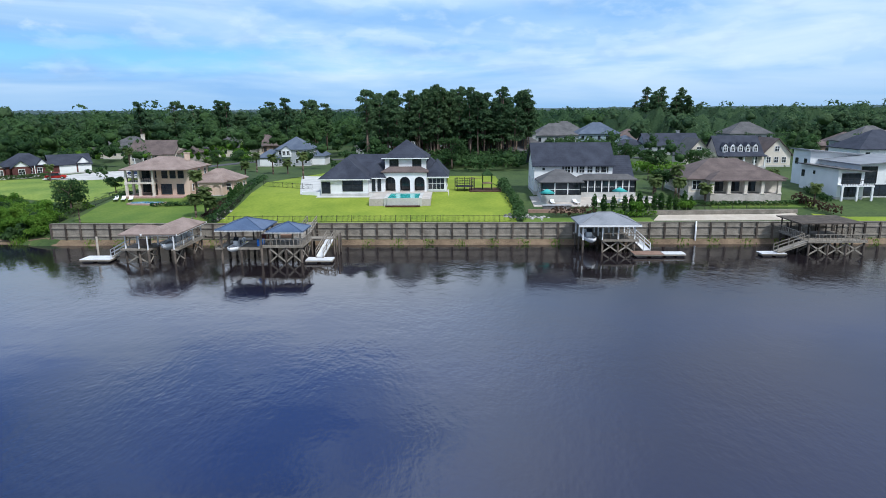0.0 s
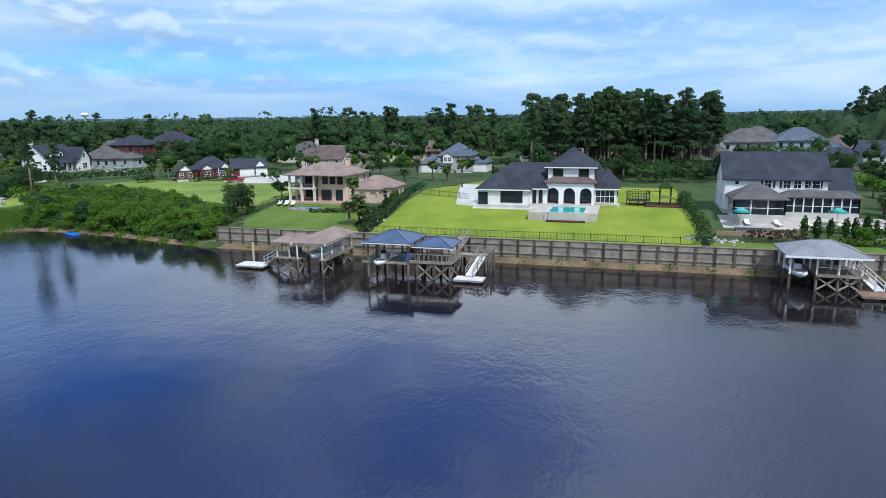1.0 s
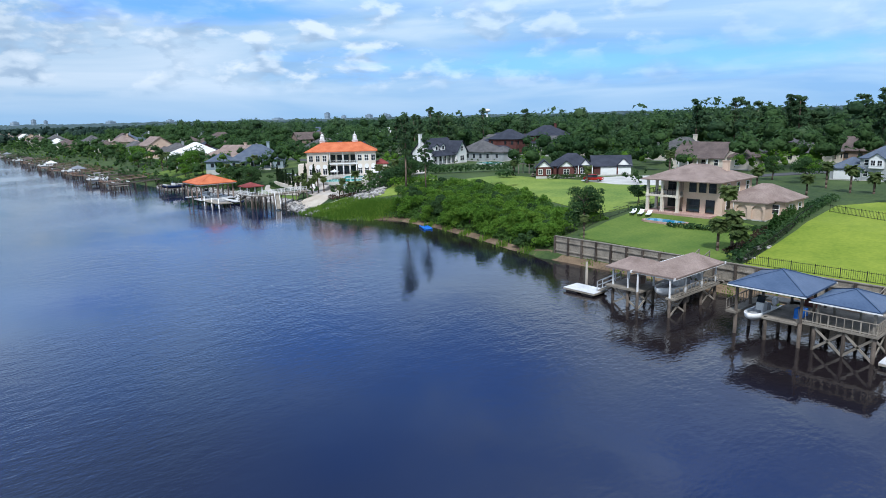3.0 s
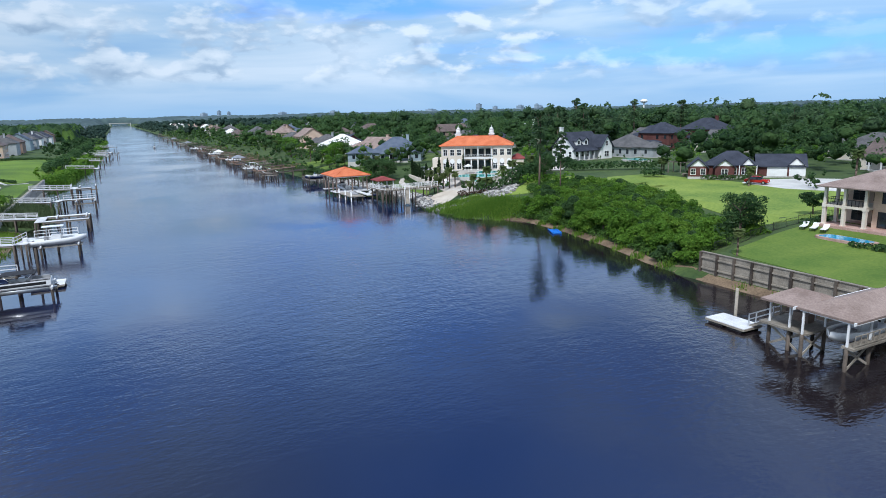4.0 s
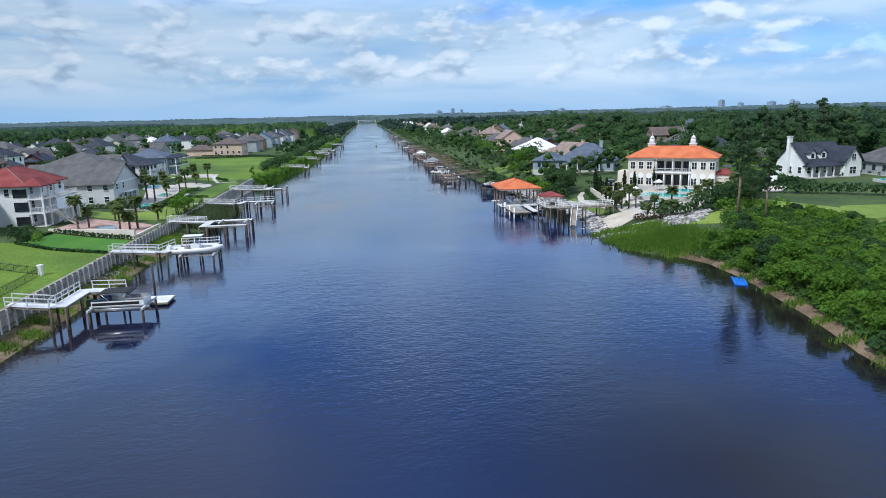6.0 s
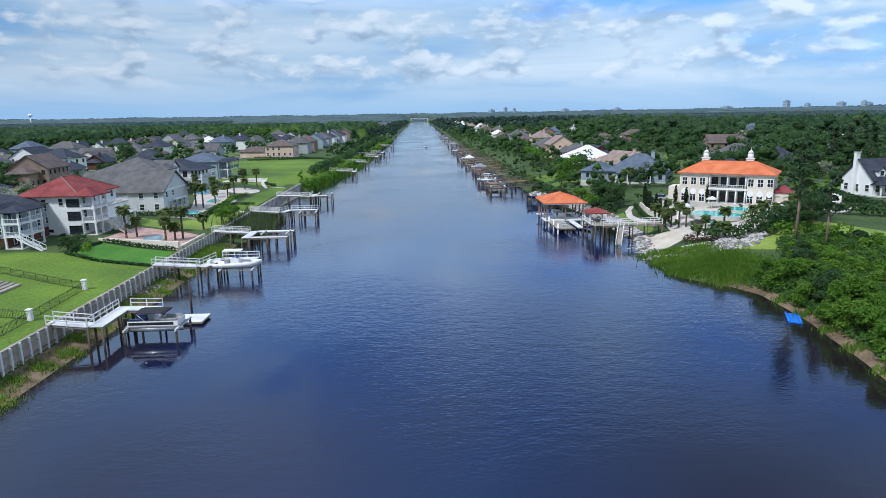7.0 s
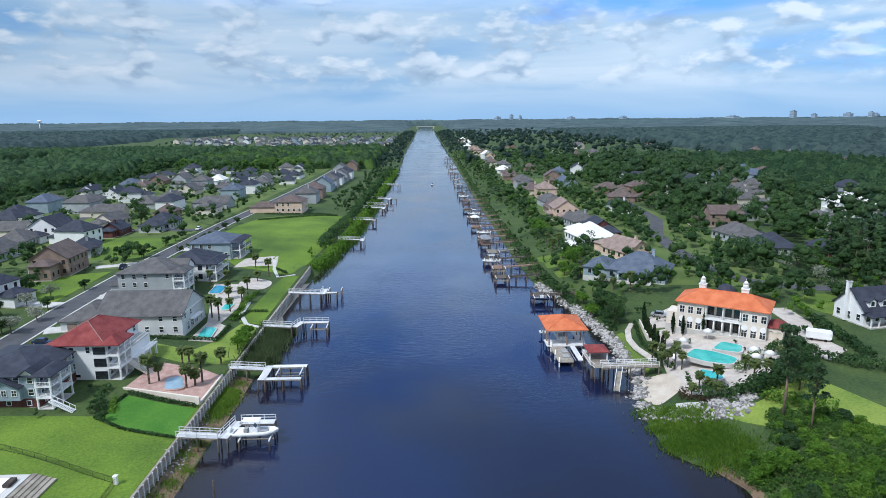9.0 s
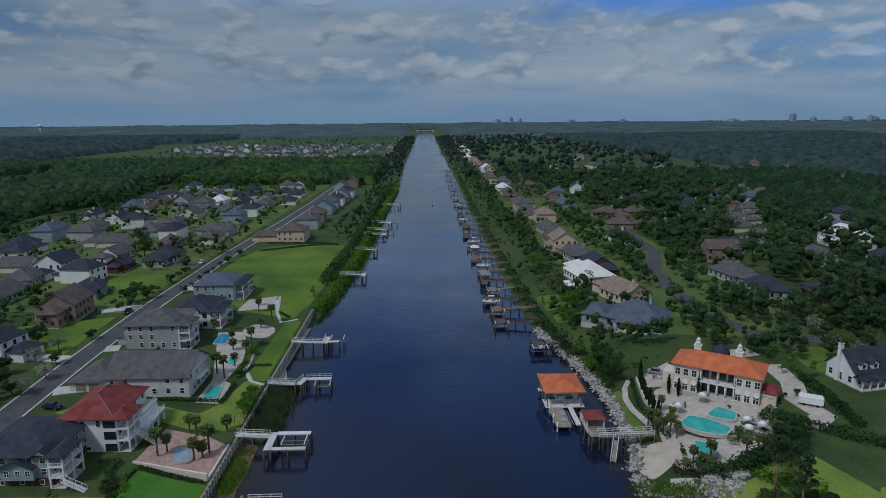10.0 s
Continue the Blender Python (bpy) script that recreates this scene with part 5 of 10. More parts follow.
    block(h, (-14.5, -11.2, -3.0, 3.0), 0, 3.6, CREAM, kind="flat")
    return h


def dormer_house():
    h = house_at("cream house with a dark roof, five white dormers and columned porch", 73.4, 172, 6.0)
    main = (-5.6, 5.6, -4, 6)
    block(h, main, 0, 3.4, CREAM, ROOF_SLATE, 4.6, "gable", "x")
    for i in range(5):
        x = -3.9 + i * 1.95
        part("dormer", gable_body(x - 0.6, x + 0.6, -3.6, 0.5, 3.8, 5.6, 0.8, "y"), TRIM, h, "white dormer")
        part("dormer_roof", gable_roof(x - 0.6, x + 0.6, -3.6, 0.5, 5.6, 0.7, 0.12, "y"), ROOF_SLATE, h)
        window(h, (x - 0.6, x + 0.6, -3.6, 0.5), "s", 0, 4.75, 0.7, 1.2, 1)
    slab(h, "porch_floor", (-5.6, 5.6, -6.5, -4), -1.2, 0.3, CONCRETE)
    columns(h, [(-5.3 + 2.65 * i, -6.2) for i in range(5)], 0.3, 3.0, 0.16)
    part("porch_roof", hip_roof(-5.6, 5.6, -6.5, -3.8, 3.05, 1.0, 0.3), ROOF_SLATE, h)
    block(h, (6.6, 14, -2, 8), 0, 3.4, CREAM, ROOF_BROWN, 4.0, "gable", "y")
    block(h, (-14, -7, -3, 7), 0, 3.2, CREAM, ROOF_GREY, 4.2, "gable", "y")
    for b in ((6.6, 14, -2, 8), (-14, -7, -3, 7)):
        for u in (-2, 0, 2):
            window(h, b, "s", u, 1.7, 1.0, 1.4, 1)
        window(h, b, "s", 0, 4.6, 1.1, 1.2, 1)
    rows(h, main, 0.2, 1, 3.0, 1.1, 1.6, 2.6, "s")


dormer_house()
white_house_with_tower()
raised_pool()
white_house_with_screen_porch()
brown_roof_house()
modern_house()
mediterranean_house()
brick_ranch()
grey_neighbour()
villa()


# ---- houses on the south bank ----
def veranda_tower(h, b, levels, storey, wall=None, rail=None):
    """Stacked open verandas: floors, columns and rails."""
    x0, x1, y0, y1 = b
    for i in range(levels):
        z = i * storey
        slab(h, "veranda_floor", b, z - 0.02 if i else -1.0, z + 0.25, TRIM if i else CONCRETE)
        pts = [(x0 + 0.2, y1 - 0.2), ((x0 + x1) / 2, y1 - 0.2), (x1 - 0.2, y1 - 0.2), (x1 - 0.2, y0 + 0.2)]
        columns(h, pts, z + 0.25, z + storey - 0.02, 0.15)
        if i:
            railing(h, (x0, y1 - 0.1), (x1, y1 - 0.1), z + 0.25, 0.95, rail)
            railing(h, (x1 - 0.1, y0), (x1 - 0.1, y1), z + 0.25, 0.95, rail)


def grey_balcony_house():
    h = house_at("blue-grey lap-sided house with white balconies and a brick base", -144, -18.2, 4.4)
    h.matrix_basis = h.matrix_basis @ Matrix.Diagonal((0.92, 0.92, 0.84, 1))
    main = (-9, 8.5, -12, 4)
    plinth(h, main)
    body(h, main, 0.25, 2.3, BRICK, "dark brick base storey")
    body(h, main, 2.3, 7.6, BLUE_WALL)
    part("roof", hip_roof(*main, 7.6, 3.0, 0.6), ROOF_SLATE, h)
    part("front_gable", gable_body(2.5, 9.5, -5.5, 1.0, 2.3, 5.6, 1.8, "x"), BLUE_WALL, h)
    part("front_roof", gable_roof(2.5, 9.8, -5.5, 1.0, 5.6, 1.8, 0.4, "x"), ROOF_SLATE, h)
    for y0, y1 in ((-11.0, -6.6), (0.6, 4.4)):
        part("roof_gable", gable_body(3.6, 8.7, y0, y1, 7.5, 7.7, 1.5, "x"), TRIM, h, "white gable end")
        part("gable_roof", gable_roof(2.6, 8.9, y0, y1, 7.7, 1.55, 0.35, "x"), ROOF_SLATE, h)
    veranda_tower(h, (2.0, 9.5, 4.0, 7.2), 3, 2.6)
    part("veranda_roof", hip_roof(2.0, 9.5, 3.6, 7.2, 7.8, 1.2, 0.4), ROOF_SLATE, h)
    rows(h, main, 2.3, 2, 2.7, 1.0, 1.4, 2.4, "esnw")
    rows(h, main, 0.0, 1, 2.3, 0.8, 1.0, 3.4, "en")
    for u in (-2.0, 0.2, 2.2):
        window(h, (2.5, 9.5, -5.5, 1.0), "e", u, 4.0, 0.9, 1.3, 1)
    stairs(h, 9.7, 10.9, 11.6, 7.2, 0.0, 2.6, TRIM)
    for x in (9.7, 10.9):
        bm = bmesh.new()
        beam(bm, (x, 11.6, 1.0), (x, 7.2, 3.6), 0.07, 0.09)
        for k in range(5):
            beam(bm, (x, 11.6 - 1.1 * k, 0.65 * k), (x, 11.6 - 1.1 * k, 1.0 + 0.65 * k), 0.07)
        part("stair_rail", bm, TRIM, h)
    return h


def red_roof_house():
    h = house_at("tall white stucco house with red tile roof and corner balconies", -155.5, -12.5, 4.2)
    main = (-8.0, 7.0, -6.8, 4.2)
    block(h, main, 0, 7.9, WHITE, ROOF_RED, 3.2, over=0.7, ridge=4.5)
    ridge_caps(h, ROOF_TAN, *main, 7.9, 3.2, 0.7, 4.5)
    veranda_tower(h, (1.5, 7.0, 4.2, 7.0), 3, 2.62)
    part("veranda_roof", hip_roof(1.2, 7.3, 3.6, 7.0, 7.9, 1.4, 0.5), ROOF_RED, h)
    part("wall", boxed(-8.0, 1.5, 4.2, 6.6, 0.25, 4.9), WHITE, h)
    slab(h, "roof_terrace", (-8.1, 1.6, 4.2, 6.7), 4.9, 5.1, CONCRETE)
    railing(h, (-8.0, 6.6), (1.5, 6.6), 5.1, 0.9)
    columns(h, [(-7.8 + 3.0 * i, 7.8) for i in range(4)], 0.2, 2.7, 0.2)
    slab(h, "lower_terrace", (-8.2, 1.6, 6.6, 8.2), 2.7, 2.9, TRIM)
    railing(h, (-8.1, 8.1), (1.5, 8.1), 2.9, 0.9)
    for u, z, w, hh in ((-4.2, 6.6, 1.0, 0.6), (-1.0, 6.6, 0.8, 1.3), (2.2, 6.7, 0.8, 1.3), (-4.5, 3.9, 1.4, 0.5), (-0.6, 1.2, 1.6, 0.6), (-4.6, 1.2, 1.5, 0.6), (4.4, 1.3, 2.2, 1.5), (4.4, 4.0, 2.2, 1.5), (4.4, 6.5, 2.2, 1.3)):
        window(h, main, "e", u, z, w, hh, 0, DARK_TRIM if w > 2 else TRIM)
    rows(h, main, 0.2, 3, 2.6, 1.1, 1.4, 3.0, "wns")
    block(h, (-22, -9, -10.5, -3.5), 0, 2.9, CREAM, ROOF_RED, 1.8)
    stairs(h, 2.0, 4.0, 11.6, 7.0, -0.4, 2.6, CREAM)
    return h


def long_grey_house():
    h = house_at("long pale white house with a steep gabled roof by its pool", -183, -14, 4.4)
    block(h, (-7.5, 8.0, -9.5, 11.0), 0, 5.4, PALE_WALL, ROOF_GREY, 4.2, "gable", "y")
    block(h, (-9.0, 5.0, -20.0, -9.5), 0, 3.2, PALE_WALL, ROOF_GREY, 3.0)
    part("upper_trim", boxed(-7.6, 8.1, 11.0, 11.15, 5.2, 5.5), TRIM, h)
    rows(h, (-7.5, 8.0, -9.5, 11.0), 0.2, 2, 2.7, 1.0, 1.3, 3.1, "ewn", None, 0.25)
    for u in (-4.5, -1.5, 1.5, 4.5):
        window(h, (-7.5, 8.0, -9.5, 11.15), "n", u, 1.6, 1.2, 2.0, 1)
    slab(h, "awning", (-3.0, 3.6, 11.15, 12.4), 2.75, 2.9, TRIM, "white flat canopy over the garden doors")
    for x in (-0.6, 2.6):
        slab(h, "garage_door", (5.0, 5.08, -18.6 + x + 0.8, -16.0 + x + 0.6), 0.25, 2.5, BROWN_WALL, "brown garage door")
    return h


def tall_grey_house():
    h = house_at("three-storey grey house with stacked white-railed balconies toward the canal", -216, -24, 4.5)
    block(h, (-8, 7.5, -10, 6), 0, 7.6, GREY_WALL, ROOF_GREY, 3.2, over=0.6)
    block(h, (-7, 4, -14, -10), 0, 3.2, GREY_WALL, ROOF_GREY, 2.0)
    veranda_tower(h, (0.5, 8.0, 6.0, 9.5), 3, 2.55)
    part("veranda_roof", hip_roof(0.5, 8.0, 5.6, 9.5, 7.7, 1.5, 0.5), ROOF_GREY, h)
    part("gable_front", gable_body(-6, 0.5, 6.0, 7.5, 5.0, 7.6, 2.2, "y"), WHITE, h)
    part("gable_roof", gable_roof(-6, 0.5, 2.0, 7.5, 7.6, 2.2, 0.4, "y"), ROOF_GREY, h)
    rows(h, (-8, 7.5, -10, 6), 0.2, 3, 2.5, 1.0, 1.3, 3.0, "ewns", None, 0.15)
    return h


def dark_roof_white_house():
    h = house_at("white two-storey house with a black roof and a wide upper deck", -236, -21, 4.5)
    block(h, (-8, 9, -7, 6), 0, 6.0, WHITE, ROOF_SLATE, 3.2)
    veranda_tower(h, (-4, 9.3, 6.0, 9.6), 2, 2.9)
    part("veranda_roof", hip_roof(-4, 9.3, 5.6, 9.6, 5.9, 1.1, 0.4), ROOF_SLATE, h)
    rows(h, (-8, 9, -7, 6), 0.2, 2, 2.9, 1.1, 1.4, 3.0, "ewns", DARK_TRIM, 0.1)
    return h


def blue_roof_house():
    h = house_at("pale blue-grey two-storey house with hipped roof and dark verandas", -268, -22, 4.6)
    block(h, (-9, 8, -10, 5), 0, 6.2, BLUE_WALL, ROOF_BLUEGREY, 3.0)
    veranda_tower(h, (-8, 7, 5.0, 8.5), 2, 3.0, rail=DARK_TRIM)
    part("veranda_roof", hip_roof(-8, 7, 4.6, 8.5, 6.1, 1.1, 0.4), ROOF_SLATE, h)
    rows(h, (-9, 8, -10, 5), 0.2, 2, 3.0, 1.1, 1.4, 2.8, "ewns", None, 0.1)
    return h


def brown_field_house():
    h = house_at("tan two-storey house with brown hipped roofs above the open field", -384, -21, 4.9)
    block(h, (-8, 9, -6, 9), 0, 6.2, TAN, ROOF_BROWN, 3.4)
    block(h, (-2, 8, -20, -6), 0, 3.4, TAN, ROOF_BROWN, 2.6)
    rows(h, (-8, 9, -6, 9), 0.2, 2, 3.0, 1.1, 1.4, 2.8, "ewns", None, 0.1)
    return h


grey_balcony_house()
red_roof_house()
long_grey_house()
tall_grey_house()
dark_roof_white_house()
blue_roof_house()
brown_field_house()


# ---- lawns, beds, roads and paving ----
patch("lawn", "bright mown lawn sloping to the timber wall", "lawn", [(-39.6, 100.5), (9.0, 100.5), (9.2, 112), (8.5, 150), (-16, 152), (-34, 158), (-43, 140), (-40.5, 118)], LAWN)
patch("lawn", "dense green mown lawn below the peach house", "lawn", rounded([(-64.5, 101.6), (-65.8, 112), (-65.5, 123), (-54, 122), (-44, 117), (-41.5, 100.6), (-52, 100.6)], 3, 0.2), LAWN_DEEP)
patch("lawn", "wide rough meadow lawn beside the brick house", "lawn", rounded([(-126, 150), (-129, 139), (-120, 135), (-104, 131), (-88, 124), (-72, 118), (-67, 124), (-66, 148), (-84, 153), (-104, 152)], 3, 0.2), LAWN_DRY)
patch("lawn", "green lawn in front of the brown-roofed house", "lawn", [(44, 110.5), (62, 110.5), (63, 114), (43.5, 113.5)], LAWN_DEEP)
patch("lawn", "strip of lawn behind the timber wall", "lawn", [(10, 100.5), (31, 100.5), (31, 103.5), (10, 103.5)], LAWN_DEEP)
patch("lawn", "bright lawn beside the modern house", "lawn", [(57.5, 100.5), (86, 100.5), (86, 103.6), (63, 103.6), (58.5, 106)], LAWN)
patch("lawn", "broad green lawn beside the timber wall and iron fence", "lawn", [(-139, 13.6), (-126.5, 13.6), (-60, 13.6), (-60, -30), (-132.5, -30), (-132.6, -4)], LAWN_OLIVE, height=lambda x, y: ground_z(x, y))
patch("lawn", "close-cut deep green lawn inside a clipped hedge", "lawn", [(-126.6, 13.2), (-137.4, 13.2), (-141.8, -1.2), (-132.6, -2.4), (-129.2, 3.2)], LAWN_RICH, 0.12)
patch("lawn", "lawn between two canal houses", "lawn", rounded([(-159.5, 13.5), (-184, 12.5), (-187, 7.6), (-172.5, 5), (-166.5, 2), (-174.6, -22), (-166, -32), (-163, -8), (-159, 3)], 3, 0.12), LAWN_DRY)
patch("lawn", "narrow strip of canal-side lawn", "lawn", [(-186.5, 12.8), (-238, 12.6), (-238, 8), (-226, 7.0), (-188, 6.6)], LAWN_OLIVE)
patch("lawn", "open green field behind the shrubs of the bank", "lawn", rounded([(-240, 10), (-300, 13), (-372, 12), (-372, -6), (-360, -30), (-330, -36), (-288, -37), (-246, -10)], 3, 0.12), LAWN_OLIVE)
patch("lawn", "vacant mown lot beside the road", "lawn", [(-258, -52), (-300, -50), (-304, -84), (-262, -86)], LAWN_OLIVE)
patch("lawn", "vacant grassy lot by the road", "lawn", [(-196, -49.5), (-240, -51.5), (-236, -62), (-228, -86), (-205, -64)], LAWN_OLIVE)
patch("lawn", "patchy house lawns along the street", "lawn", [(-244, -52), (-690, -42), (-690, -178), (-500, -186), (-400, -172), (-250, -128)], YARD, 0.04, 12)
patch("lawn", "patchy lawns among the houses of the north bank", "lawn", [(-206, 160), (-216, 120), (-300, 112), (-560, 110), (-560, 170), (-330, 180), (-230, 178)], YARD, 0.04, 10)
patch("lawn", "green lawn below the villa path", "lawn", rounded([(-178.5, 102.8), (-180.6, 107.2), (-169, 105.6), (-158.6, 106.8), (-154.6, 104.6), (-156, 102.6)], 3, 0.2), LAWN_DEEP)
patch("lawn", "lawn behind the boulder edge", "lawn", rounded([(-134, 108), (-133, 118), (-146, 132), (-120, 140), (-104, 138), (-118, 124), (-127, 112)], 3, 0.2), LAWN_DRY)
patch("lawn", "round lawn beside the drive", "lawn", rounded([(-180, 158), (-196, 160), (-200, 182), (-184, 190), (-172, 176)], 4, 0.3), LAWN_DEEP)
for i, (x, y) in enumerate(((-238, 101.5), (-252, 100.5), (-262, 99.5))):
    patch("lawn", "small terraced waterside lawn", "lawn", rounded([(x - 4.5, y), (x + 4.5, y), (x + 4, y + 11), (x - 4.5, y + 11)], 2, 0.15), LAWN_DEEP)

patch("beach", "strip of brown wet sand below the timber wall", "beach", [(-66, 98.2), (95, 98.2), (95, 99.75), (-66, 99.75)], SAND, 0.03, 2.0)
patch("beach", "muddy sand below the canal wall", "beach", [(-60, 17.8), (-113, 18.6), (-126, 18.7), (-145, 19.0), (-158, 18.4), (-158, 14.4), (-60, 14.4)], SAND, 0.03, 2.0)
patch("beach", "sandy landing by the wall", "beach", [(-192, 17.2), (-203, 14.9), (-240, 16), (-238, 14.35), (-192, 14.35)], PALE_SAND, 0.03, 2.0)
patch("beach", "mud and sand at the overgrown bank", "beach", [(-67, 98.7), (-75.5, 99.6), (-81, 101.1), (-86.5, 102.4), (-93.5, 103.5), (-100, 104.6), (-112, 105), (-117.5, 102.4), (-119, 104), (-112, 106.8), (-100, 106.2), (-93.5, 105.2), (-86.5, 104), (-81, 102.8), (-75.5, 101.2), (-67, 100)], SAND, 0.04, 1.5)
patch("beach", "curved pale sand beach beside the walkway", "beach", rounded([(-152.2, 102.4), (-152.6, 107.8), (-148, 109.2), (-142.9, 107), (-138.9, 101.2), (-143.5, 99.6)], 4, 0.3), PALE_SAND, 0.12, 2.0)
patch("terrace", "pale stone plaza at the garden's foot", "paving", [(-138.2, 104.2), (-136.8, 108.4), (-133.8, 106.9), (-135.6, 103.4)], CONCRETE, 0.15)
patch("terrace", "pale walled terrace above the timber wall", "paving", [(31, 101.4), (55, 101.6), (56, 106.4), (52, 105.6), (33, 105.2)], PALE_SAND, 0.1)
patch("patio", "patio paved in pale stone round the sunroom", "paving", [(13, 111.5), (37, 111.5), (36, 119), (13, 119)], PAVERS, 0.1)
patch("patio", "pale patio round the white house", "paving", [(-27.4, 118.8), (-13, 118.8), (-13, 124), (-2.4, 124), (-2.2, 119), (-2.2, 127), (-27.4, 127)], CONCRETE, 0.09)
patch("driveway", "pale concrete drive beside the white house", "driveway", [(-31, 121.5), (-26.4, 120.6), (-26.4, 134), (-30, 150), (-38, 152), (-34, 134)], CONCRETE, 0.11)
patch("driveway", "concrete forecourt of the brick house", "driveway", [(-101, 151), (-90, 149), (-76, 153), (-74, 168), (-86, 172), (-95, 166), (-103, 156)], CONCRETE, 0.11)
patch("slab", "bare pale concrete slab in the meadow", "slab", [(-111, 136), (-108.5, 144), (-102, 139.5), (-103.5, 134.5)], CONCRETE, 0.05)
patch("patio", "patio in pink brick round a small pool", "paving", [(-144.4, -3.4), (-139.4, 13.4), (-152.4, 13.6), (-156.2, 8), (-158.8, -2.4)], BRICK_PAVERS, 0.1)
patch("patio", "pale stone pool terrace", "paving", [(-172.6, -1), (-172.6, 5), (-184, 4.8), (-186, 2.4), (-200, 3), (-212, 1), (-224, -3), (-224, -11.5), (-186, -1)], PAVERS, 0.1)
patch("patio", "circular paved garden", "paving", rounded([(-220, -1.8), (-225.5, -4.5), (-233, -2), (-231, 5), (-226.5, 6.3), (-219.4, 5)], 4, 0.4), PAVERS, 0.14)
patch("patio", "pale stone garden terrace", "paving", [(-246, -12), (-262, -12), (-268, -1), (-252, 2)], PAVERS, 0.1)
patch("terrace", "wide cream stone terrace round the villa's pools", "paving", rounded([(-150, 107.4), (-160, 109.4), (-176.5, 114.5), (-178, 122), (-168, 138), (-160, 138), (-146, 128), (-138.5, 114), (-140.5, 107)], 3, 0.12), PAVERS, 0.12)
patch("driveway", "curving cream drive beside the villa", "driveway", ribbon([(-196, 150), (-192, 134), (-188, 124), (-184, 117.5), (-178, 116)], 6.0), PAVERS, 0.16)
patch("driveway", "curving cream drive behind the villa", "driveway", ribbon([(-186, 150), (-174, 149), (-165, 145), (-156, 146), (-152, 140)], 5.5), PAVERS, 0.16)
patch("path", "narrow pale garden path", "path", ribbon([(-184, 110.5), (-180.4, 108.3), (-175, 106.9), (-169, 106.7), (-160, 107.9)], 1.4), PAVERS, 0.2)
patch("path", "narrow path across the lawn", "path", ribbon([(-184.5, 13), (-186.5, 9), (-194, 5.5), (-206, 4.4)], 1.2), CONCRETE, 0.16)
patch("path", "narrow path along the field", "path", ribbon([(-240, 11), (-236, 6), (-246, 2.5), (-262, -1)], 1.2), CONCRETE, 0.16)

ROAD = [(-60, -38), (-120, -39.5), (-165, -41), (-196, -42.8), (-247, -44.5), (-307, -43.8), (-340, -43.5), (-440, -38), (-560, -34), (-700, -34)]
patch("road_south", "grey asphalt street with pale kerbs", "road", ribbon(ROAD, 6.4), ASPHALT, 0.1, 8)
for side in (-3.5, 3.5):
    patch("kerb", "pale concrete kerb", "kerb", ribbon([(x, y + side) for x, y in ROAD], 0.5), CONCRETE, 0.2, 8)
patch("road_back", "grey asphalt side street", "road", ribbon([(-236, -110), (-300, -112), (-347, -125), (-400, -124), (-470, -112), (-540, -108)], 6), ASPHALT, 0.12, 8)
patch("road_cross", "short asphalt side street", "road", ribbon([(-322, -46), (-322, -80), (-318, -112)], 5.5), ASPHALT, 0.16, 8)
patch("road_north", "winding grey neighbourhood street", "road", ribbon([(-186, 205), (-200, 185), (-206, 166), (-214, 156), (-232, 152), (-260, 152), (-292, 156), (-330, 170), (-420, 178)], 6), ASPHALT, 0.12, 6)
patch("road_north", "grey street between the houses", "road", ribbon([(-60, 152), (-74, 156), (-78, 172), (-60, 200), (-20, 205), (60, 204)], 6), ASPHALT, 0.13, 6)
for i, (a, b) in enumerate((((-178, -38), (-181, -29)), ((-208, -40), (-209, -36)), ((-150, -36), (-158, -25)), ((-240, -41), (-240, -28)), ((-200, -47), (-202, -58)), ((-276, -41), (-277, -32)), ((-252, -48), (-246, -60)))):
    patch("driveway", "pale concrete house drive", "driveway", ribbon([a, b], 5.0), CONCRETE, 0.18)


def pool(label, outline, z, water, coping=None):
    p = thing("swimming_pool", label, "pool", pose(0, 0, 0))
    cx, cy = sum(q[0] for q in outline) / len(outline), sum(q[1] for q in outline) / len(outline)
    p.matrix_basis = pose(cx, cy, z)
    local = [(x - cx, y - cy) for x, y in outline]
    for name, grow, top, mat in (("coping", 0.45, 0.16, coping or CONCRETE), ("pool_water", 0.0, 0.2, water)):
        bm = bmesh.new()
        ring = []
        for x, y in local:
            d = math.hypot(x, y)
            ring.append(bm.verts.new((x * (d + grow) / d, y * (d + grow) / d, top)))
        f = bm.faces.new(ring)
        f.normal_update()
        if f.normal.z < 0:
            f.normal_flip()
        ext = bmesh.ops.extrude_face_region(bm, geom=[f])
        for v in ext["geom"]:
            if isinstance(v, bmesh.types.BMVert):
                v.co.z -= 0.9
        bmesh.ops.recalc_face_normals(bm, faces=bm.faces)
        part(name, bm, mat, p)
    return p


pool("curved turquoise swimming pool on the villa's terrace", rounded([(-154.4, 112.4), (-158.4, 116), (-156.4, 119.6), (-152.1, 123), (-149, 120.1), (-150.9, 115.4)], 4, 0.3), 4.9, POOL)
pool("upper turquoise pool beside the villa's steps", rounded([(-157.6, 119.8), (-162, 124), (-159.1, 127.4), (-155, 125)], 4, 0.25), 5.1, POOL)
pool("shallow turquoise splash pool below the palms", rounded([(-147.8, 112.6), (-145.4, 116), (-142.6, 115.4), (-142.2, 112)], 4, 0.3), 4.6, POOL)
pool("pale blue pool in a pink brick patio", rounded([(-144.9, 4.2), (-150.4, 2.6), (-152, 5.2), (-145.6, 8)], 4, 0.3), ground_z(-148, 5) + 0.1, POOL_PALE, BRICK_PAVERS)
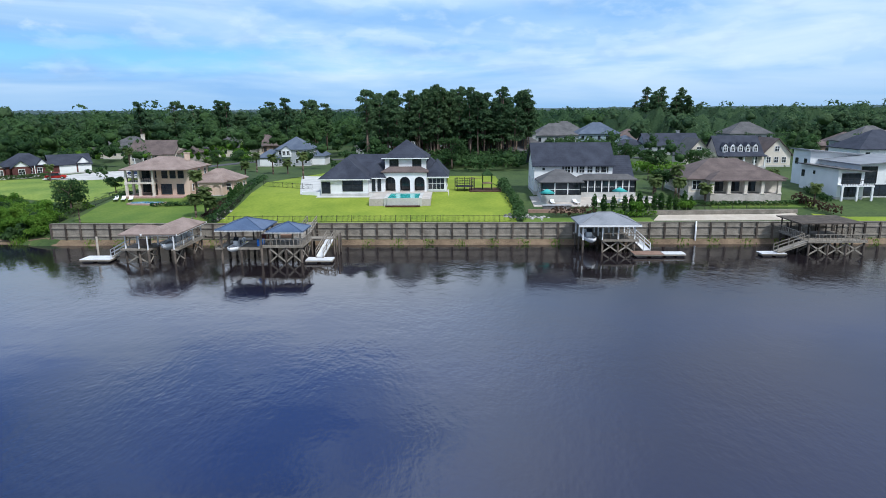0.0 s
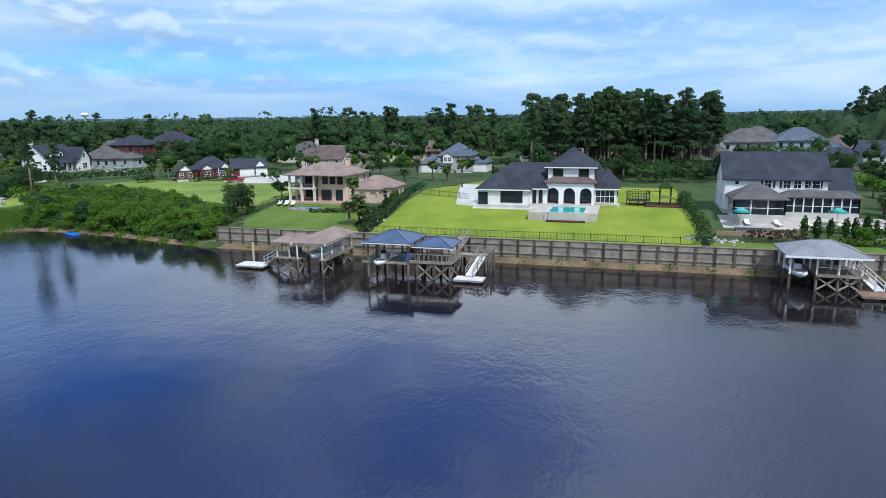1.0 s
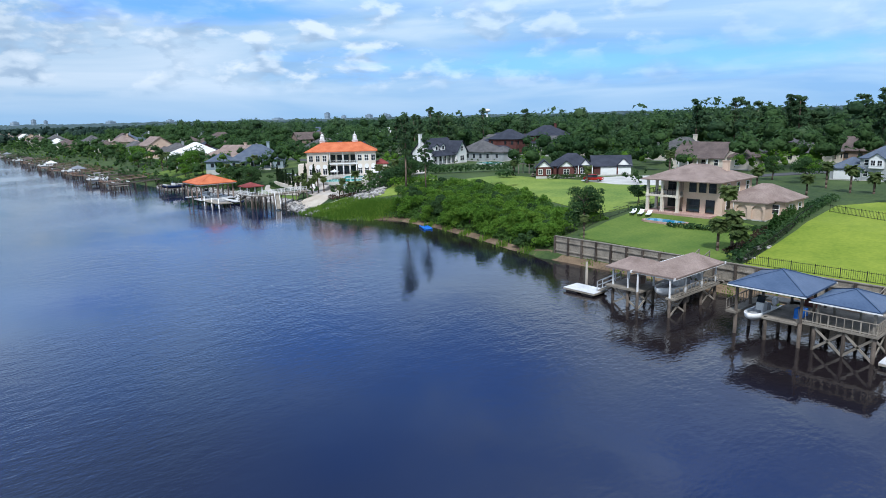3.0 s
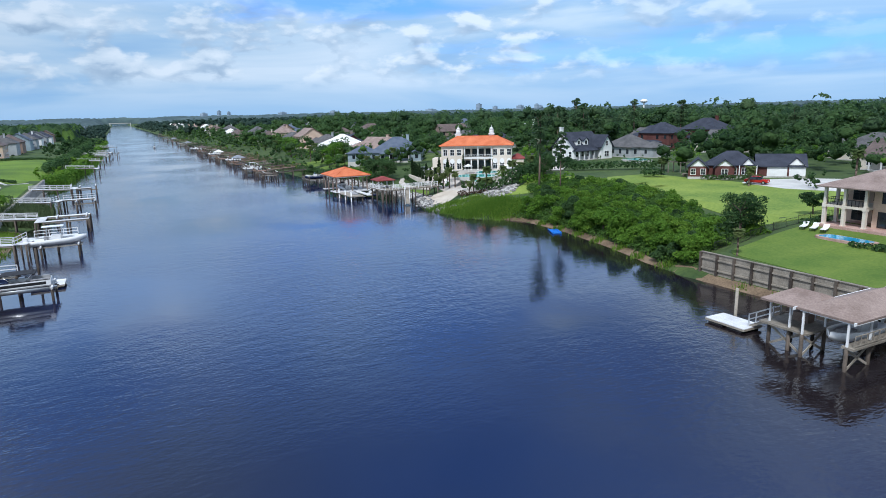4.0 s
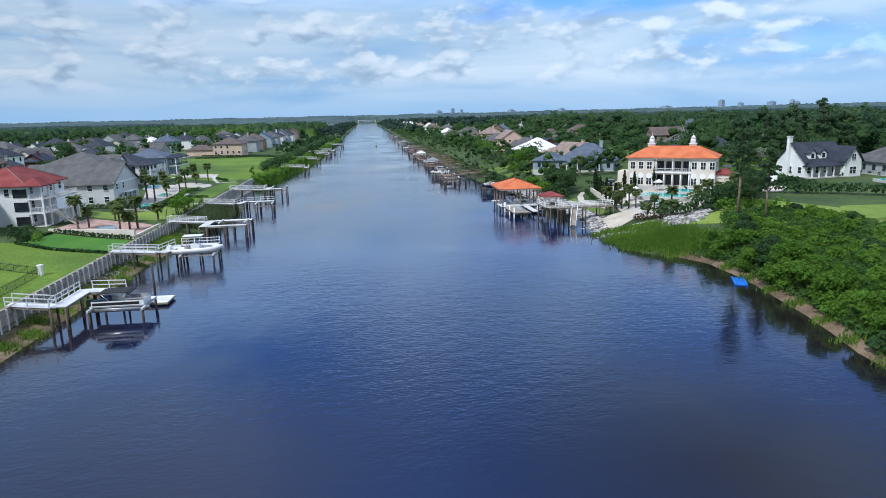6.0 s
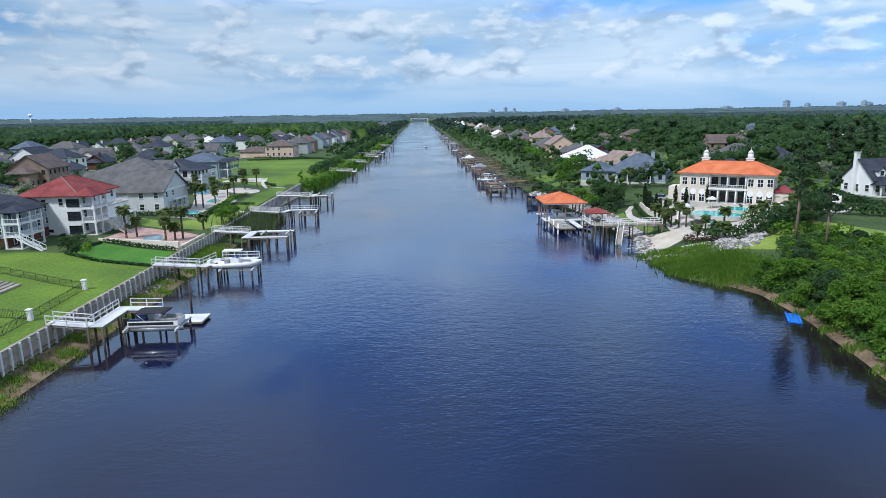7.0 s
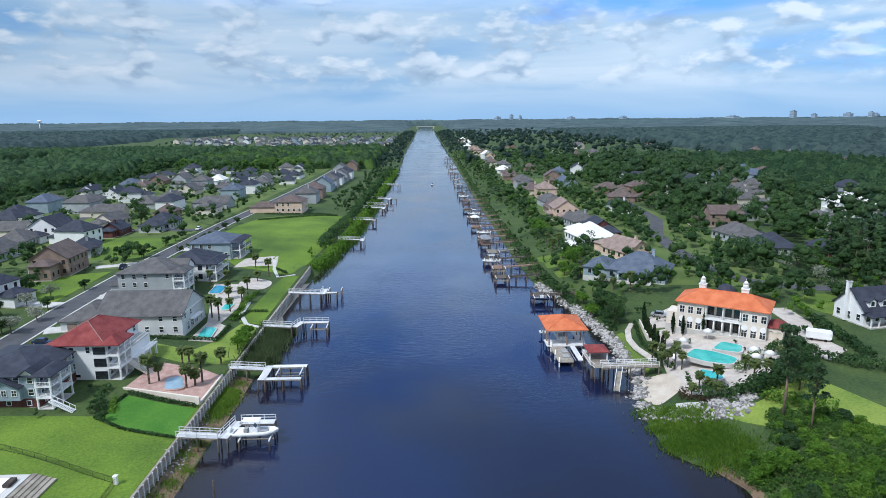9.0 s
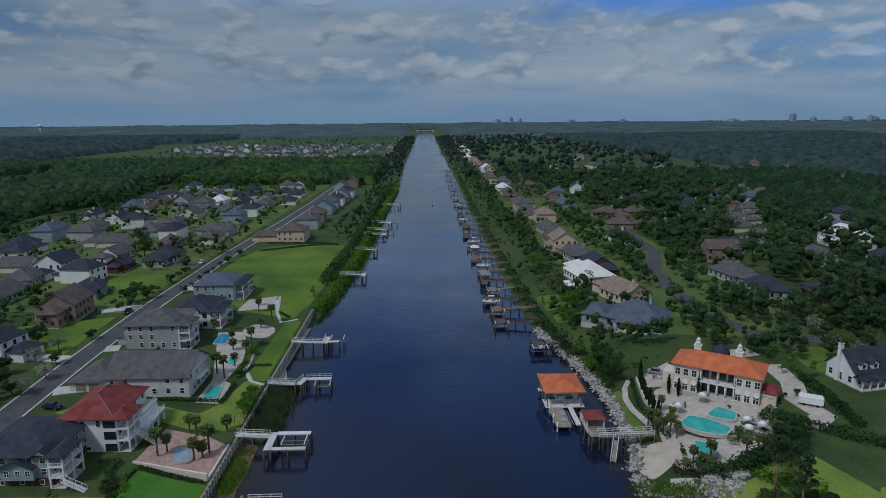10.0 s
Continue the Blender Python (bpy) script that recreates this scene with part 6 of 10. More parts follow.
pool("turquoise rectangular pool behind the long grey house", rounded([(-175.2, 0.2), (-182.6, -0.6), (-182, 2.8), (-174.8, 3.6)], 2, 0.1), ground_z(-178, 2) + 0.1, POOL)
pool("small turquoise plunge pool", rounded([(-197, -1), (-203, -1.4), (-203, 1), (-197, 1.2)], 2, 0.2), ground_z(-200, 0) + 0.1, POOL)
pool("blue rectangular pool beside the tall grey house", rounded([(-212.6, -9.4), (-221.6, -10), (-220, -6.2), (-212.2, -5.8)], 2, 0.1), ground_z(-216, -8) + 0.1, POOL_BLUE)
pool("small blue pool on the veranda terrace", rounded([(-61, 113.8), (-55.5, 113.6), (-54.5, 115.6), (-60.5, 116)], 3, 0.25), ground_z(-58, 115) + 0.06, POOL_BLUE, BRICK_PAVERS)
pool("bright turquoise pool behind the white gabled house", rounded([(-150, 170), (-158, 171), (-157, 176), (-150, 175)], 2, 0.1), 6.1, POOL)


# ---- docks ----
def add_piles(d, pts, z1, r=0.15, mat=None, z0=-2.4):
    for x, y in pts:
        part("piling", tubed((x, y, z0), (x, y, z1), r, r * 0.94, 8), mat or TIMBER_DARK, d)


def walkway(d, a, b, za, zb, w=1.5, mat=None, rails="", rail_mat=None, step=3.0, pile=True, name="walkway"):
    """A decked run from a to b with stringers, piles and, at sides l or r, a handrail."""
    a, b = Vector((*a, za)), Vector((*b, zb))
    dirn = (b - a).normalized()
    side = Vector((-dirn.y, dirn.x, 0)).normalized()
    bm = bmesh.new()
    n = max(2, int((b - a).length / 0.32))
    prev = None
    for i in range(n):
        for u, low in (((i + 0.02) / n, 0.0), ((i + 0.9) / n, 0.0), ((i + 0.9) / n, 0.03), ((i + 1.0) / n, 0.03)):
            p = a.lerp(b, u) + Vector((0, 0, 0.03 - low))
            row = [bm.verts.new(p + side * w / 2), bm.verts.new(p - side * w / 2), bm.verts.new(p - side * w / 2 - Vector((0, 0, 0.09 - low))), bm.verts.new(p + side * w / 2 - Vector((0, 0, 0.09 - low)))]
            if prev:
                for k in range(4):
                    bm.faces.new((prev[k], prev[(k + 1) % 4], row[(k + 1) % 4], row[k]))
            prev = row
    bmesh.ops.recalc_face_normals(bm, faces=bm.faces)
    part(name, bm, mat or DOCK_WHITE, d)
    for s in (-1, 1):
        bm = bmesh.new()
        off = side * s * (w / 2 - 0.12) - Vector((0, 0, 0.2))
        beam(bm, a + off, b + off, 0.1, 0.26)
        part("stringer", bm, TIMBER, d)
    k = max(1, int((b - a).length / step))
    if pile:
        for i in range(k + 1):
            p = a.lerp(b, i / k)
            for s in (-1, 1):
                q = p + side * s * (w / 2 - 0.05)
                part("piling", tubed((q.x, q.y, -2.4), (q.x, q.y, p.z - 0.05), 0.14, 0.13, 8), TIMBER_DARK, d)
    for ch in rails:
        s = 1 if ch == "l" else -1
        off = side * s * (w / 2 - 0.04)
        bm = bmesh.new()
        for z in (0.5, 1.0):
            beam(bm, a + off + Vector((0, 0, z)), b + off + Vector((0, 0, z)), 0.07, 0.1)
        m = max(1, int((b - a).length / 1.6))
        for i in range(m + 1):
            p = a.lerp(b, i / m) + off
            beam(bm, p - Vector((0, 0, 0.2)), p + Vector((0, 0, 1.05)), 0.1)
        part("handrail", bm, rail_mat or mat or DOCK_WHITE, d)


def float_dock(x0, x1, y0, y1, label, mat=None, group="floating docks"):
    f = thing("floating_dock", label, "dock", pose((x0 + x1) / 2, (y0 + y1) / 2, 0), group)
    w, l = (x1 - x0) / 2, (y1 - y0) / 2
    bm = bmesh.new()
    n = max(3, int(2 * w / 0.3))
    for i in range(n):
        box(bm, -w + 2 * w * i / n + 0.01, -w + 2 * w * (i + 1) / n - 0.01, -l, l, 0.42, 0.48)
    part("decking", bm, mat or DOCK_WHITE, f)
    part("frame", boxed(-w, w, -l, l, 0.22, 0.415), TIMBER, f)
    for sx in (-1, 1):
        part("pontoon", boxed(sx * w * 0.5 - w * 0.35, sx * w * 0.5 + w * 0.35, -l * 0.92, l * 0.92, -0.25, 0.22), BLACK_CLOTH, f)
    return f


def cross_brace(d, a, b, z0, z1, mat=None):
    for p, q in (((*a, z0), (*b, z1)), ((*a, z1), (*b, z0))):
        bm = bmesh.new()
        beam(bm, p, q, 0.07, 0.2)
        part("brace", bm, mat or TIMBER, d)


def hull_mesh(length, beam_w, depth, mat, bow=0.42):
    """A vee hull: lofted ribs from transom to stem, bow towards +x."""
    bm = bmesh.new()
    ribs = []
    for i in range(11):
        u = i / 10
        k = 1 if u < 1 - bow else math.sqrt(max(0.0, 1 - ((u - 1 + bow) / bow) ** 2))
        w = beam_w / 2 * max(k, 0.03)
        sheer = depth * (1 + 0.35 * u * u)
        keel = depth * 0.75 * max(0, (u - 0.65) / 0.35) ** 2
        x = length * (u - 0.5)
        pts = [(x, -w, sheer), (x, -w * 0.92, keel + (sheer - keel) * 0.42), (x, 0, keel), (x, w * 0.92, keel + (sheer - keel) * 0.42), (x, w, sheer), (x, w * 0.8, sheer), (x, w * 0.74, sheer - depth * 0.3), (x, -w * 0.74, sheer - depth * 0.3), (x, -w * 0.8, sheer)]
        ribs.append([bm.verts.new(p) for p in pts])
    for r, q in zip(ribs, ribs[1:]):
        for i in range(9):
            j = (i + 1) % 9
            bm.faces.new((r[i], r[j], q[j], q[i])).smooth = i < 4
    bm.faces.new(ribs[0]), bm.faces.new(ribs[-1][::-1])
    bmesh.ops.recalc_face_normals(bm, faces=bm.faces)
    return bm


def motor_boat(label, x, y, z, turn, length=7.5, hull=None, top=None, engines=2):
    b = thing("boat", label, "boat", pose(x, y, z, 0, 0, turn))
    w, d = length * 0.31, length * 0.13
    part("hull", hull_mesh(length, w, d, HULL), hull or HULL, b)
    bm = boxed(-length * 0.12, length * 0.06, -w * 0.2, w * 0.2, d * 0.7, d + 0.75)
    bmesh.ops.bevel(bm, geom=bm.edges[:], offset=0.08, segments=2, affect="EDGES")
    part("console", bm, HULL, b)
    bm = bmesh.new()
    beam(bm, (length * 0.03, 0, d + 0.75), (-length * 0.02, 0, d + 1.25), w * 0.42, 0.04)
    part("windscreen", bm, GLASS, b)
    part("seat", boxed(-length * 0.24, -length * 0.16, -w * 0.22, w * 0.22, d * 0.7, d + 0.5), SEAT_VINYL, b)
    part("bow_cushion", boxed(length * 0.12, length * 0.28, -w * 0.2, w * 0.2, d * 0.7, d + 0.15), SEAT_VINYL, b)
    if top:
        for sx in (-0.2, 0.08):
            for sy in (-0.24, 0.24):
                part("top_post", tubed((length * sx, w * sy, d * 0.7), (length * sx * 0.9, w * sy, d + 2.0), 0.035, 0.035, 6), ALUMINIUM, b)
        bm = boxed(-length * 0.26, length * 0.12, -w * 0.36, w * 0.36, d + 2.0, d + 2.1)
        bmesh.ops.bevel(bm, geom=bm.edges[:], offset=0.04, segments=2, affect="EDGES")
        part("hard_top", bm, top, b)
    for i in range(engines):
        oy = (i - (engines - 1) / 2) * 0.7
        bm = boxed(-length * 0.5 - 0.75, -length * 0.5 - 0.12, oy - 0.24, oy + 0.24, d * 0.8, d + 0.55)
        bmesh.ops.bevel(bm, geom=bm.edges[:], offset=0.09, segments=2, affect="EDGES")
        box(bm, -length * 0.5 - 0.5, -length * 0.5 - 0.25, oy - 0.08, oy + 0.08, -0.4, d * 0.8)
        part("outboard", bm, DARK_TRIM if hull else TRIM, b)
    return b


def pontoon_boat(x, y, z, turn):
    b = thing("boat", "grey and white pontoon boat with a black canopy on a lift", "boat", pose(x, y, z, 0, 0, turn))
    for s in (-0.9, 0.9):
        bm = bmesh.new()
        tube(bm, (-3.2, s, 0.3), (2.6, s, 0.3), 0.33, 0.33, 12)
        tube(bm, (2.6, s, 0.3), (3.4, s, 0.42), 0.33, 0.06, 12)
        part("pontoon", bm, ALUMINIUM, b)
    part("deck", boxed(-3.3, 3.1, -1.25, 1.25, 0.62, 0.72), SEAT_VINYL, b)
    for y0 in (-1.25, 1.21):
        part("side_panel", boxed(-3.0, 2.9, y0, y0 + 0.04, 0.74, 1.35), HULL, b)
    part("front_panel", boxed(2.86, 2.9, -1.2, 1.2, 0.74, 1.35), HULL, b)
    for x0, x1, y0, y1 in ((-2.9, -1.6, -1.15, -0.4), (-2.9, -1.6, 0.4, 1.15), (0.8, 2.7, -1.15, -0.5), (0.8, 2.7, 0.5, 1.15)):
        bm = boxed(x0, x1, y0, y1, 0.74, 1.15)
        box(bm, x0, x1, y0 if y0 < 0 else y1 - 0.2, y0 + 0.2 if y0 < 0 else y1, 1.15, 1.55)
        part("bench", bm, DARK_HULL if x0 < 0 else SEAT_VINYL, b)
    part("helm", boxed(-0.5, 0.1, 0.3, 1.1, 0.74, 1.6), HULL, b)
    bm = boxed(-1.9, 1.1, -1.25, 1.25, 2.28, 2.36)
    box(bm, -2.2, -1.9, -1.25, 1.25, 2.14, 2.3)
    box(bm, 1.1, 1.4, -1.25, 1.25, 2.14, 2.3)
    part("canopy", bm, BLACK_CLOTH, b, "black canvas canopy")
    for s in (-1.24, 1.2):
        part("rail", tubed((-3.0, s + 0.02, 1.42), (2.9, s + 0.02, 1.42), 0.03, 0.03, 6), DARK_TRIM, b, "black top rail")
    for y0 in (-1.262, 1.252):
        part("stripe", boxed(-2.9, 2.4, y0, y0 + 0.01, 0.86, 1.2), DARK_TRIM, b, "black side stripe")
    for xs, zt in ((-1.9, 2.25), (1.1, 2.25)):
        for s in (-1.2, 1.2):
            part("canopy_pole", tubed((-0.4, s, 0.8), (xs, s, zt), 0.03, 0.03, 6), ALUMINIUM, b)
    part("outboard", boxed(-3.95, -3.35, -0.25, 0.25, 0.4, 1.4), DARK_TRIM, b)
    return b


def lift(d, x0, x1, y0, y1, z, top=None, mat=None, rail=True):
    """A boat lift: four piles, two beams and bunks."""
    add_piles(d, [(x0, y0), (x1, y0), (x0, y1), (x1, y1)], top or z + 1.6, 0.16, mat)
    for y in (y0, y1):
        part("lift_beam", boxed(x0 - 0.3, x1 + 0.3, y - 0.1, y + 0.1, (top or z + 1.6), (top or z + 1.6) + 0.25), DOCK_WHITE, d)
    for x in (x0 + (x1 - x0) * 0.3, x0 + (x1 - x0) * 0.7):
        part("bunk", boxed(x - 0.1, x + 0.1, y0 - 0.5, y1 + 0.5, z - 0.15, z), TIMBER, d)


# north bank, from the floating dock on
def tile_boathouse():
    d = thing("boathouse", "timber boathouse with two tan tile roofs over a covered boat lift", "boathouse", pose(0, 0, 0))
    pts = [(-47.4, 86.6), (-45.4, 86.4), (-47.4, 89.8), (-43.9, 85.9), (-43.9, 89), (-43.9, 92.4), (-43.9, 95.4), (-40.2, 85.9), (-40.2, 89), (-40.2, 92.4), (-40.2, 95.4), (-45.4, 89.8)]
    for x, y in pts:
        part("piling", tubed((x, y, -2.4), (x, y, 2.0), 0.17, 0.16, 8), TIMBER_DARK, d)
        part("post", boxed(x - 0.075, x + 0.075, y - 0.075, y + 0.075, 2.0, 4.25), TRIM, d)
    for b in ((-48.0, -43.6, 86.0, 90.4), (-44.6, -43.6, 90.4, 99.9), (-40.6, -39.6, 85.8, 96.0), (-43.6, -39.6, 95.4, 96.4)):
        slab(d, "deck", b, 1.9, 2.08, TIMBER)
    for a, b in (((-47.4, 86.6), (-44.2, 86.4)), ((-40.2, 85.9), (-40.2, 89)), ((-40.2, 92.4), (-40.2, 95.4)), ((-43.9, 85.9), (-43.9, 89))):
        cross_brace(d, a, b, 0.0, 1.8)
    part("roof", hip_roof(-44.0, -40.0, 86.2, 95.4, 4.3, 1.1, 0.5, 5.6), ROOF_TAN, d)
    part("roof", hip_roof(-47.4, -43.0, 86.3, 90.2, 4.25, 0.95, 0.5, 2.2), ROOF_TAN, d)
    for x in (-44.55, -39.55):
        part("fascia", boxed(x - 0.04, x + 0.04, 85.4, 96.3, 4.05, 4.3), TRIM, d)
    part("beam", boxed(-44.2, -39.9, 85.8, 86.0, 4.0, 4.3), TRIM, d)
    railing(d, (-39.7, 86.0), (-39.7, 95.9), 2.08, 1.0, TIMBER, 0.8)
    railing(d, (-48.0, 90.2), (-48.0, 88.8), 2.08, 1.0, TIMBER, 0.8)
    for y in (87.5, 94.2):
        part("lift_beam", boxed(-43.8, -40.4, y - 0.1, y + 0.1, 3.85, 4.05), ALUMINIUM, d)
    walkway(d, (-44.1, 96.4), (-44.1, 100.3), 2.05, 3.3, 1.4, TIMBER, "lr")
    walkway(d, (-50.4, 88.4), (-48.0, 88.4), 0.62, 1.95, 1.1, DOCK_WHITE, "lr", ALUMINIUM, pile=False, name="gangway")
    part("dock_locker", boxed(-46.6, -45.2, 88.6, 89.5, 2.08, 2.9), BROWN_WALL, d)
    return d


tile_boathouse()
float_dock(-54.3, -49.9, 86.6, 89.2, "small pale floating dock beside the tiled boathouse")
pl = thing("mooring_pile", "tall weathered mooring pile", "pile", pose(-53.2, 89.6, 0))
part("pole", tubed((0, 0, -2.4), (0, 0, 3.2), 0.17, 0.15, 8), TIMBER, pl)
motor_boat("white cabin motor boat hanging in the tiled boathouse", -42.0, 90.4, 1.35, -90, 7.8, engines=2)


def blue_boathouse():
    d = thing("boathouse", "timber pier with two blue metal pyramid roofs and a raised deck", "boathouse", pose(0, 0, 0))
    left = [(x, y) for x in (-33.6, -30.9, -28.0) for y in (86.2, 89.2, 92.0)]
    right = [(x, y) for x in (-27.0, -24.7, -22.5) for y in (86.6, 90.0, 93.3)]
    for x, y in left + right:
        part("piling", tubed((x, y, -2.4), (x, y, 2.2), 0.18, 0.17, 8), TIMBER_DARK, d)
    for x, y in left:
        if x != -30.9 or y > 90:
            part("post", boxed(x - 0.1, x + 0.1, y - 0.1, y + 0.1, 2.2, 4.85), TIMBER_DARK, d)
    for x, y in [(-26.8, 86.6), (-22.6, 86.6), (-26.8, 90.6), (-22.6, 90.6), (-24.7, 90.6)]:
        part("post", boxed(x - 0.09, x + 0.09, y - 0.09, y + 0.09, 2.4, 4.5), TIMBER, d)
    for b, z in (((-34.4, -33.4, 85.8, 93.0), 2.2), ((-31.2, -28.2, 86.0, 93.0), 2.2), ((-28.4, -22.2, 86.3, 93.6), 2.4), ((-34.4, -28.2, 92.0, 93.6), 2.2)):
        slab(d, "deck", b, z - 0.2, z, TIMBER)
    part("roof", hip_roof(-33.6, -28.0, 86.0, 92.0, 4.9, 1.25, 0.55, 0.2), ROOF_BLUE, d)
    part("roof", hip_roof(-26.8, -22.6, 86.6, 90.8, 4.5, 1.0, 0.5, 0.2), ROOF_BLUE, d)
    ridge_caps(d, ROOF_BLUE, -33.6, -28.0, 86.0, 92.0, 4.9, 1.25, 0.55, 0.2)
    ridge_caps(d, ROOF_BLUE, -26.8, -22.6, 86.6, 90.8, 4.5, 1.0, 0.5, 0.2)
    for box_ in ((-34.2, -27.4, 85.4, 92.6, 4.62), (-27.4, -22.0, 86.0, 91.4, 4.22)):
        for q in ((box_[0], box_[1], box_[2] - 0.06, box_[2]), (box_[0], box_[1], box_[3], box_[3] + 0.06)):
            part("fascia", boxed(*q, box_[4] + 0.1, box_[4] + 0.2), TRIM, d)
    for a, b in (((-28.3, 86.4), (-22.3, 86.4)), ((-22.3, 86.4), (-22.3, 92.0)), ((-28.3, 93.5), (-24.6, 93.5)), ((-34.4, 85.9), (-34.4, 93.0))):
        railing(d, a, b, 2.4 if a[0] > -30 else 2.2, 1.05, TIMBER, 0.55)
    for a, b in (((-27.0, 86.5), (-24.7, 86.5)), ((-24.7, 86.5), (-22.5, 86.5)), ((-22.5, 86.6), (-22.5, 90.0)), ((-22.5, 90.0), (-22.5, 93.3)), ((-27.0, 90.0), (-24.7, 90.0))):
        cross_brace(d, a, b, 0.1, 2.1)
    walkway(d, (-24.0, 93.6), (-24.0, 100.4), 2.45, 3.4, 1.6, TIMBER, "lr")
    walkway(d, (-22.2, 92.6), (-18.9, 92.6), 2.4, 2.4, 1.6, TIMBER, "l")
    add_piles(d, [(-18.2, 91.8), (-18.2, 93.4)], 3.0)
    walkway(d, (-19.5, 92.2), (-20.2, 87.6), 2.42, 0.6, 1.15, DOCK_WHITE, "lr", TIMBER, pile=False, name="gangway")
    part("bench", boxed(-27.0, -25.2, 92.4, 93.0, 2.4, 2.9), TIMBER_BROWN, d)
    part("storage_box", boxed(-29.8, -28.6, 92.0, 92.8, 2.2, 3.0), BRICK, d)
    part("tarpaulin", boxed(-29.0, -28.2, 87.4, 88.4, 2.2, 3.1), BLUE_CLOTH, d, "blue tarpaulin bundle")
    for y in (87.2, 91.2):
        part("lift_beam", boxed(-33.5, -31.0, y - 0.1, y + 0.1, 4.3, 4.5), ALUMINIUM, d)
    return d


blue_boathouse()
float_dock(-21.9, -18.1, 85.9, 88.0, "pale floating dock below a white gangway")
motor_boat("small white motor boat with a dark cover under the blue roof", -32.2, 88.2, 1.4, -90, 5.6, engines=1)


def grey_boathouse():
    d = thing("boathouse", "timber boathouse with a pale metal hipped roof beside the tall wall", "boathouse", pose(0, 0, 0))
    for x in (18.0, 20.9, 23.2, 25.6):
        for y in (92.6, 95.6, 98.4):
            part("piling", tubed((x, y, -2.4), (x, y, 1.9), 0.17, 0.16, 8), TIMBER_DARK, d)
            part("post", boxed(x - 0.1, x + 0.1, y - 0.1, y + 0.1, 1.9, 4.3), TRIM, d)
    part("roof", hip_roof(17.9, 25.7, 92.5, 98.6, 4.3, 1.35, 0.6, 2.2), ROOF_TIN, d)
    ridge_caps(d, ROOF_TIN, 17.9, 25.7, 92.5, 98.6, 4.3, 1.35, 0.6, 2.2)
    part("fascia", boxed(17.2, 26.4, 91.82, 91.88, 4.0, 4.26), TRIM, d)
    slab(d, "deck", (20.8, 26.2, 92.2, 98.8), 1.75, 1.95, TIMBER)
    slab(d, "deck", (17.6, 20.8, 97.6, 98.8), 1.75, 1.95, TIMBER)
    for a, b in (((20.9, 92.55), (23.2, 92.55)), ((23.2, 92.55), (25.6, 92.55)), ((25.6, 92.6), (25.6, 95.6)), ((25.6, 95.6), (25.6, 98.4))):
        cross_brace(d, a, b, 0.1, 1.7)
    railing(d, (20.9, 92.3), (26.1, 92.3), 1.95, 1.0, TIMBER, 0.9)
    railing(d, (26.1, 92.3), (26.1, 96.0), 1.95, 1.0, TIMBER, 0.9)
    walkway(d, (23.0, 98.8), (23.0, 100.4), 1.95, 3.3, 1.5, TIMBER, "lr")
    walkway(d, (26.2, 97.4), (27.2, 91.6), 1.9, 0.6, 1.1, DOCK_WHITE, "lr", pile=False, name="gangway")
    return d


grey_boathouse()
motor_boat("white motor boat on the lift of the grey boathouse", 19.4, 95.0, 1.2, -90, 5.8, engines=1)
float_dock(24.8, 29.0, 89.2, 91.6, "pinkish brown floating dock beside the boathouse", TIMBER_BROWN)
float_dock(29.1, 32.2, 89.4, 91.2, "pale floating dock moored beside a brown one", DOCK_WHITE)


pl = thing("mooring_pile", "tall white pile against the timber wall", "pile", pose(37.1, 99.4, 0))
part("pole", tubed((0, 0, -1.0), (0, 0, 3.5), 0.14, 0.13, 8), TRIM, pl)


def trestle_pier():
    d = thing("pier", "weathered timber pier with a flat dark roof and a long gangway", "dock", pose(0, 0, 0))
    slab(d, "deck", (49.6, 58.0, 90.0, 98.6), 1.9, 2.1, TIMBER)
    slab(d, "roof", (49.2, 58.4, 91.6, 98.9), 4.35, 4.5, TIMBER_DARK, "flat dark weathered roof")
    for x in (49.9, 52.6, 55.2, 57.7):
        for y in (90.3, 93.0, 95.7, 98.4):
            part("piling", tubed((x, y, -2.4), (x, y, 2.0), 0.17, 0.16, 8), TIMBER_DARK, d)
            if y > 91:
                part("post", boxed(x - 0.08, x + 0.08, y - 0.08, y + 0.08, 2.0, 4.4), TIMBER_DARK, d)
    for a, b in (((49.9, 90.3), (52.6, 90.3)), ((52.6, 90.3), (55.2, 90.3)), ((55.2, 90.3), (57.7, 90.3)), ((49.9, 93), (52.6, 93)), ((55.2, 93), (57.7, 93))):
        cross_brace(d, a, b, 0.1, 1.8)
    for a, b in (((50.6, 90.1), (58, 90.1)), ((58, 90.1), (58, 98.6)), ((49.6, 91.6), (49.6, 98.6))):
        railing(d, a, b, 2.1, 1.05, TIMBER, 0.5)
    walkway(d, (45.4, 90.6), (49.7, 90.8), 0.6, 2.05, 1.2, TIMBER, "lr", pile=False, name="gangway")
    walkway(d, (54.0, 98.6), (54.0, 100.3), 2.1, 3.3, 1.4, TIMBER, "lr")
    return d


trestle_pier()
float_dock(43.0, 46.6, 89.6, 91.4, "small pale floating dock at the foot of a gangway")


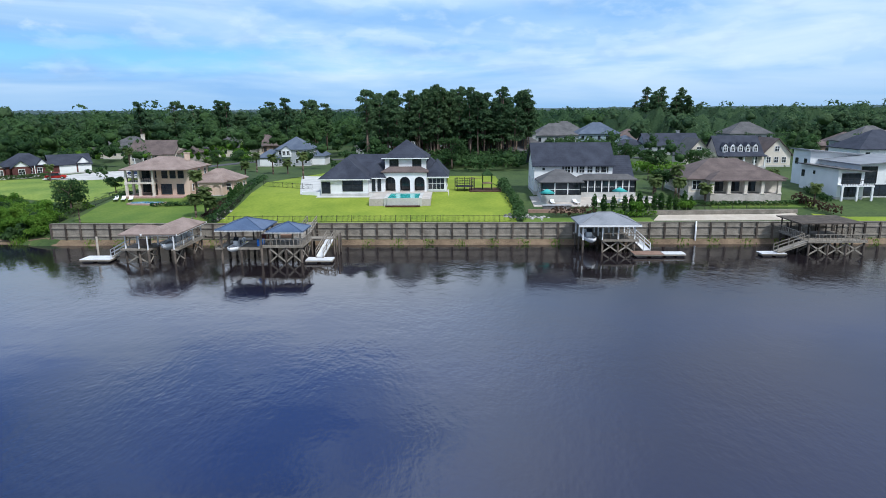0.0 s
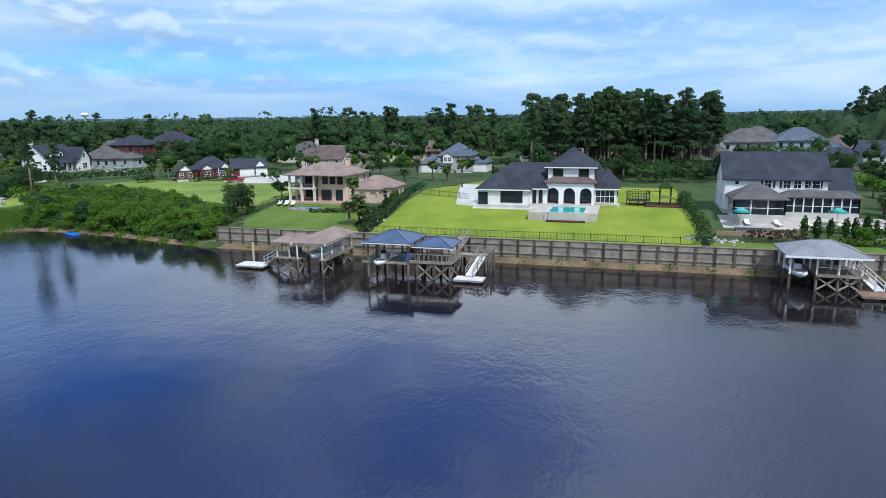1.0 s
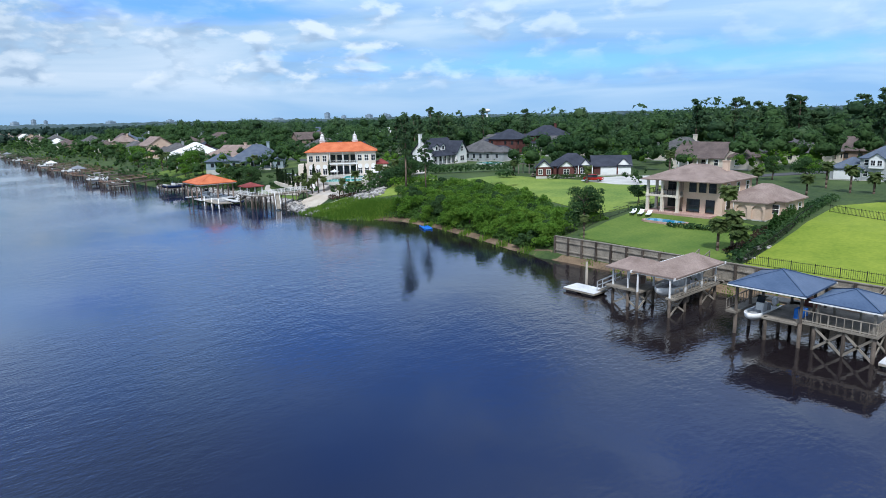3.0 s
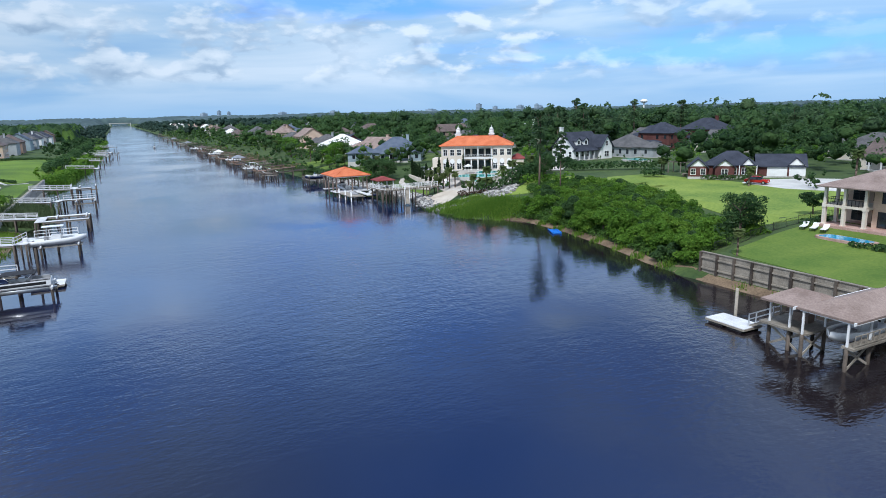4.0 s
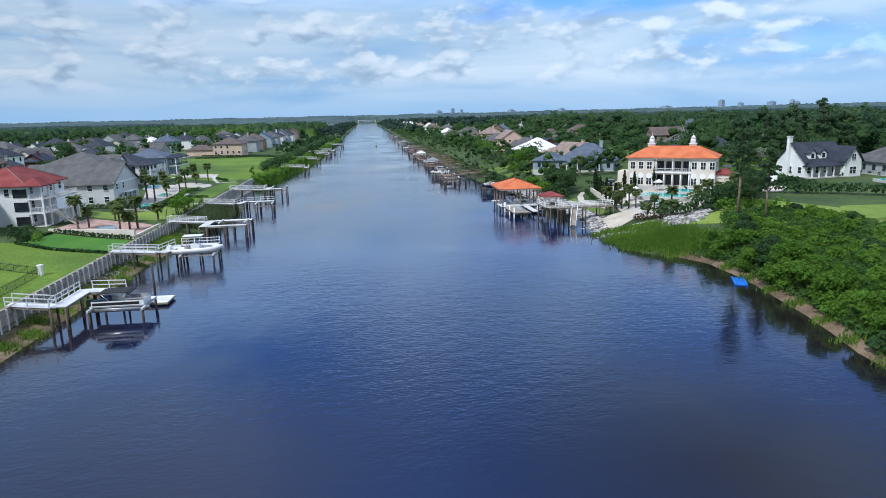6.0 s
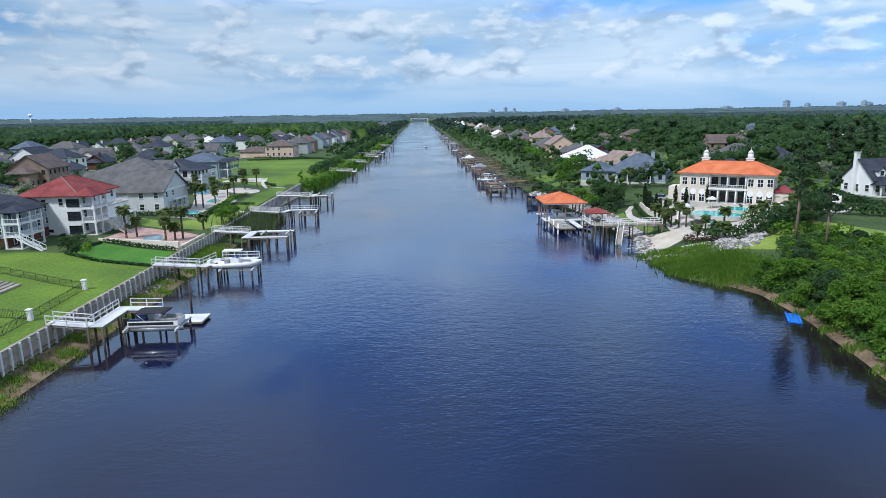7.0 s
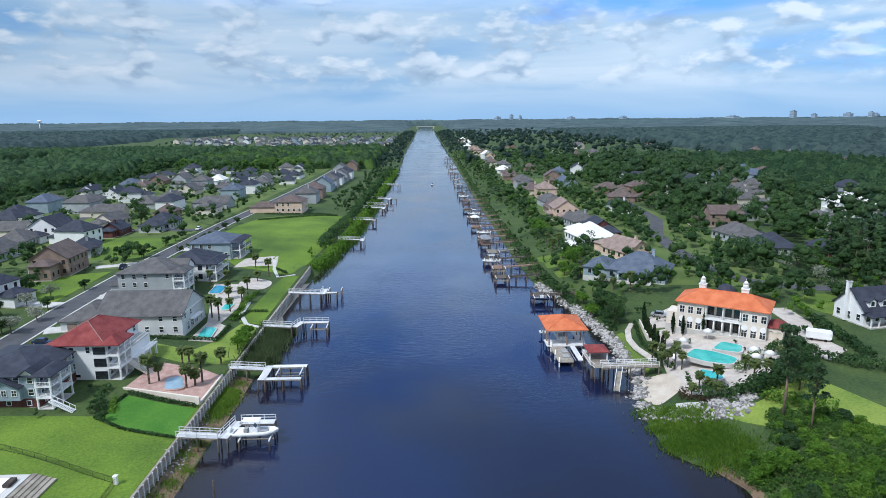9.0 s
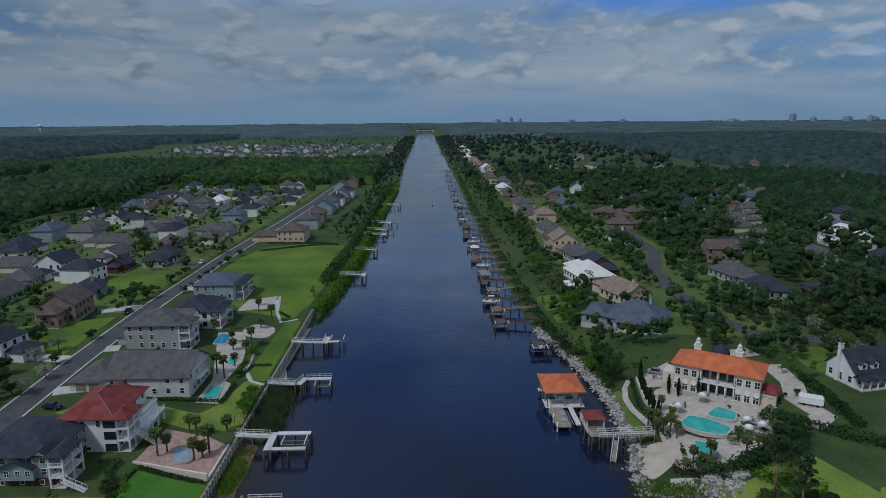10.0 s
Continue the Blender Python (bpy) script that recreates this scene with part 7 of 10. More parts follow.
def orange_boathouse():
    d = thing("boathouse", "large boathouse with an orange tile roof over a white boat lift", "boathouse", pose(0, 0, 0))
    for x in (-181.6, -178.6, -174.8, -171.6):
        for y in (86.2, 90.5, 94.6):
            part("piling", tubed((x, y, -2.4), (x, y, 1.6), 0.19, 0.18, 8), TIMBER_DARK, d)
            part("post", boxed(x - 0.14, x + 0.14, y - 0.14, y + 0.14, 1.6, 5.5), BROWN_WALL, d)
    part("roof", hip_roof(-181.8, -171.3, 86.0, 94.8, 5.55, 1.9, 0.7, 2.0), ROOF_ORANGE, d)
    ridge_caps(d, ROOF_ORANGE, -181.8, -171.3, 86.0, 94.8, 5.55, 1.9, 0.7, 2.0)
    part("fascia", boxed(-182.3, -170.8, 85.5, 95.3, 5.15, 5.36), TRIM, d)
    for b in ((-182.4, -171.0, 93.6, 95.4), (-182.4, -180.8, 85.6, 93.6), (-175.6, -171.0, 85.6, 93.6)):
        slab(d, "deck", b, 1.3, 1.5, DOCK_WHITE)
    slab(d, "landing", (-171.0, -161.2, 86.4, 89.9), 1.1, 1.32, TIMBER, "grey low landing deck")
    slab(d, "finger_pier", (-171.0, -162.0, 91.2, 92.4), 1.1, 1.32, DOCK_WHITE, "bleached finger pier")
    for y in (90.3, 90.8):
        part("bunk", boxed(-170.4, -163.0, y - 0.1, y + 0.1, 0.7, 0.9), ALUMINIUM, d)
    add_piles(d, [(x, y) for x in (-170, -165.6, -161.6) for y in (86.7, 89.6, 92.2)], 1.1, 0.16)
    for x, y in ((-161.4, 86.6), (-166, 86.6), (-171, 86.6)):
        add_piles(d, [(x, y)], 2.4, 0.17, TRIM)
    slab(d, "platform", (-161.8, -154.4, 91.8, 96.4), 3.0, 3.2, TIMBER)
    add_piles(d, [(x, y) for x in (-161.4, -158.2, -154.8) for y in (92.2, 96.0)], 3.1, 0.18)
    for x, y in ((-161.3, 92.4), (-157.2, 92.4), (-161.3, 96.2), (-157.2, 96.2)):
        part("post", boxed(x - 0.12, x + 0.12, y - 0.12, y + 0.12, 3.2, 5.2), TRIM, d)
    part("small_roof", hip_roof(-161.4, -157.1, 92.3, 96.3, 5.2, 0.9, 0.4, 0.6), ROOF_RED, d, "small red tile pavilion roof")
    walkway(d, (-153.6, 94.0), (-153.6, 106.2), 3.2, 3.4, 2.0, TIMBER, "lr", TRIM)
    walkway(d, (-154.6, 93.6), (-152.8, 93.6), 3.2, 3.2, 2.4, TIMBER)
    for a, b in (((-161.8, 91.9), (-154.4, 91.9)), ((-154.5, 91.9), (-152.7, 92.3))):
        railing(d, a, b, 3.2, 1.0, TRIM, 0.5)
    walkway(d, (-164.5, 93.2), (-161.6, 94.4), 1.4, 3.1, 1.3, DOCK_WHITE, "lr", TRIM, pile=False, name="gangway")
    walkway(d, (-151.2, 97.2), (-147.4, 95.6), 3.1, 0.4, 1.2, TIMBER, "lr", TRIM, pile=False, name="stairway")
    for x0, x1, y in ((-169, -166.4, 88.4), (-165.4, -163.4, 88.0)):
        part("jet_ski_ramp", boxed(x0, x1, y, y + 1.3, 1.32, 1.6), SEAT_VINYL, d)
    return d


orange_boathouse()
motor_boat("white motor boat in the orange-roofed boathouse", -178.2, 90.0, 1.2, 180, 7.6, engines=2)
motor_boat("small dark runabout beside the landing deck", -168.0, 94.2, 0.1, 20, 4.6, DARK_HULL, None, 1)
kay = thing("raft", "blue inflatable raft drawn up at the muddy bank", "raft", pose(-101.2, 103.4, 0.0, 0, 0, -24))
bm = boxed(-2.0, 2.0, -0.75, 0.75, 0.0, 0.16)
bmesh.ops.bevel(bm, geom=bm.edges[:], offset=0.06, segments=2, affect="EDGES")
part("mat", bm, BLUE_CLOTH, kay)
for s in (-0.66, 0.66):
    part("side_tube", tubed((-2.0, s, 0.17), (2.0, s, 0.17), 0.17, 0.17, 8), BLUE_CLOTH, kay)


# south bank
def south_dock(label, x, y1, turn_x, width, lifts=(), rails="lr", mat=None, start=13.6):
    """A walkway out from the wall, then a cross deck with lifts."""
    d = thing("dock", label, "dock", pose(0, 0, 0), "docks of the south bank")
    m = mat or DOCK_WHITE
    walkway(d, (x, start), (x, y1), 3.2, 2.7, 1.7, m, rails)
    return d


d0 = south_dock("white-decked canal dock with a bend and a boat lift", -98.2, 18.2, 0, 0)
walkway(d0, (-97.4, 19.0), (-105.4, 19.0), 2.7, 2.7, 1.8, DOCK_WHITE, "l")
walkway(d0, (-104.6, 19.6), (-104.6, 23.6), 2.7, 2.6, 1.8, DOCK_WHITE, "l")
lift(d0, -103.4, -98.8, 21.6, 27.6, 1.3, 1.5)
pontoon_boat(-101.0, 24.6, 1.1, 90)
float_dock(-108.6, -105.2, 24.6, 28.4, "low grey floating dock beside the pontoon lift")
pl = thing("mooring_pile", "tall dark mooring pile", "pile", pose(-110.6, 25.2, 0))
part("pole", tubed((0, 0, -2.4), (0, 0, 4.6), 0.17, 0.15, 8), TIMBER_DARK, pl)

d1 = south_dock("white-decked canal dock with handrails and a boat lift", -127.4, 20.6, 0, 0)
walkway(d1, (-126.6, 21.4), (-132.8, 22.6), 2.7, 2.7, 1.8, DOCK_WHITE, "l")
walkway(d1, (-132.4, 22.8), (-132.4, 29.0), 2.7, 2.7, 1.6, DOCK_WHITE, "l")
lift(d1, -131.0, -127.0, 24.0, 29.2, 1.7, 1.8)
motor_boat("white centre-console boat with a hard top on a lift", -129.0, 26.4, 1.75, 90, 8.0, None, HULL, 2)

d2 = south_dock("grey timber canal dock round an empty boat lift", -157.2, 21.0, 0, 0)
walkway(d2, (-158.8, 21.8), (-151.0, 21.8), 2.7, 2.7, 1.6, DOCK_WHITE)
walkway(d2, (-158.4, 22.4), (-158.4, 30.0), 2.7, 2.7, 1.5, DOCK_WHITE)
walkway(d2, (-151.6, 22.4), (-151.6, 30.0), 2.7, 2.7, 1.2, DOCK_WHITE)
lift(d2, -157.0, -153.0, 24.5, 29.5, 2.2, 2.9)

d3 = south_dock("white-decked canal dock with a landing", -185.6, 21.0, 0, 0)
walkway(d3, (-185.0, 21.8), (-189.6, 23.2), 2.7, 2.7, 1.6, DOCK_WHITE, "l")
walkway(d3, (-188.8, 23.4), (-188.8, 30.2), 2.7, 2.7, 1.6, DOCK_WHITE, "l")
lift(d3, -187.4, -184.6, 26.2, 30.2, 1.8, 2.4)

d4 = south_dock("white-decked canal dock with a square head", -217.4, 23.4, 0, 0)
walkway(d4, (-216.4, 24.2), (-222.6, 24.2), 2.7, 2.7, 1.6, DOCK_WHITE, "l")
walkway(d4, (-218.0, 24.8), (-218.0, 28.4), 2.7, 2.7, 1.6, DOCK_WHITE)
lift(d4, -222.4, -219.2, 25.6, 29.6, 1.9, 3.0)

for i, (x, y) in enumerate(((-306, 29), (-362, 30), (-408, 32), (-424, 32), (-452, 33), (-540, 36))):
    d = south_dock("long pale dock reaching out over the canal", x, y - 2, 0, 0, rails="l", start=17 + i * 0.6)
    walkway(d, (x - 3.2, y - 1.2), (x + 2.4, y - 1.2), 2.5, 2.5, 1.8, TIMBER if i % 2 else DOCK_WHITE, "l")
    if i in (3, 4):
        lift(d, x - 3, x - 0.4, y + 0.2, y + 3.6, 1.8, 2.6)

# more docks along the north bank, beyond the villa
rd = random.Random(12)
NORTH_DOCKS = [(-214, 8, "lift"), (-238, 13, "deck"), (-252, 12, "deck"), (-266, 13, "boat"), (-280, 10, "deck"), (-297, 11, "roof"), (-312, 11, "deck"), (-326, 10, "boat"), (-341, 12, "deck"), (-356, 11, "roof"), (-372, 12, "deck"), (-388, 10, "boat"), (-405, 12, "deck"), (-424, 11, "roof"), (-445, 10, "deck"), (-468, 11, "boat"), (-492, 11, "deck"), (-520, 10, "roof"), (-552, 11, "deck"), (-590, 10, "deck"), (-640, 11, "roof"), (-700, 11, "deck"), (-770, 11, "deck"), (-860, 11, "roof")]
for i, (x, reach, kind) in enumerate(NORTH_DOCKS):
    y0 = along(RIGHT_SHORE, x)
    wood = rd.choice((TIMBER, TIMBER_BROWN, TIMBER_BROWN, TIMBER_DARK))
    words = {TIMBER.name: "grey", TIMBER_BROWN.name: "brown", TIMBER_DARK.name: "dark"}[wood.name]
    extra = {"lift": "with a boat lift", "deck": "with a broad deck", "boat": "with a moored boat", "roof": "with a pale roofed lift"}[kind]
    d = thing("dock", f"{words} timber dock {extra} on the canal", "dock", pose(0, 0, 0), "docks of the north bank")
    yb = y0 - reach
    walkway(d, (x, y0 + 5), (x, yb + 4), 2.8, 2.0, 1.5, wood, "l")
    w = rd.uniform(3.2, 5.2)
    slab(d, "deck", (x - w, x + w * 0.5, yb, yb + 4.2), 1.6, 1.8, wood)
    add_piles(d, [(x - w + 0.3, yb + 0.3), (x + w * 0.5 - 0.3, yb + 0.3), (x - w + 0.3, yb + 3.9), (x + w * 0.5 - 0.3, yb + 3.9), (x - w * 0.3, yb + 0.3)], 2.6)
    railing(d, (x - w, yb + 0.1), (x + w * 0.5, yb + 0.1), 1.8, 1.0, wood, 0.8)
    if kind == "roof":
        for px in (x - w + 0.4, x + w * 0.5 - 0.4):
            for py in (yb + 0.4, yb + 3.8):
                part("post", boxed(px - 0.1, px + 0.1, py - 0.1, py + 0.1, 1.8, 4.4), wood, d)
        part("roof", hip_roof(x - w + 0.3, x + w * 0.5 - 0.3, yb + 0.3, yb + 3.9, 4.4, 1.2, 0.5, 1.0), rd.choice((ROOF_WHITE, ROOF_TIN, ROOF_BROWN)), d)
    else:
        lift(d, x + w * 0.5 + 0.6, x + w * 0.5 + 3.6, yb, yb + 4.5, 1.5, 2.6)
        if kind in ("boat", "lift"):
            motor_boat("white motor boat on a dock lift", x + w * 0.5 + 2.1, yb + 2.2, 1.5, -90, 6.4, rd.choice((None, DARK_HULL)), rd.choice((None, BLACK_CLOTH, HULL)), 1)


# ---- fences, cars and garden things ----
PANEL = lattice(bmesh.new(), (0, 0, -0.05), (2.4, 0, -0.05), 1.25, [(0.0, 0.14)] + [(i / 12, 0.022) for i in range(1, 13)], ((0.18, 0.22), (1.08, 1.12)), 0.022)
PANEL_ME = bpy.data.meshes.new("panel")
PANEL.to_mesh(PANEL_ME)
PANEL.free()
PANEL_ME.materials.append(DARK_TRIM)


def iron_fence(points, label="black iron fence on the lawn's edge"):
    f = thing("fence", label, "fence", pose(0, 0, 0))
    for (xa, ya), (xb, yb) in zip(points, points[1:]):
        n = max(1, round(math.hypot(xb - xa, yb - ya) / 2.4))
        for i in range(n):
            x, y = xa + (xb - xa) * i / n, ya + (yb - ya) * i / n
            x2, y2 = xa + (xb - xa) * (i + 1) / n, ya + (yb - ya) * (i + 1) / n
            z, z2 = ground_z(x, y), ground_z(x2, y2)
            k = math.hypot(x2 - x, y2 - y) / 2.4
            m = Matrix.Translation((x, y, z)) @ Matrix.Rotation(math.atan2(y2 - y, x2 - x), 4, "Z") @ Matrix(((k, 0, 0, 0), (0, 1, 0, 0), ((z2 - z) / 2.4, 0, 1, 0), (0, 0, 0, 1)))
            place("panel", PANEL_ME, f, "", m)
    return f


iron_fence([(-39.4, 101.0), (8.6, 101.0)])
iron_fence([(-39.6, 101.0), (-41.2, 118), (-43.6, 132)])
iron_fence([(-41.8, 133.5), (-30, 128.0)])
iron_fence([(-66.0, 101.4), (-67.4, 112), (-66.8, 124), (-61, 131)], "dark iron fence between lawn and thicket")
iron_fence([(32, 107.4), (55.5, 107.8)])
iron_fence([(-121.0, -12.0), (-116.8, -0.4), (-112.6, 10.2), (-99.2, 10.8), (-84, 11.0)], "black iron pool fence on the lawn")
iron_fence([(-100.4, 3.8), (-99.4, 10.8)], "black iron fence with a white gate post")
for x, y in ((-112.6, 10.2), (-99.2, 10.8)):
    g = thing("gate_post", "white square gate post", "post", pose(x, y, ground_z(x, y)))
    part("shaft", boxed(-0.25, 0.25, -0.25, 0.25, -0.3, 1.35), TRIM, g)
    part("cap", boxed(-0.32, 0.32, -0.32, 0.32, 1.35, 1.48), TRIM, g)


def retaining(label, pts, h, mat, w=0.35, below=0.8):
    r = thing("garden_wall", label, "wall", pose(0, 0, 0))
    for (xa, ya), (xb, yb) in zip(pts, pts[1:]):
        bm = bmesh.new()
        z = (ground_z(xa, ya) + ground_z(xb, yb)) / 2
        beam(bm, (xa, ya, z + (h - below) / 2), (xb, yb, z + (h - below) / 2), w, h + below)
        part("course", bm, mat, r)
    return r


retaining("low timber terrace wall below the lawn", [(32, 107), (56, 107.4)], 0.5, TIMBER)
retaining("timber terrace wall with a pale cap", [(31, 105.6), (44, 105.8), (56.5, 106.6)], 0.7, TIMBER)
retaining("low timber terrace steps in the garden", [(11.5, 107.5), (21, 107.5)], 0.6, TIMBER_BROWN)
retaining("pale stone wall of the brick patio", [(-144.6, -3.4), (-139.2, 13.3)], 1.0, CREAM, 0.4)
retaining("pale stone wall beside the canal", [(-139.4, 13.3), (-152.4, 13.4)], 0.7, CREAM, 0.4)
retaining("cream garden wall below the villa's drive", [(-184, 112.5), (-172, 110.5), (-162, 110.5)], 1.1, CREAM, 0.35)
retaining("white wall beside the drive", [(-30.6, 121.4), (-26.8, 120.4)], 0.7, WHITE, 0.3)
deck = thing("pool_deck", "raised white pool deck with long grey timber steps", "deck", pose(-104, -3, 4.0))
part("platform", boxed(-9.2, 14, -9.0, 0.6, -1.2, 0.75), CONCRETE, deck)
part("pale_floor", boxed(-8.2, 13, -8.2, -0.6, 0.75, 0.8), TRIM, deck)
for k in range(5):
    part("step", boxed(-9.6 + 0.1 * k, 14, 0.6 + 0.75 * k, 1.35 + 0.75 * k, -1.2, 0.62 - 0.14 * k), TIMBER, deck)
for k in range(3):
    part("planter", boxed(-7.6 + 5.0 * k, -5.6 + 5.0 * k, -1.2, -0.3, 0.8, 1.3), TIMBER_DARK, deck)


def car(label, x, y, turn, paint, z=None):
    c = thing("car", label, "car", pose(x, y, (ground_z(x, y) if z is None else z) + 0.18, 0, 0, turn))
    bm = boxed(-2.3, 2.3, -0.9, 0.9, 0.28, 0.95)
    bmesh.ops.bevel(bm, geom=bm.edges[:], offset=0.16, segments=2, affect="EDGES")
    part("body", bm, paint, c)
    bm = boxed(-1.5, 1.0, -0.8, 0.8, 0.9, 1.5)
    for v in bm.verts:
        if v.co.z > 1.2:
            v.co.x *= 0.72
            v.co.y *= 0.86
    cabin = part("cabin", bm, GLASS, c)
    part("roof_panel", boxed(-1.05, 0.7, -0.68, 0.68, 1.5, 1.54), paint, c)
    for sx in (-1.45, 1.45):
        for sy in (-0.85, 0.85):
            w = part("wheel", tubed((sx, sy - 0.12, 0.33), (sx, sy + 0.12, 0.33), 0.33, 0.33, 14), DARK_TRIM, c)
            part("rim", tubed((sx, sy - 0.14, 0.33), (sx, sy + 0.14, 0.33), 0.18, 0.18, 10), ALUMINIUM, w)
    for sy in (-0.6, 0.6):
        part("headlight", boxed(2.24, 2.32, sy - 0.2, sy + 0.2, 0.62, 0.78), TRIM, c)
        part("tail_light", boxed(-2.32, -2.24, sy - 0.2, sy + 0.2, 0.62, 0.78), RED_PAINT, c)
    return c


car("red sports car parked on the concrete forecourt", -97.6, 151.2, 20, RED_PAINT)
car("black car parked by the brick house", -80.5, 157.0, 20, DARK_HULL)
car("silver car parked on the villa's drive", -185.4, 118.4, 60, ALUMINIUM)
car("white car parked on the street side", -322, -50.5, 4, HULL)
car("dark car parked behind the houses", -244, -49.5, 6, DARK_HULL)
car("white car parked beside a house", -296, -92, 80, HULL)
car("black car parked on a house drive", -168.5, -33, 80, DARK_HULL)
van = thing("camper", "white covered camper parked on the cream drive", "camper", pose(-161.6, 146.2, ground_z(-161, 146) + 0.2, 0, 0, 60))
bm = boxed(-2.6, 2.6, -1.1, 1.1, 0.35, 2.4)
bmesh.ops.bevel(bm, geom=bm.edges[:], offset=0.25, segments=3, affect="EDGES")
part("body", bm, HULL, van)
for sx in (-1.4, 1.4):
    part("wheel", tubed((sx, -1.05, 0.32), (sx, 1.05, 0.32), 0.32, 0.32, 12), DARK_TRIM, van)


def trampoline():
    t = thing("trampoline", "round trampoline with a dark safety net on the lawn", "trampoline", pose(0.9, 126.2, ground_z(0.9, 126.2)))
    part("mat", tubed((0, 0, 0.85), (0, 0, 0.92), 1.9, 1.9, 24), BLACK_CLOTH, t)
    for i in range(8):
        a = i * math.pi / 4
        part("pole", tubed((1.95 * math.cos(a), 1.95 * math.sin(a), 0), (1.95 * math.cos(a), 1.95 * math.sin(a), 2.5), 0.05, 0.05, 6), DARK_TRIM, t)
    bm = bmesh.new()
    for i in range(24):
        a, b = i * math.pi / 12, (i + 1) * math.pi / 12
        for z in (1.2, 1.7, 2.2, 2.5):
            beam(bm, (1.9 * math.cos(a), 1.9 * math.sin(a), z), (1.9 * math.cos(b), 1.9 * math.sin(b), z), 0.05)
        beam(bm, (1.9 * math.cos(a), 1.9 * math.sin(a), 0.9), (1.9 * math.cos(a), 1.9 * math.sin(a), 2.5), 0.04)
    part("net", bm, DARK_TRIM, t)


def playset():
    p = thing("playset", "dark green climbing frame with a slide on a dark bed", "playground", pose(5.4, 126.6, ground_z(5.4, 126.6)))
    part("bed", boxed(-3.6, 3.6, -3.2, 3.2, -0.2, 0.14), MULCH, p)
    for x in (-0.9, 0.9):
        for y in (-0.9, 0.9):
            part("post", boxed(x - 0.08, x + 0.08, y - 0.08, y + 0.08, 0, 3.2), LEAF_OAK, p)
    part("platform", boxed(-1, 1, -1, 1, 1.4, 1.55), TIMBER_BROWN, p)
    part("roof", hip_roof(-0.9, 0.9, -0.9, 0.9, 3.2, 1.1, 0.2, 0.1), LEAF_OAK, p)
    bm = bmesh.new()
    beam(bm, (0.9, -0.4, 1.5), (3.2, -0.4, 0.2), 0.6, 0.08)
    part("slide", bm, LEAF_OAK, p)
    bm = bmesh.new()
    beam(bm, (-3.4, 0, 2.4), (-0.9, 0, 2.4), 0.12)
    for s in (-0.8, 0.8):
        beam(bm, (-3.4, s, 0), (-3.4, 0, 2.4), 0.1)
    part("swing_frame", bm, TIMBER_BROWN, p)


trampoline()
playset()


def lounger(x, y, turn, mat, label, z):
    l = thing("sun_lounger", label, "lounger", pose(x, y, z, 0, 0, turn), "sun loungers")
    part("seat", boxed(-0.35, 0.35, -1.0, 0.5, 0.3, 0.38), mat, l)
    bm = bmesh.new()
    beam(bm, (0, 0.5, 0.36), (0, 1.1, 0.75), 0.7, 0.08)
    part("backrest", bm, mat, l)
    for sx in (-0.3, 0.3):
        for sy in (-0.9, 0.4):
            part("leg", boxed(sx - 0.03, sx + 0.03, sy - 0.03, sy + 0.03, 0, 0.3), DARK_TRIM, l)


for i in range(4):
    lounger(16.5 + 4.2 * i, 113.2, 10 * i, TRIM, "white poolside sun lounger", ground_z(20, 113) + 0.12)
for i in range(3):
    lounger(-64.6 + 1.4 * i, 116.8, 20, TRIM, "white sun lounger by the veranda", ground_z(-63, 117) + 0.12)
for i in range(5):
    lounger(-158 - 2.0 * i, 111.6 + 0.9 * i, 60, TRIM, "white sun lounger on the villa's terrace", ground_z(-160, 113) + 0.14)


def parasol(x, y, z, mat, label):
    p = thing("parasol", label, "parasol", pose(x, y, z), "garden parasols")
    part("pole", tubed((0, 0, 0), (0, 0, 2.6), 0.04, 0.04, 6), TRIM, p)
    part("base", tubed((0, 0, 0), (0, 0, 0.12), 0.3, 0.28, 12), CONCRETE, p)
    part("canopy", tubed((0, 0, 2.1), (0, 0, 2.8), 1.5, 0.05, 8), mat, p)


TEAL = material("teal canvas", (0.05, 0.36, 0.34), (0.10, 0.48, 0.45), 1.5, 0.7, 0.1, 8)
parasol(28.5, 113.8, ground_z(28, 114) + 0.1, TEAL, "teal garden parasol on the patio")
parasol(15.4, 112.6, ground_z(15, 113) + 0.1, TEAL, "teal closed garden parasol")
for x, y in ((-152.5, 126.5), (-150.0, 128.6), (-148.8, 125.0), (-166, 122.5), (-163, 115.5)):
    parasol(x, y, ground_z(x, y) + 0.12, TRIM, "white garden parasol on the villa's terrace")
slide_rock = thing("grill", "grey outdoor kitchen block in the garden", "grill", pose(16.6, 108.8, ground_z(16.6, 108.8)))
part("counter", boxed(-2.4, 2.4, -0.6, 0.6, -0.3, 0.95), STONE, slide_rock)
part("counter_top", boxed(-2.5, 2.5, -0.7, 0.7, 0.95, 1.05), SEAT_VINYL, slide_rock)
pergola = thing("pergola", "weathered timber pergola in the meadow", "pergola", pose(-122, 157, ground_z(-122, 157), 0, 0, 20))
for x in (-3, 0, 3):
    for y in (-1.5, 1.5):
        part("post", boxed(x - 0.1, x + 0.1, y - 0.1, y + 0.1, 0, 2.5), TIMBER, pergola)
for i in range(9):
    part("rafter", boxed(-3.6 + i * 0.9 - 0.05, -3.6 + i * 0.9 + 0.05, -2, 2, 2.5, 2.65), TIMBER, pergola)
table = thing("picnic_table", "weathered picnic table in the meadow", "table", pose(-116.5, 152.5, ground_z(-116.5, 152.5), 0, 0, 15))
part("tabletop", boxed(-1.2, 1.2, -0.4, 0.4, 0.7, 0.77), TIMBER, table)
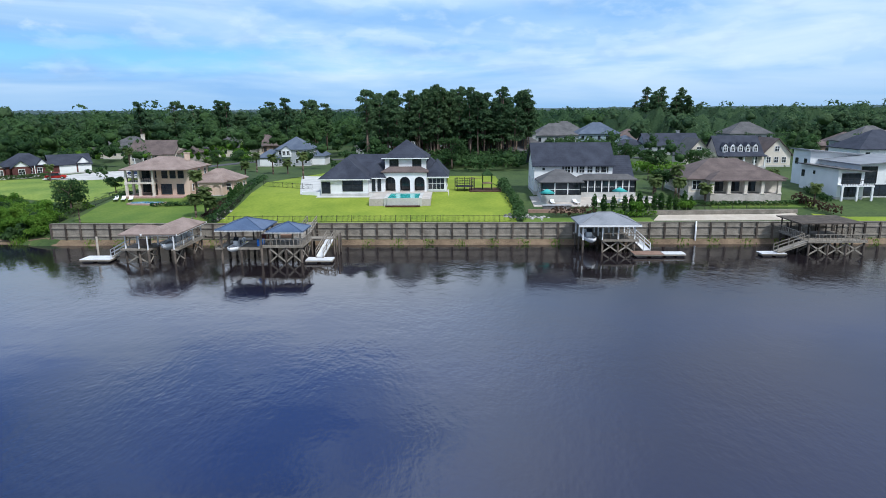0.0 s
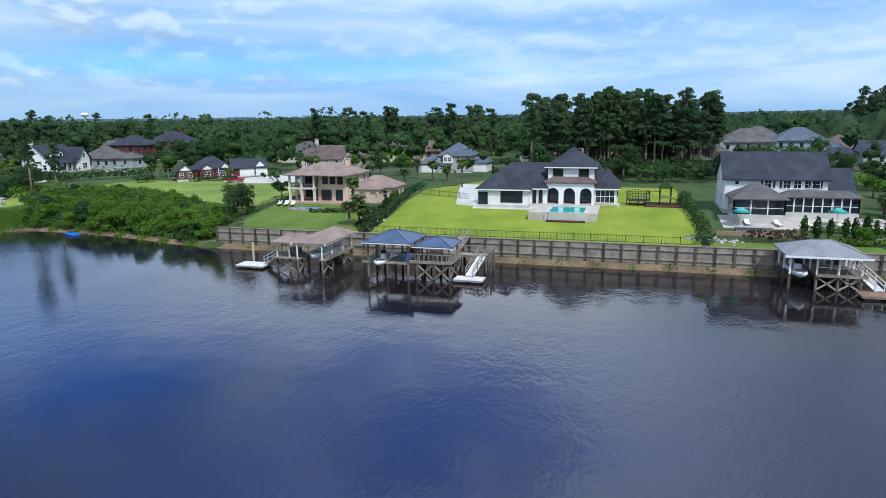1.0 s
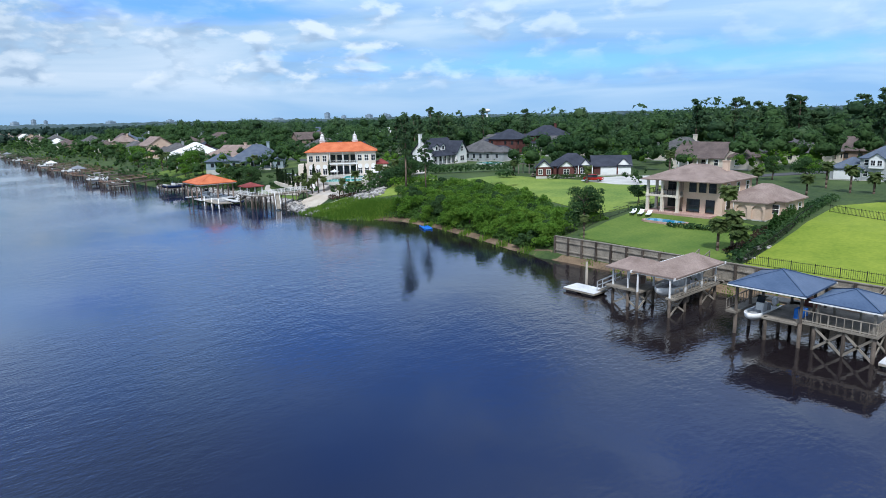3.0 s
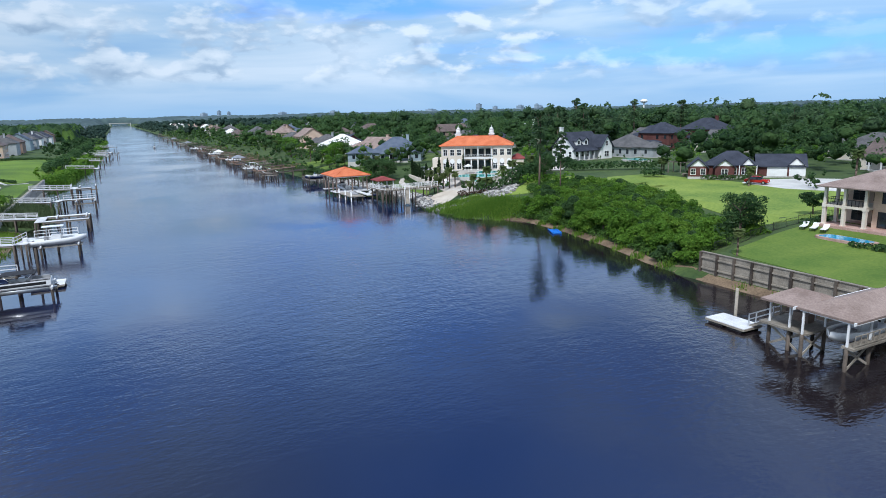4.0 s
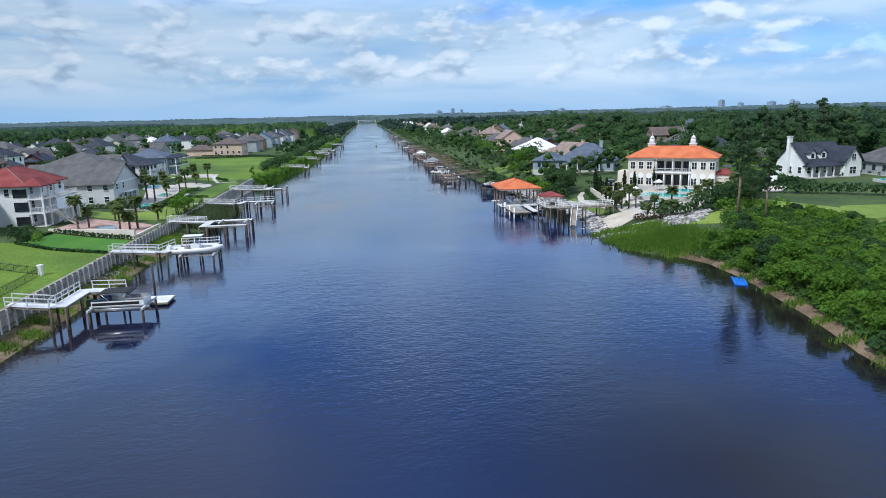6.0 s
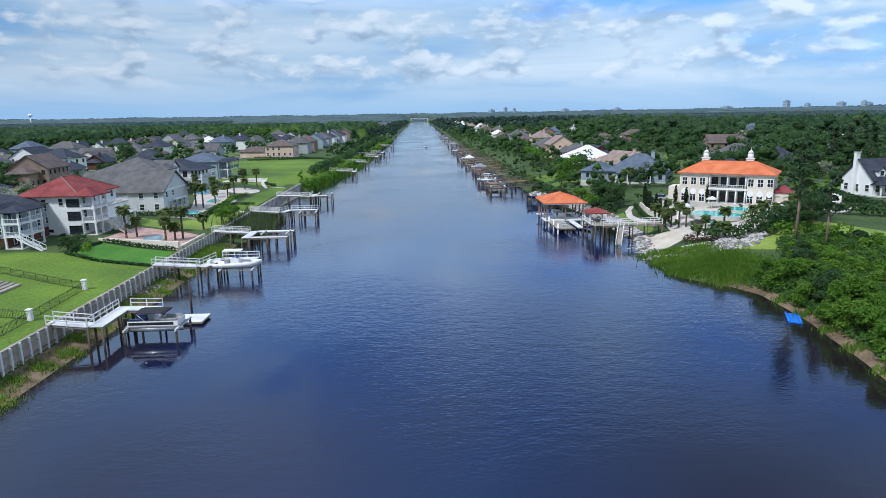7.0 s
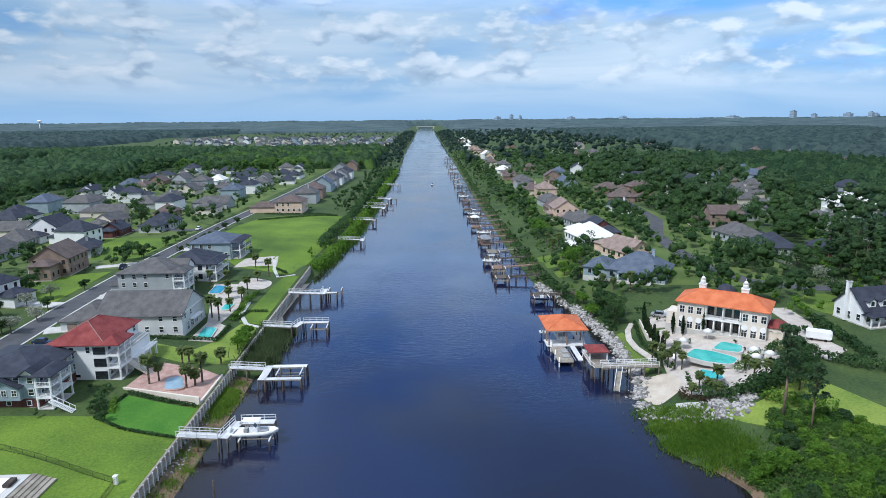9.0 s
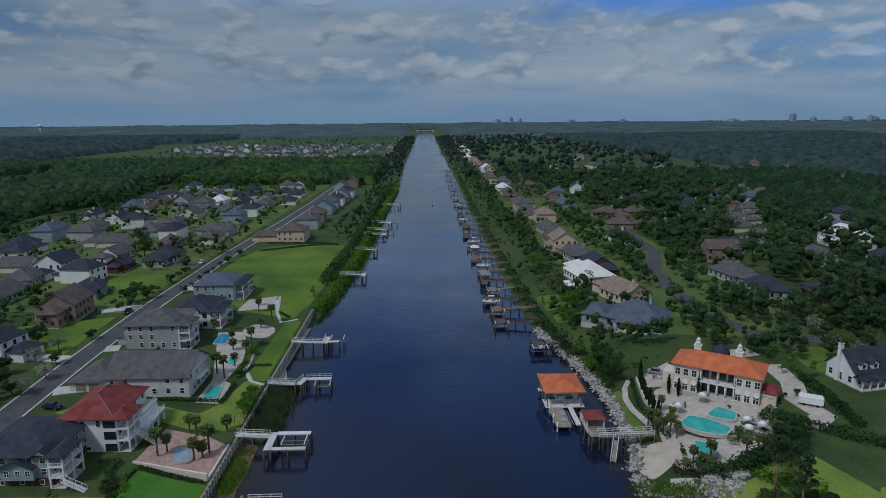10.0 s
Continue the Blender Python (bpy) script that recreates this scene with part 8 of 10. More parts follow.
for s in (-0.75, 0.75):
    part("bench", boxed(-1.2, 1.2, s - 0.15, s + 0.15, 0.4, 0.46), TIMBER, table)
for s in (-0.8, 0.8):
    part("trestle", boxed(s - 0.05, s + 0.05, -0.7, 0.7, 0, 0.7), TIMBER, table)


# ---- the neighbourhood ----
TAKEN = [(73, 172, 16), (-15, 127, 15), (22, 122, 15), (51, 120, 13), (71, 112, 13), (-53, 123, 15), (-106, 161, 16), (-47, 184, 13), (-172, 130, 17), (-152, 118, 15), (-144, -17, 15), (-157, -12, 15), (-183, -14, 18),
         (-216, -22, 14), (-236, -20, 13), (-268, -21, 14), (-384, -21, 17), (-150, 5, 10), (-178, 2, 8), (-226, 0, 8), (-160, 145, 8), (-188, 120, 8), (-82, 158, 10)]
ROADS = [ROAD, [(-236, -110), (-300, -112), (-347, -125), (-400, -124), (-470, -112), (-540, -108)], [(-322, -46), (-322, -80), (-318, -112)],
         [(-186, 205), (-200, 185), (-206, 166), (-214, 156), (-232, 152), (-260, 152), (-292, 156), (-330, 170), (-420, 178)], [(-60, 152), (-74, 156), (-78, 172), (-60, 200), (-20, 205), (60, 204)]]
LOOKS = {"grey": (GREY_WALL, ROOF_GREY, "grey siding", "grey shingle"), "slate": (WHITE, ROOF_SLATE, "white clapboard", "dark slate"), "brown": (BROWN_WALL, ROOF_BROWN, "brown brick", "brown shingle"),
         "tan": (TAN, ROOF_TAN, "tan stucco", "tan tile"), "blue": (BLUE_WALL, ROOF_BLUEGREY, "blue-grey siding", "blue-grey"), "cream": (CREAM, ROOF_GREY, "cream stucco", "grey shingle"),
         "white": (WHITE, ROOF_WHITE, "white stucco", "white tile"), "brick": (BRICK, ROOF_SLATE, "red brick", "dark slate"), "dark": (GREY_WALL, ROOF_SLATE, "grey siding", "dark slate"), "creambrown": (CREAM, ROOF_BROWN, "cream stucco", "brown shingle")}


def neighbour(x, y, turn, w, d, storeys, style, seed, far=False, kind=None, wing=True, porch=None, group="houses of the neighbourhood"):
    wall, roof, ww, rw = LOOKS[style]
    r = random.Random(seed)
    TAKEN.append((x, y, max(w, d) * 0.62 + 2.5))
    faces = "en" if y < 50 else "se"
    reach = math.hypot(x + 20, y - 40)
    far = far or reach > 190
    return plain_house(x, y, turn, w, d, storeys, wall, roof, rw, ww, kind or r.choice(("hip", "hip", "gable")), seed, wing, (r.random() < 0.5) if porch is None else porch, group, None, faces if reach < 370 else "", far=far)


# north bank, behind the waterside houses
for i, (x, y, t, w, d, s, k) in enumerate([
        (-224, 126, 60, 18, 15, 1, "blue"), (-253, 131, 20, 15, 12, 1, "tan"), (-283, 125, 10, 18, 15, 1, "white"), (-300, 133, 0, 15, 12, 1, "brick"), (-322, 130, 10, 15, 12, 1, "grey"),
        (-345, 127, 0, 16, 12, 2, "tan"), (-366, 128, 0, 15, 12, 1, "brown"), (-392, 130, 5, 18, 12, 1, "grey"), (-431, 134, 0, 16, 12, 2, "tan"), (-458, 130, 0, 15, 12, 1, "creambrown"), (-486, 128, 0, 16, 12, 2, "grey"),
        (-515, 130, 0, 15, 12, 1, "brown"), (-277, 184, 10, 17, 12, 1, "grey"), (-254, 186, -10, 17, 12, 1, "dark"), (-244, 202, 0, 13, 11, 1, "brick"), (-340, 272, 0, 22, 14, 2, "white"), (-372, 292, 10, 16, 12, 1, "blue"),
        (-432, 222, 0, 16, 12, 2, "grey"), (-458, 242, 0, 15, 12, 2, "slate"), (-528, 242, 0, 16, 12, 1, "cream"), (-598, 362, 0, 18, 12, 1, "white"), (-330, 210, 15, 15, 12, 1, "dark"), (-302, 236, 0, 15, 12, 1, "grey"),
        (-187, 217, 10, 13, 11, 2, "brick"), (-172, 187, 0, 13, 11, 1, "grey"), (-197, 252, 5, 17, 13, 2, "brick"), (-162, 222, 0, 15, 12, 1, "cream"), (-112, 218, -10, 15, 12, 1, "cream"), (-212, 232, 0, 16, 12, 1, "grey"), (-84, 226, 0, 15, 12, 1, "cream"), (-93, 196, 0, 14, 11, 1, "creambrown")]):
    neighbour(x, y, t, w, d, s, k, 100 + i)
for i, (x, y, t, w, d, s, k) in enumerate([
        (-72, 236, 0, 14, 11, 1, "brown"), (-22, 222, 0, 14, 11, 2, "grey"), (-12, 242, 0, 13, 10, 1, "slate"), (34, 232, 5, 15, 12, 2, "grey"), (52, 244, 0, 15, 12, 2, "blue"), (44, 272, 0, 16, 12, 2, "grey"), (70, 262, 0, 15, 12, 1, "brown"),
        (72, 222, 0, 18, 11, 1, "dark"), (112, 178, 0, 14, 12, 2, "grey"), (126, 172, 0, 15, 12, 1, "dark"), (96, 150, 0, 14, 12, 2, "slate"),
        (114, 146, 0, 14, 12, 2, "grey"), (150, 216, 0, 15, 12, 2, "tan"), (128, 214, 0, 15, 12, 1, "brown"), (176, 268, 0, 15, 12, 2, "grey"), (104, 236, 0, 15, 12, 2, "grey"), (20, 196, 0, 15, 11, 1, "grey")]):
    neighbour(x, y, t, w, d, s, k, 200 + i)

# south bank, across the street and further along it
for i, (x, y, t, w, d, s, k) in enumerate([
        (-241, -69, 5, 15, 12, 2, "brown"), (-203, -68, 80, 12, 10, 2, "slate"), (-305, -108, 0, 15, 12, 2, "slate"), (-287, -112, 10, 15, 12, 1, "grey"), (-389, -160, 0, 16, 12, 2, "blue"), (-402, -108, 5, 16, 13, 1, "grey"), (-330, -70, 0, 15, 13, 1, "dark"),
        (-312, -84, 0, 10, 9, 1, "brick"), (-444, -70, 0, 15, 12, 2, "blue"), (-475, -68, 0, 15, 12, 2, "slate"), (-470, -108, 0, 17, 13, 1, "cream"), (-545, -112, 0, 16, 12, 1, "white"), (-541, -158, 0, 15, 12, 1, "brown"), (-451, -150, 0, 16, 12, 1, "slate"),
        (-500, -153, 0, 15, 12, 1, "creambrown"), (-364, -160, 0, 15, 12, 1, "dark"), (-345, -150, 0, 15, 12, 1, "slate"), (-271, -76, 20, 12, 10, 1, "dark"), (-262, -106, 0, 15, 12, 1, "grey"), (-376, -64, 0, 15, 11, 1, "cream"), (-366, -82, 0, 12, 10, 1, "brown"),
        (-634, -76, 0, 15, 12, 2, "cream"), (-666, -70, 0, 15, 12, 1, "slate"), (-628, -24, 0, 15, 12, 2, "grey"), (-668, -18, 0, 15, 12, 2, "brown"), (-488, -18, 0, 16, 13, 2, "blue"), (-512, -17, 0, 15, 13, 2, "grey"), (-534, -16, 0, 15, 13, 2, "slate"),
        (-560, -15, 0, 15, 13, 2, "grey"), (-586, -14, 0, 15, 13, 2, "slate"), (-555, -77, 0, 15, 12, 1, "grey"), (-585, -127, 0, 15, 12, 1, "grey"), (-641, -134, 0, 15, 12, 1, "slate"), (-612, -160, 0, 15, 12, 1, "cream"), (-425, -18, 0, 15, 13, 2, "grey"),
        (-450, -18, 0, 15, 13, 2, "brown"), (-418, -150, 0, 14, 12, 1, "grey"), (-520, -70, 0, 15, 12, 1, "grey"), (-600, -72, 0, 15, 12, 1, "dark"), (-432, -106, 0, 14, 12, 1, "grey"), (-508, -112, 0, 14, 12, 2, "grey"), (-172, -66, 0, 15, 12, 1, "grey"), (-148, -62, 0, 15, 12, 2, "cream")]):
    neighbour(x, y, t, w, d, s, k, 300 + i)

# houses among the trees further back on both banks
ri = random.Random(31)
for x0, x1, y0, y1, count, looks in ((-640, -290, -178, -54, 26, ("grey", "slate", "dark", "blue", "slate", "cream")), (-640, -215, 150, 330, 34, ("grey", "dark", "brown", "slate", "blue", "cream"))):
    made = 0
    for i in range(600):
        x, y = ri.uniform(x0, x1), ri.uniform(y0, y1)
        if made < count and all(math.hypot(x - a, y - b) > r + 10.5 for a, b, r in TAKEN) and all(math.hypot(x - a, y - b) > 15 for line in ROADS for a, b in line) and not (-372 < x < -250 and y > -86 and y < 0):
            neighbour(x, y, ri.choice((0, 90)) + ri.uniform(-12, 12), ri.uniform(13, 16), ri.uniform(10, 12), ri.choice((1, 1, 2)), ri.choice(looks), 700 + i, porch=False)
            made += 1

# far houses on both banks
rf = random.Random(77)
for i in range(26):
    x = -545 - i * 34 - rf.uniform(0, 10)
    neighbour(x, along(RIGHT_SHORE, x) + rf.uniform(32, 44), rf.uniform(-8, 8), 15, 12, rf.choice((1, 2)), rf.choice(("tan", "grey", "brown", "white", "creambrown")), 400 + i, True, wing=False, porch=False)
for i in range(34):
    x, y = rf.uniform(-1100, -200), rf.uniform(190, 520)
    if all(math.hypot(x - a, y - b) > r + 14 for a, b, r in TAKEN):
        neighbour(x, y, rf.uniform(-30, 30), 16, 12, rf.choice((1, 2)), rf.choice(("grey", "white", "brown", "slate", "cream")), 450 + i, True, wing=False, porch=False)
for row in range(12):
    for i in range(15):
        x, y = -1010 - i * 46 - rf.uniform(0, 14), -16 - row * 42 - rf.uniform(0, 10)
        if row > 3 and i < row - 2 or rf.random() < 0.12:
            continue
        neighbour(x, y, rf.uniform(-8, 8), 15, 12, 2 if rf.random() < 0.6 else 1, rf.choice(("grey", "slate", "blue", "grey", "cream", "dark")), 500 + row * 20 + i, True, wing=False, porch=False)


def white_gabled():
    """The white house behind the villa: a steep slate roof, dormers, a gabled wing and a chimney."""
    h = house_at("white clapboard house with dormers, a gabled wing and a tall chimney", -175, 168, ground_z(-175, 168), 100)
    TAKEN.append((-175, 168, 11))
    main, wing = (-7, 6, -4.5, 4.5), (2.4, 7.6, -7.4, -2)
    block(h, main, 0, 4.2, WHITE, ROOF_SLATE, 4.4, "gable", "x")
    block(h, wing, 0, 4.4, WHITE, ROOF_SLATE, 3.2, "gable", "y")
    for x in (-4.6, -1.2):
        part("dormer", gable_body(x - 1.0, x + 1.0, -4.2, -1.2, 4.6, 6.2, 0.8, "y"), WHITE, h, "white gabled dormer")
        part("dormer_roof", gable_roof(x - 1.0, x + 1.0, -4.2, -1.0, 6.2, 0.8, 0.25, "y"), ROOF_SLATE, h)
        window(h, (x - 1.0, x + 1.0, -4.2, -1.2), "s", 0, 5.4, 1.0, 1.1)
    part("porch_floor", boxed(-7, 2.4, -6.8, -4.5, -1.2, 0.3), CONCRETE, h)
    columns(h, [(-6.8 + 2.25 * i, -6.6) for i in range(5)], 0.3, 2.9, 0.13)
    part("porch_roof", hip_roof(-7, 2.4, -6.8, -4.3, 3.0, 0.9, 0.3), ROOF_SLATE, h)
    rows(h, main, 0.2, 1, 3.0, 1.05, 1.5, 2.4, "sew")
    window(h, wing, "s", 0, 1.7, 2.0, 1.6, 1)
    window(h, wing, "s", 0, 4.9, 1.2, 1.4, 1)
    rows(h, wing, 0.2, 1, 3.0, 1.0, 1.4, 2.4, "e")
    chimney(h, -7.3, 0.5, 0.2, 10.2, WHITE)


white_gabled()


def gazebo():
    g = thing("gazebo", "small blue-roofed garden gazebo near the water", "gazebo", pose(-226, 115, ground_z(-226, 115)))
    for x in (-1.8, 1.8):
        for y in (-1.8, 1.8):
            part("post", boxed(x - 0.12, x + 0.12, y - 0.12, y + 0.12, -0.3, 2.7), TRIM, g)
    part("roof", hip_roof(-1.8, 1.8, -1.8, 1.8, 2.7, 1.6, 0.5, 0.1), ROOF_BLUEGREY, g)
    p = thing("pavilion", "open garden pavilion with a white roof", "pavilion", pose(-268, 113, ground_z(-268, 113)))
    for x in (-3, 3):
        for y in (-2.4, 2.4):
            part("post", boxed(x - 0.14, x + 0.14, y - 0.14, y + 0.14, -0.3, 2.9), TRIM, p)
    part("roof", hip_roof(-3, 3, -2.4, 2.4, 2.9, 1.5, 0.5, 1.0), ROOF_WHITE, p)


gazebo()


# ---- the far distance ----
def clear(x, y, gap=2.0):
    for a, b, r in TAKEN:
        if abs(x - a) < r + gap and abs(y - b) < r + gap:
            return False
    for line in ROADS:
        for (xa, ya), (xb, yb) in zip(line, line[1:]):
            if min(xa, xb) - 8 < x < max(xa, xb) + 8 and min(ya, yb) - 8 < y < max(ya, yb) + 8:
                d = Vector((xb - xa, yb - ya))
                u = max(0, min(1, ((x - xa) * d.x + (y - ya) * d.y) / d.length_squared))
                if math.hypot(x - xa - d.x * u, y - ya - d.y * u) < 5 + gap:
                    return False
    return True


def core_ball(detail):
    bm = bmesh.new()
    bmesh.ops.create_icosphere(bm, subdivisions=detail, radius=1)
    bm.verts.ensure_lookup_table()
    out = np.array([v.co[:] for v in bm.verts]), np.array([[v.index for v in f.verts] for f in bm.faces])
    bm.free()
    return out


CORE, CORE_FINE = core_ball(1), core_ball(2)


def woods(name, label, spots, mat, count, seed, lo=11, hi=20):
    """Many far trees in one mesh: uneven crowns of leaf clumps on bare stems."""
    rng = np.random.default_rng(seed)
    n = len(spots)
    sp = np.asarray(spots, float)
    h = rng.uniform(lo, hi, n) * sp[:, 3]
    w = h * rng.uniform(0.26, 0.4, n)
    lobes = rng.integers(4, 7, n)
    far = count <= 40
    count = int(count * (0.75 if far else 0.66))
    idx = np.repeat(np.arange(n), count)
    total = len(idx)
    lobe = rng.integers(0, 6, total)
    ang, rad, up = rng.uniform(0, 6.283, (n, 6)), rng.uniform(0.1, 0.75, (n, 6)), rng.uniform(0.42, 0.9, (n, 6))
    cx = sp[idx, 0] + np.cos(ang[idx, lobe]) * rad[idx, lobe] * w[idx]
    cy = sp[idx, 1] + np.sin(ang[idx, lobe]) * rad[idx, lobe] * w[idx]
    cz = sp[idx, 2] + h[idx] * up[idx, lobe]
    d = rng.normal(size=(total, 3))
    d /= np.linalg.norm(d, axis=1)[:, None]
    d[:, 2] = np.where(d[:, 2] < -0.3, -d[:, 2], d[:, 2])
    lr = (w * 0.5)[idx][:, None] * np.array((1, 1, 0.75)) * rng.uniform(0.6, 1.05, (total, 1))
    c = np.stack([cx, cy, cz], 1) + d * lr
    nrm = d + rng.normal(scale=0.3, size=(total, 3)) + np.array((0, 0, 0.4))
    nrm /= np.linalg.norm(nrm, axis=1)[:, None]
    u = np.cross(nrm, rng.normal(size=(total, 3)))
    u /= np.linalg.norm(u, axis=1)[:, None]
    v = np.cross(nrm, u)
    s = ((w * (0.42 if far else 0.27))[idx] * (34 / count) ** 0.5 * rng.uniform(0.75, 1.4, total))[:, None]
    bend = nrm * s * rng.uniform(-0.35, 0.1, (total, 1))
    verts = np.stack([c - u * s * 0.62 - v * s * 0.42 + bend, c + u * s * 0.6 - v * s * 0.4, c + u * s * rng.uniform(-0.3, 0.3, (total, 1)) + v * s * 0.72 + bend], 1).reshape(-1, 3)
    # the dense inside of each crown: uneven rounded lobes
    ball, ball_faces = CORE_FINE if count > 60 else CORE
    k = 1 if far else 2 if count > 60 else 3
    own = np.repeat(np.arange(n), k)
    which = np.tile(np.arange(k), n)
    mid = np.stack([sp[own, 0] + np.cos(ang[own, which]) * rad[own, which] * w[own], sp[own, 1] + np.sin(ang[own, which]) * rad[own, which] * w[own], sp[own, 2] + h[own] * (up[own, which] * 0.92)], 1)
    radius = (w[own] * (0.85 if far else 0.47))[:, None] * np.array((1, 1, 0.8))
    lumps = mid[:, None, :] + ball[None] * radius[:, None, :] * rng.uniform(0.72, 1.12, (n * k, len(ball), 1))
    core_faces = (ball_faces[None] + (np.arange(n * k) * len(ball))[:, None, None]).reshape(-1, 3) + total * 3
    faces = np.concatenate([np.arange(total * 3).reshape(-1, 3), core_faces])
    mesh = raw_mesh(name, np.concatenate([verts, lumps.reshape(-1, 3)]), faces, mat)
    mesh.polygons.foreach_set("use_smooth", np.ones(len(faces), dtype=bool))
    ob = place(name, mesh)
    return tagged(ob, label, "trees", kind="stuff")


def scatter(n, x0, x1, y0, y1, seed, gap=2.0, size=(0.8, 1.2), test=None, tries=4):
    r = random.Random(seed)
    out = []
    for _ in range(n * tries):
        x, y = r.uniform(x0, x1), r.uniform(y0, y1)
        if along(LEFT_SHORE, x) - 4 < y < along(RIGHT_SHORE, x) + 4 or not clear(x, y, gap) or (test and not test(x, y)):
            continue
        out.append((x, y, ground_z(x, y) - 0.3, r.uniform(*size)))
        if len(out) == n:
            break
    return out


def in_sight(x, y):
    """Open ground in front of the houses that look out over the meadow."""
    for a, b in ((-187, 217), (-197, 252), (-172, 187), (-178, 171), (-256, 191)):
        d = Vector((a * -1, 60 - b)).normalized()
        u = (x - a) * d.x + (y - b) * d.y
        if -3 < u < 52 and abs((x - a) * d.y - (y - b) * d.x) < 9:
            return True
    return False


woods("woodland", "dense dark green mixed woodland behind the houses", scatter(760, -700, 60, 185, 300, 1, 1.5, test=lambda x, y: (y > 205 + 25 * math.sin(x * 0.02) or x < -190) and not in_sight(x, y)), LEAF_OAK, 150, 1, 10, 15.5)
woods("woodland", "dark pine woodland behind the houses", scatter(420, -700, 220, 205, 310, 2, 2, test=lambda x, y: (x < -60 or y > 300 or x > 140) and not in_sight(x, y)), LEAF_PINE, 140, 2, 13, 18)
woods("woodland", "leafy trees round the villa and its neighbours", scatter(210, -235, -92, 140, 232, 21, 1.0, test=lambda x, y: not (-130 < x < -62 and y < 156) and not (-186 < x < -128 and 136 < y < 176) and not in_sight(x, y)), LEAF_OAK, 180, 21, 5, 10)
woods("woodland", "fresh green trees among the gardens", scatter(70, -235, -60, 140, 232, 22, 0.8, test=lambda x, y: not (-130 < x < -62 and y < 156) and not in_sight(x, y)), LEAF_LIGHT, 180, 22, 4, 7)
woods("woodland", "leafy trees between the roofs", scatter(130, -60, 160, 150, 230, 23, 0.8, test=lambda x, y: not (-40 < x < 10 and y < 160)), LEAF_OAK, 180, 23, 4.5, 9)
woods("woodland", "leafy garden trees along the north bank", scatter(720, -900, -205, 104, 235, 3, 1.2), LEAF_OAK, 130, 3, 5, 11)
woods("woodland", "fresh green garden trees along the north bank", scatter(220, -900, -205, 104, 230, 4, 0.6), LEAF_WOOD, 130, 4, 4, 9)
woods("woodland", "crowded leafy trees between the gardens", scatter(240, -460, -206, 108, 190, 24, 0.2), LEAF_OAK, 130, 24, 4, 9)
woods("woodland", "light leafy trees between the gardens", scatter(120, -460, -206, 106, 190, 25, 0.2), LEAF_WOOD, 130, 25, 3, 7)
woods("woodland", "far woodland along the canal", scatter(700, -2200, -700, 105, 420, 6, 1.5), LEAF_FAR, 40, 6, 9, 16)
woods("woodland", "tall pines at the eastern wood's edge", scatter(160, 60, 420, 226, 262, 7, 2, (0.9, 1.3)), LEAF_PINE, 150, 7, 11, 15)


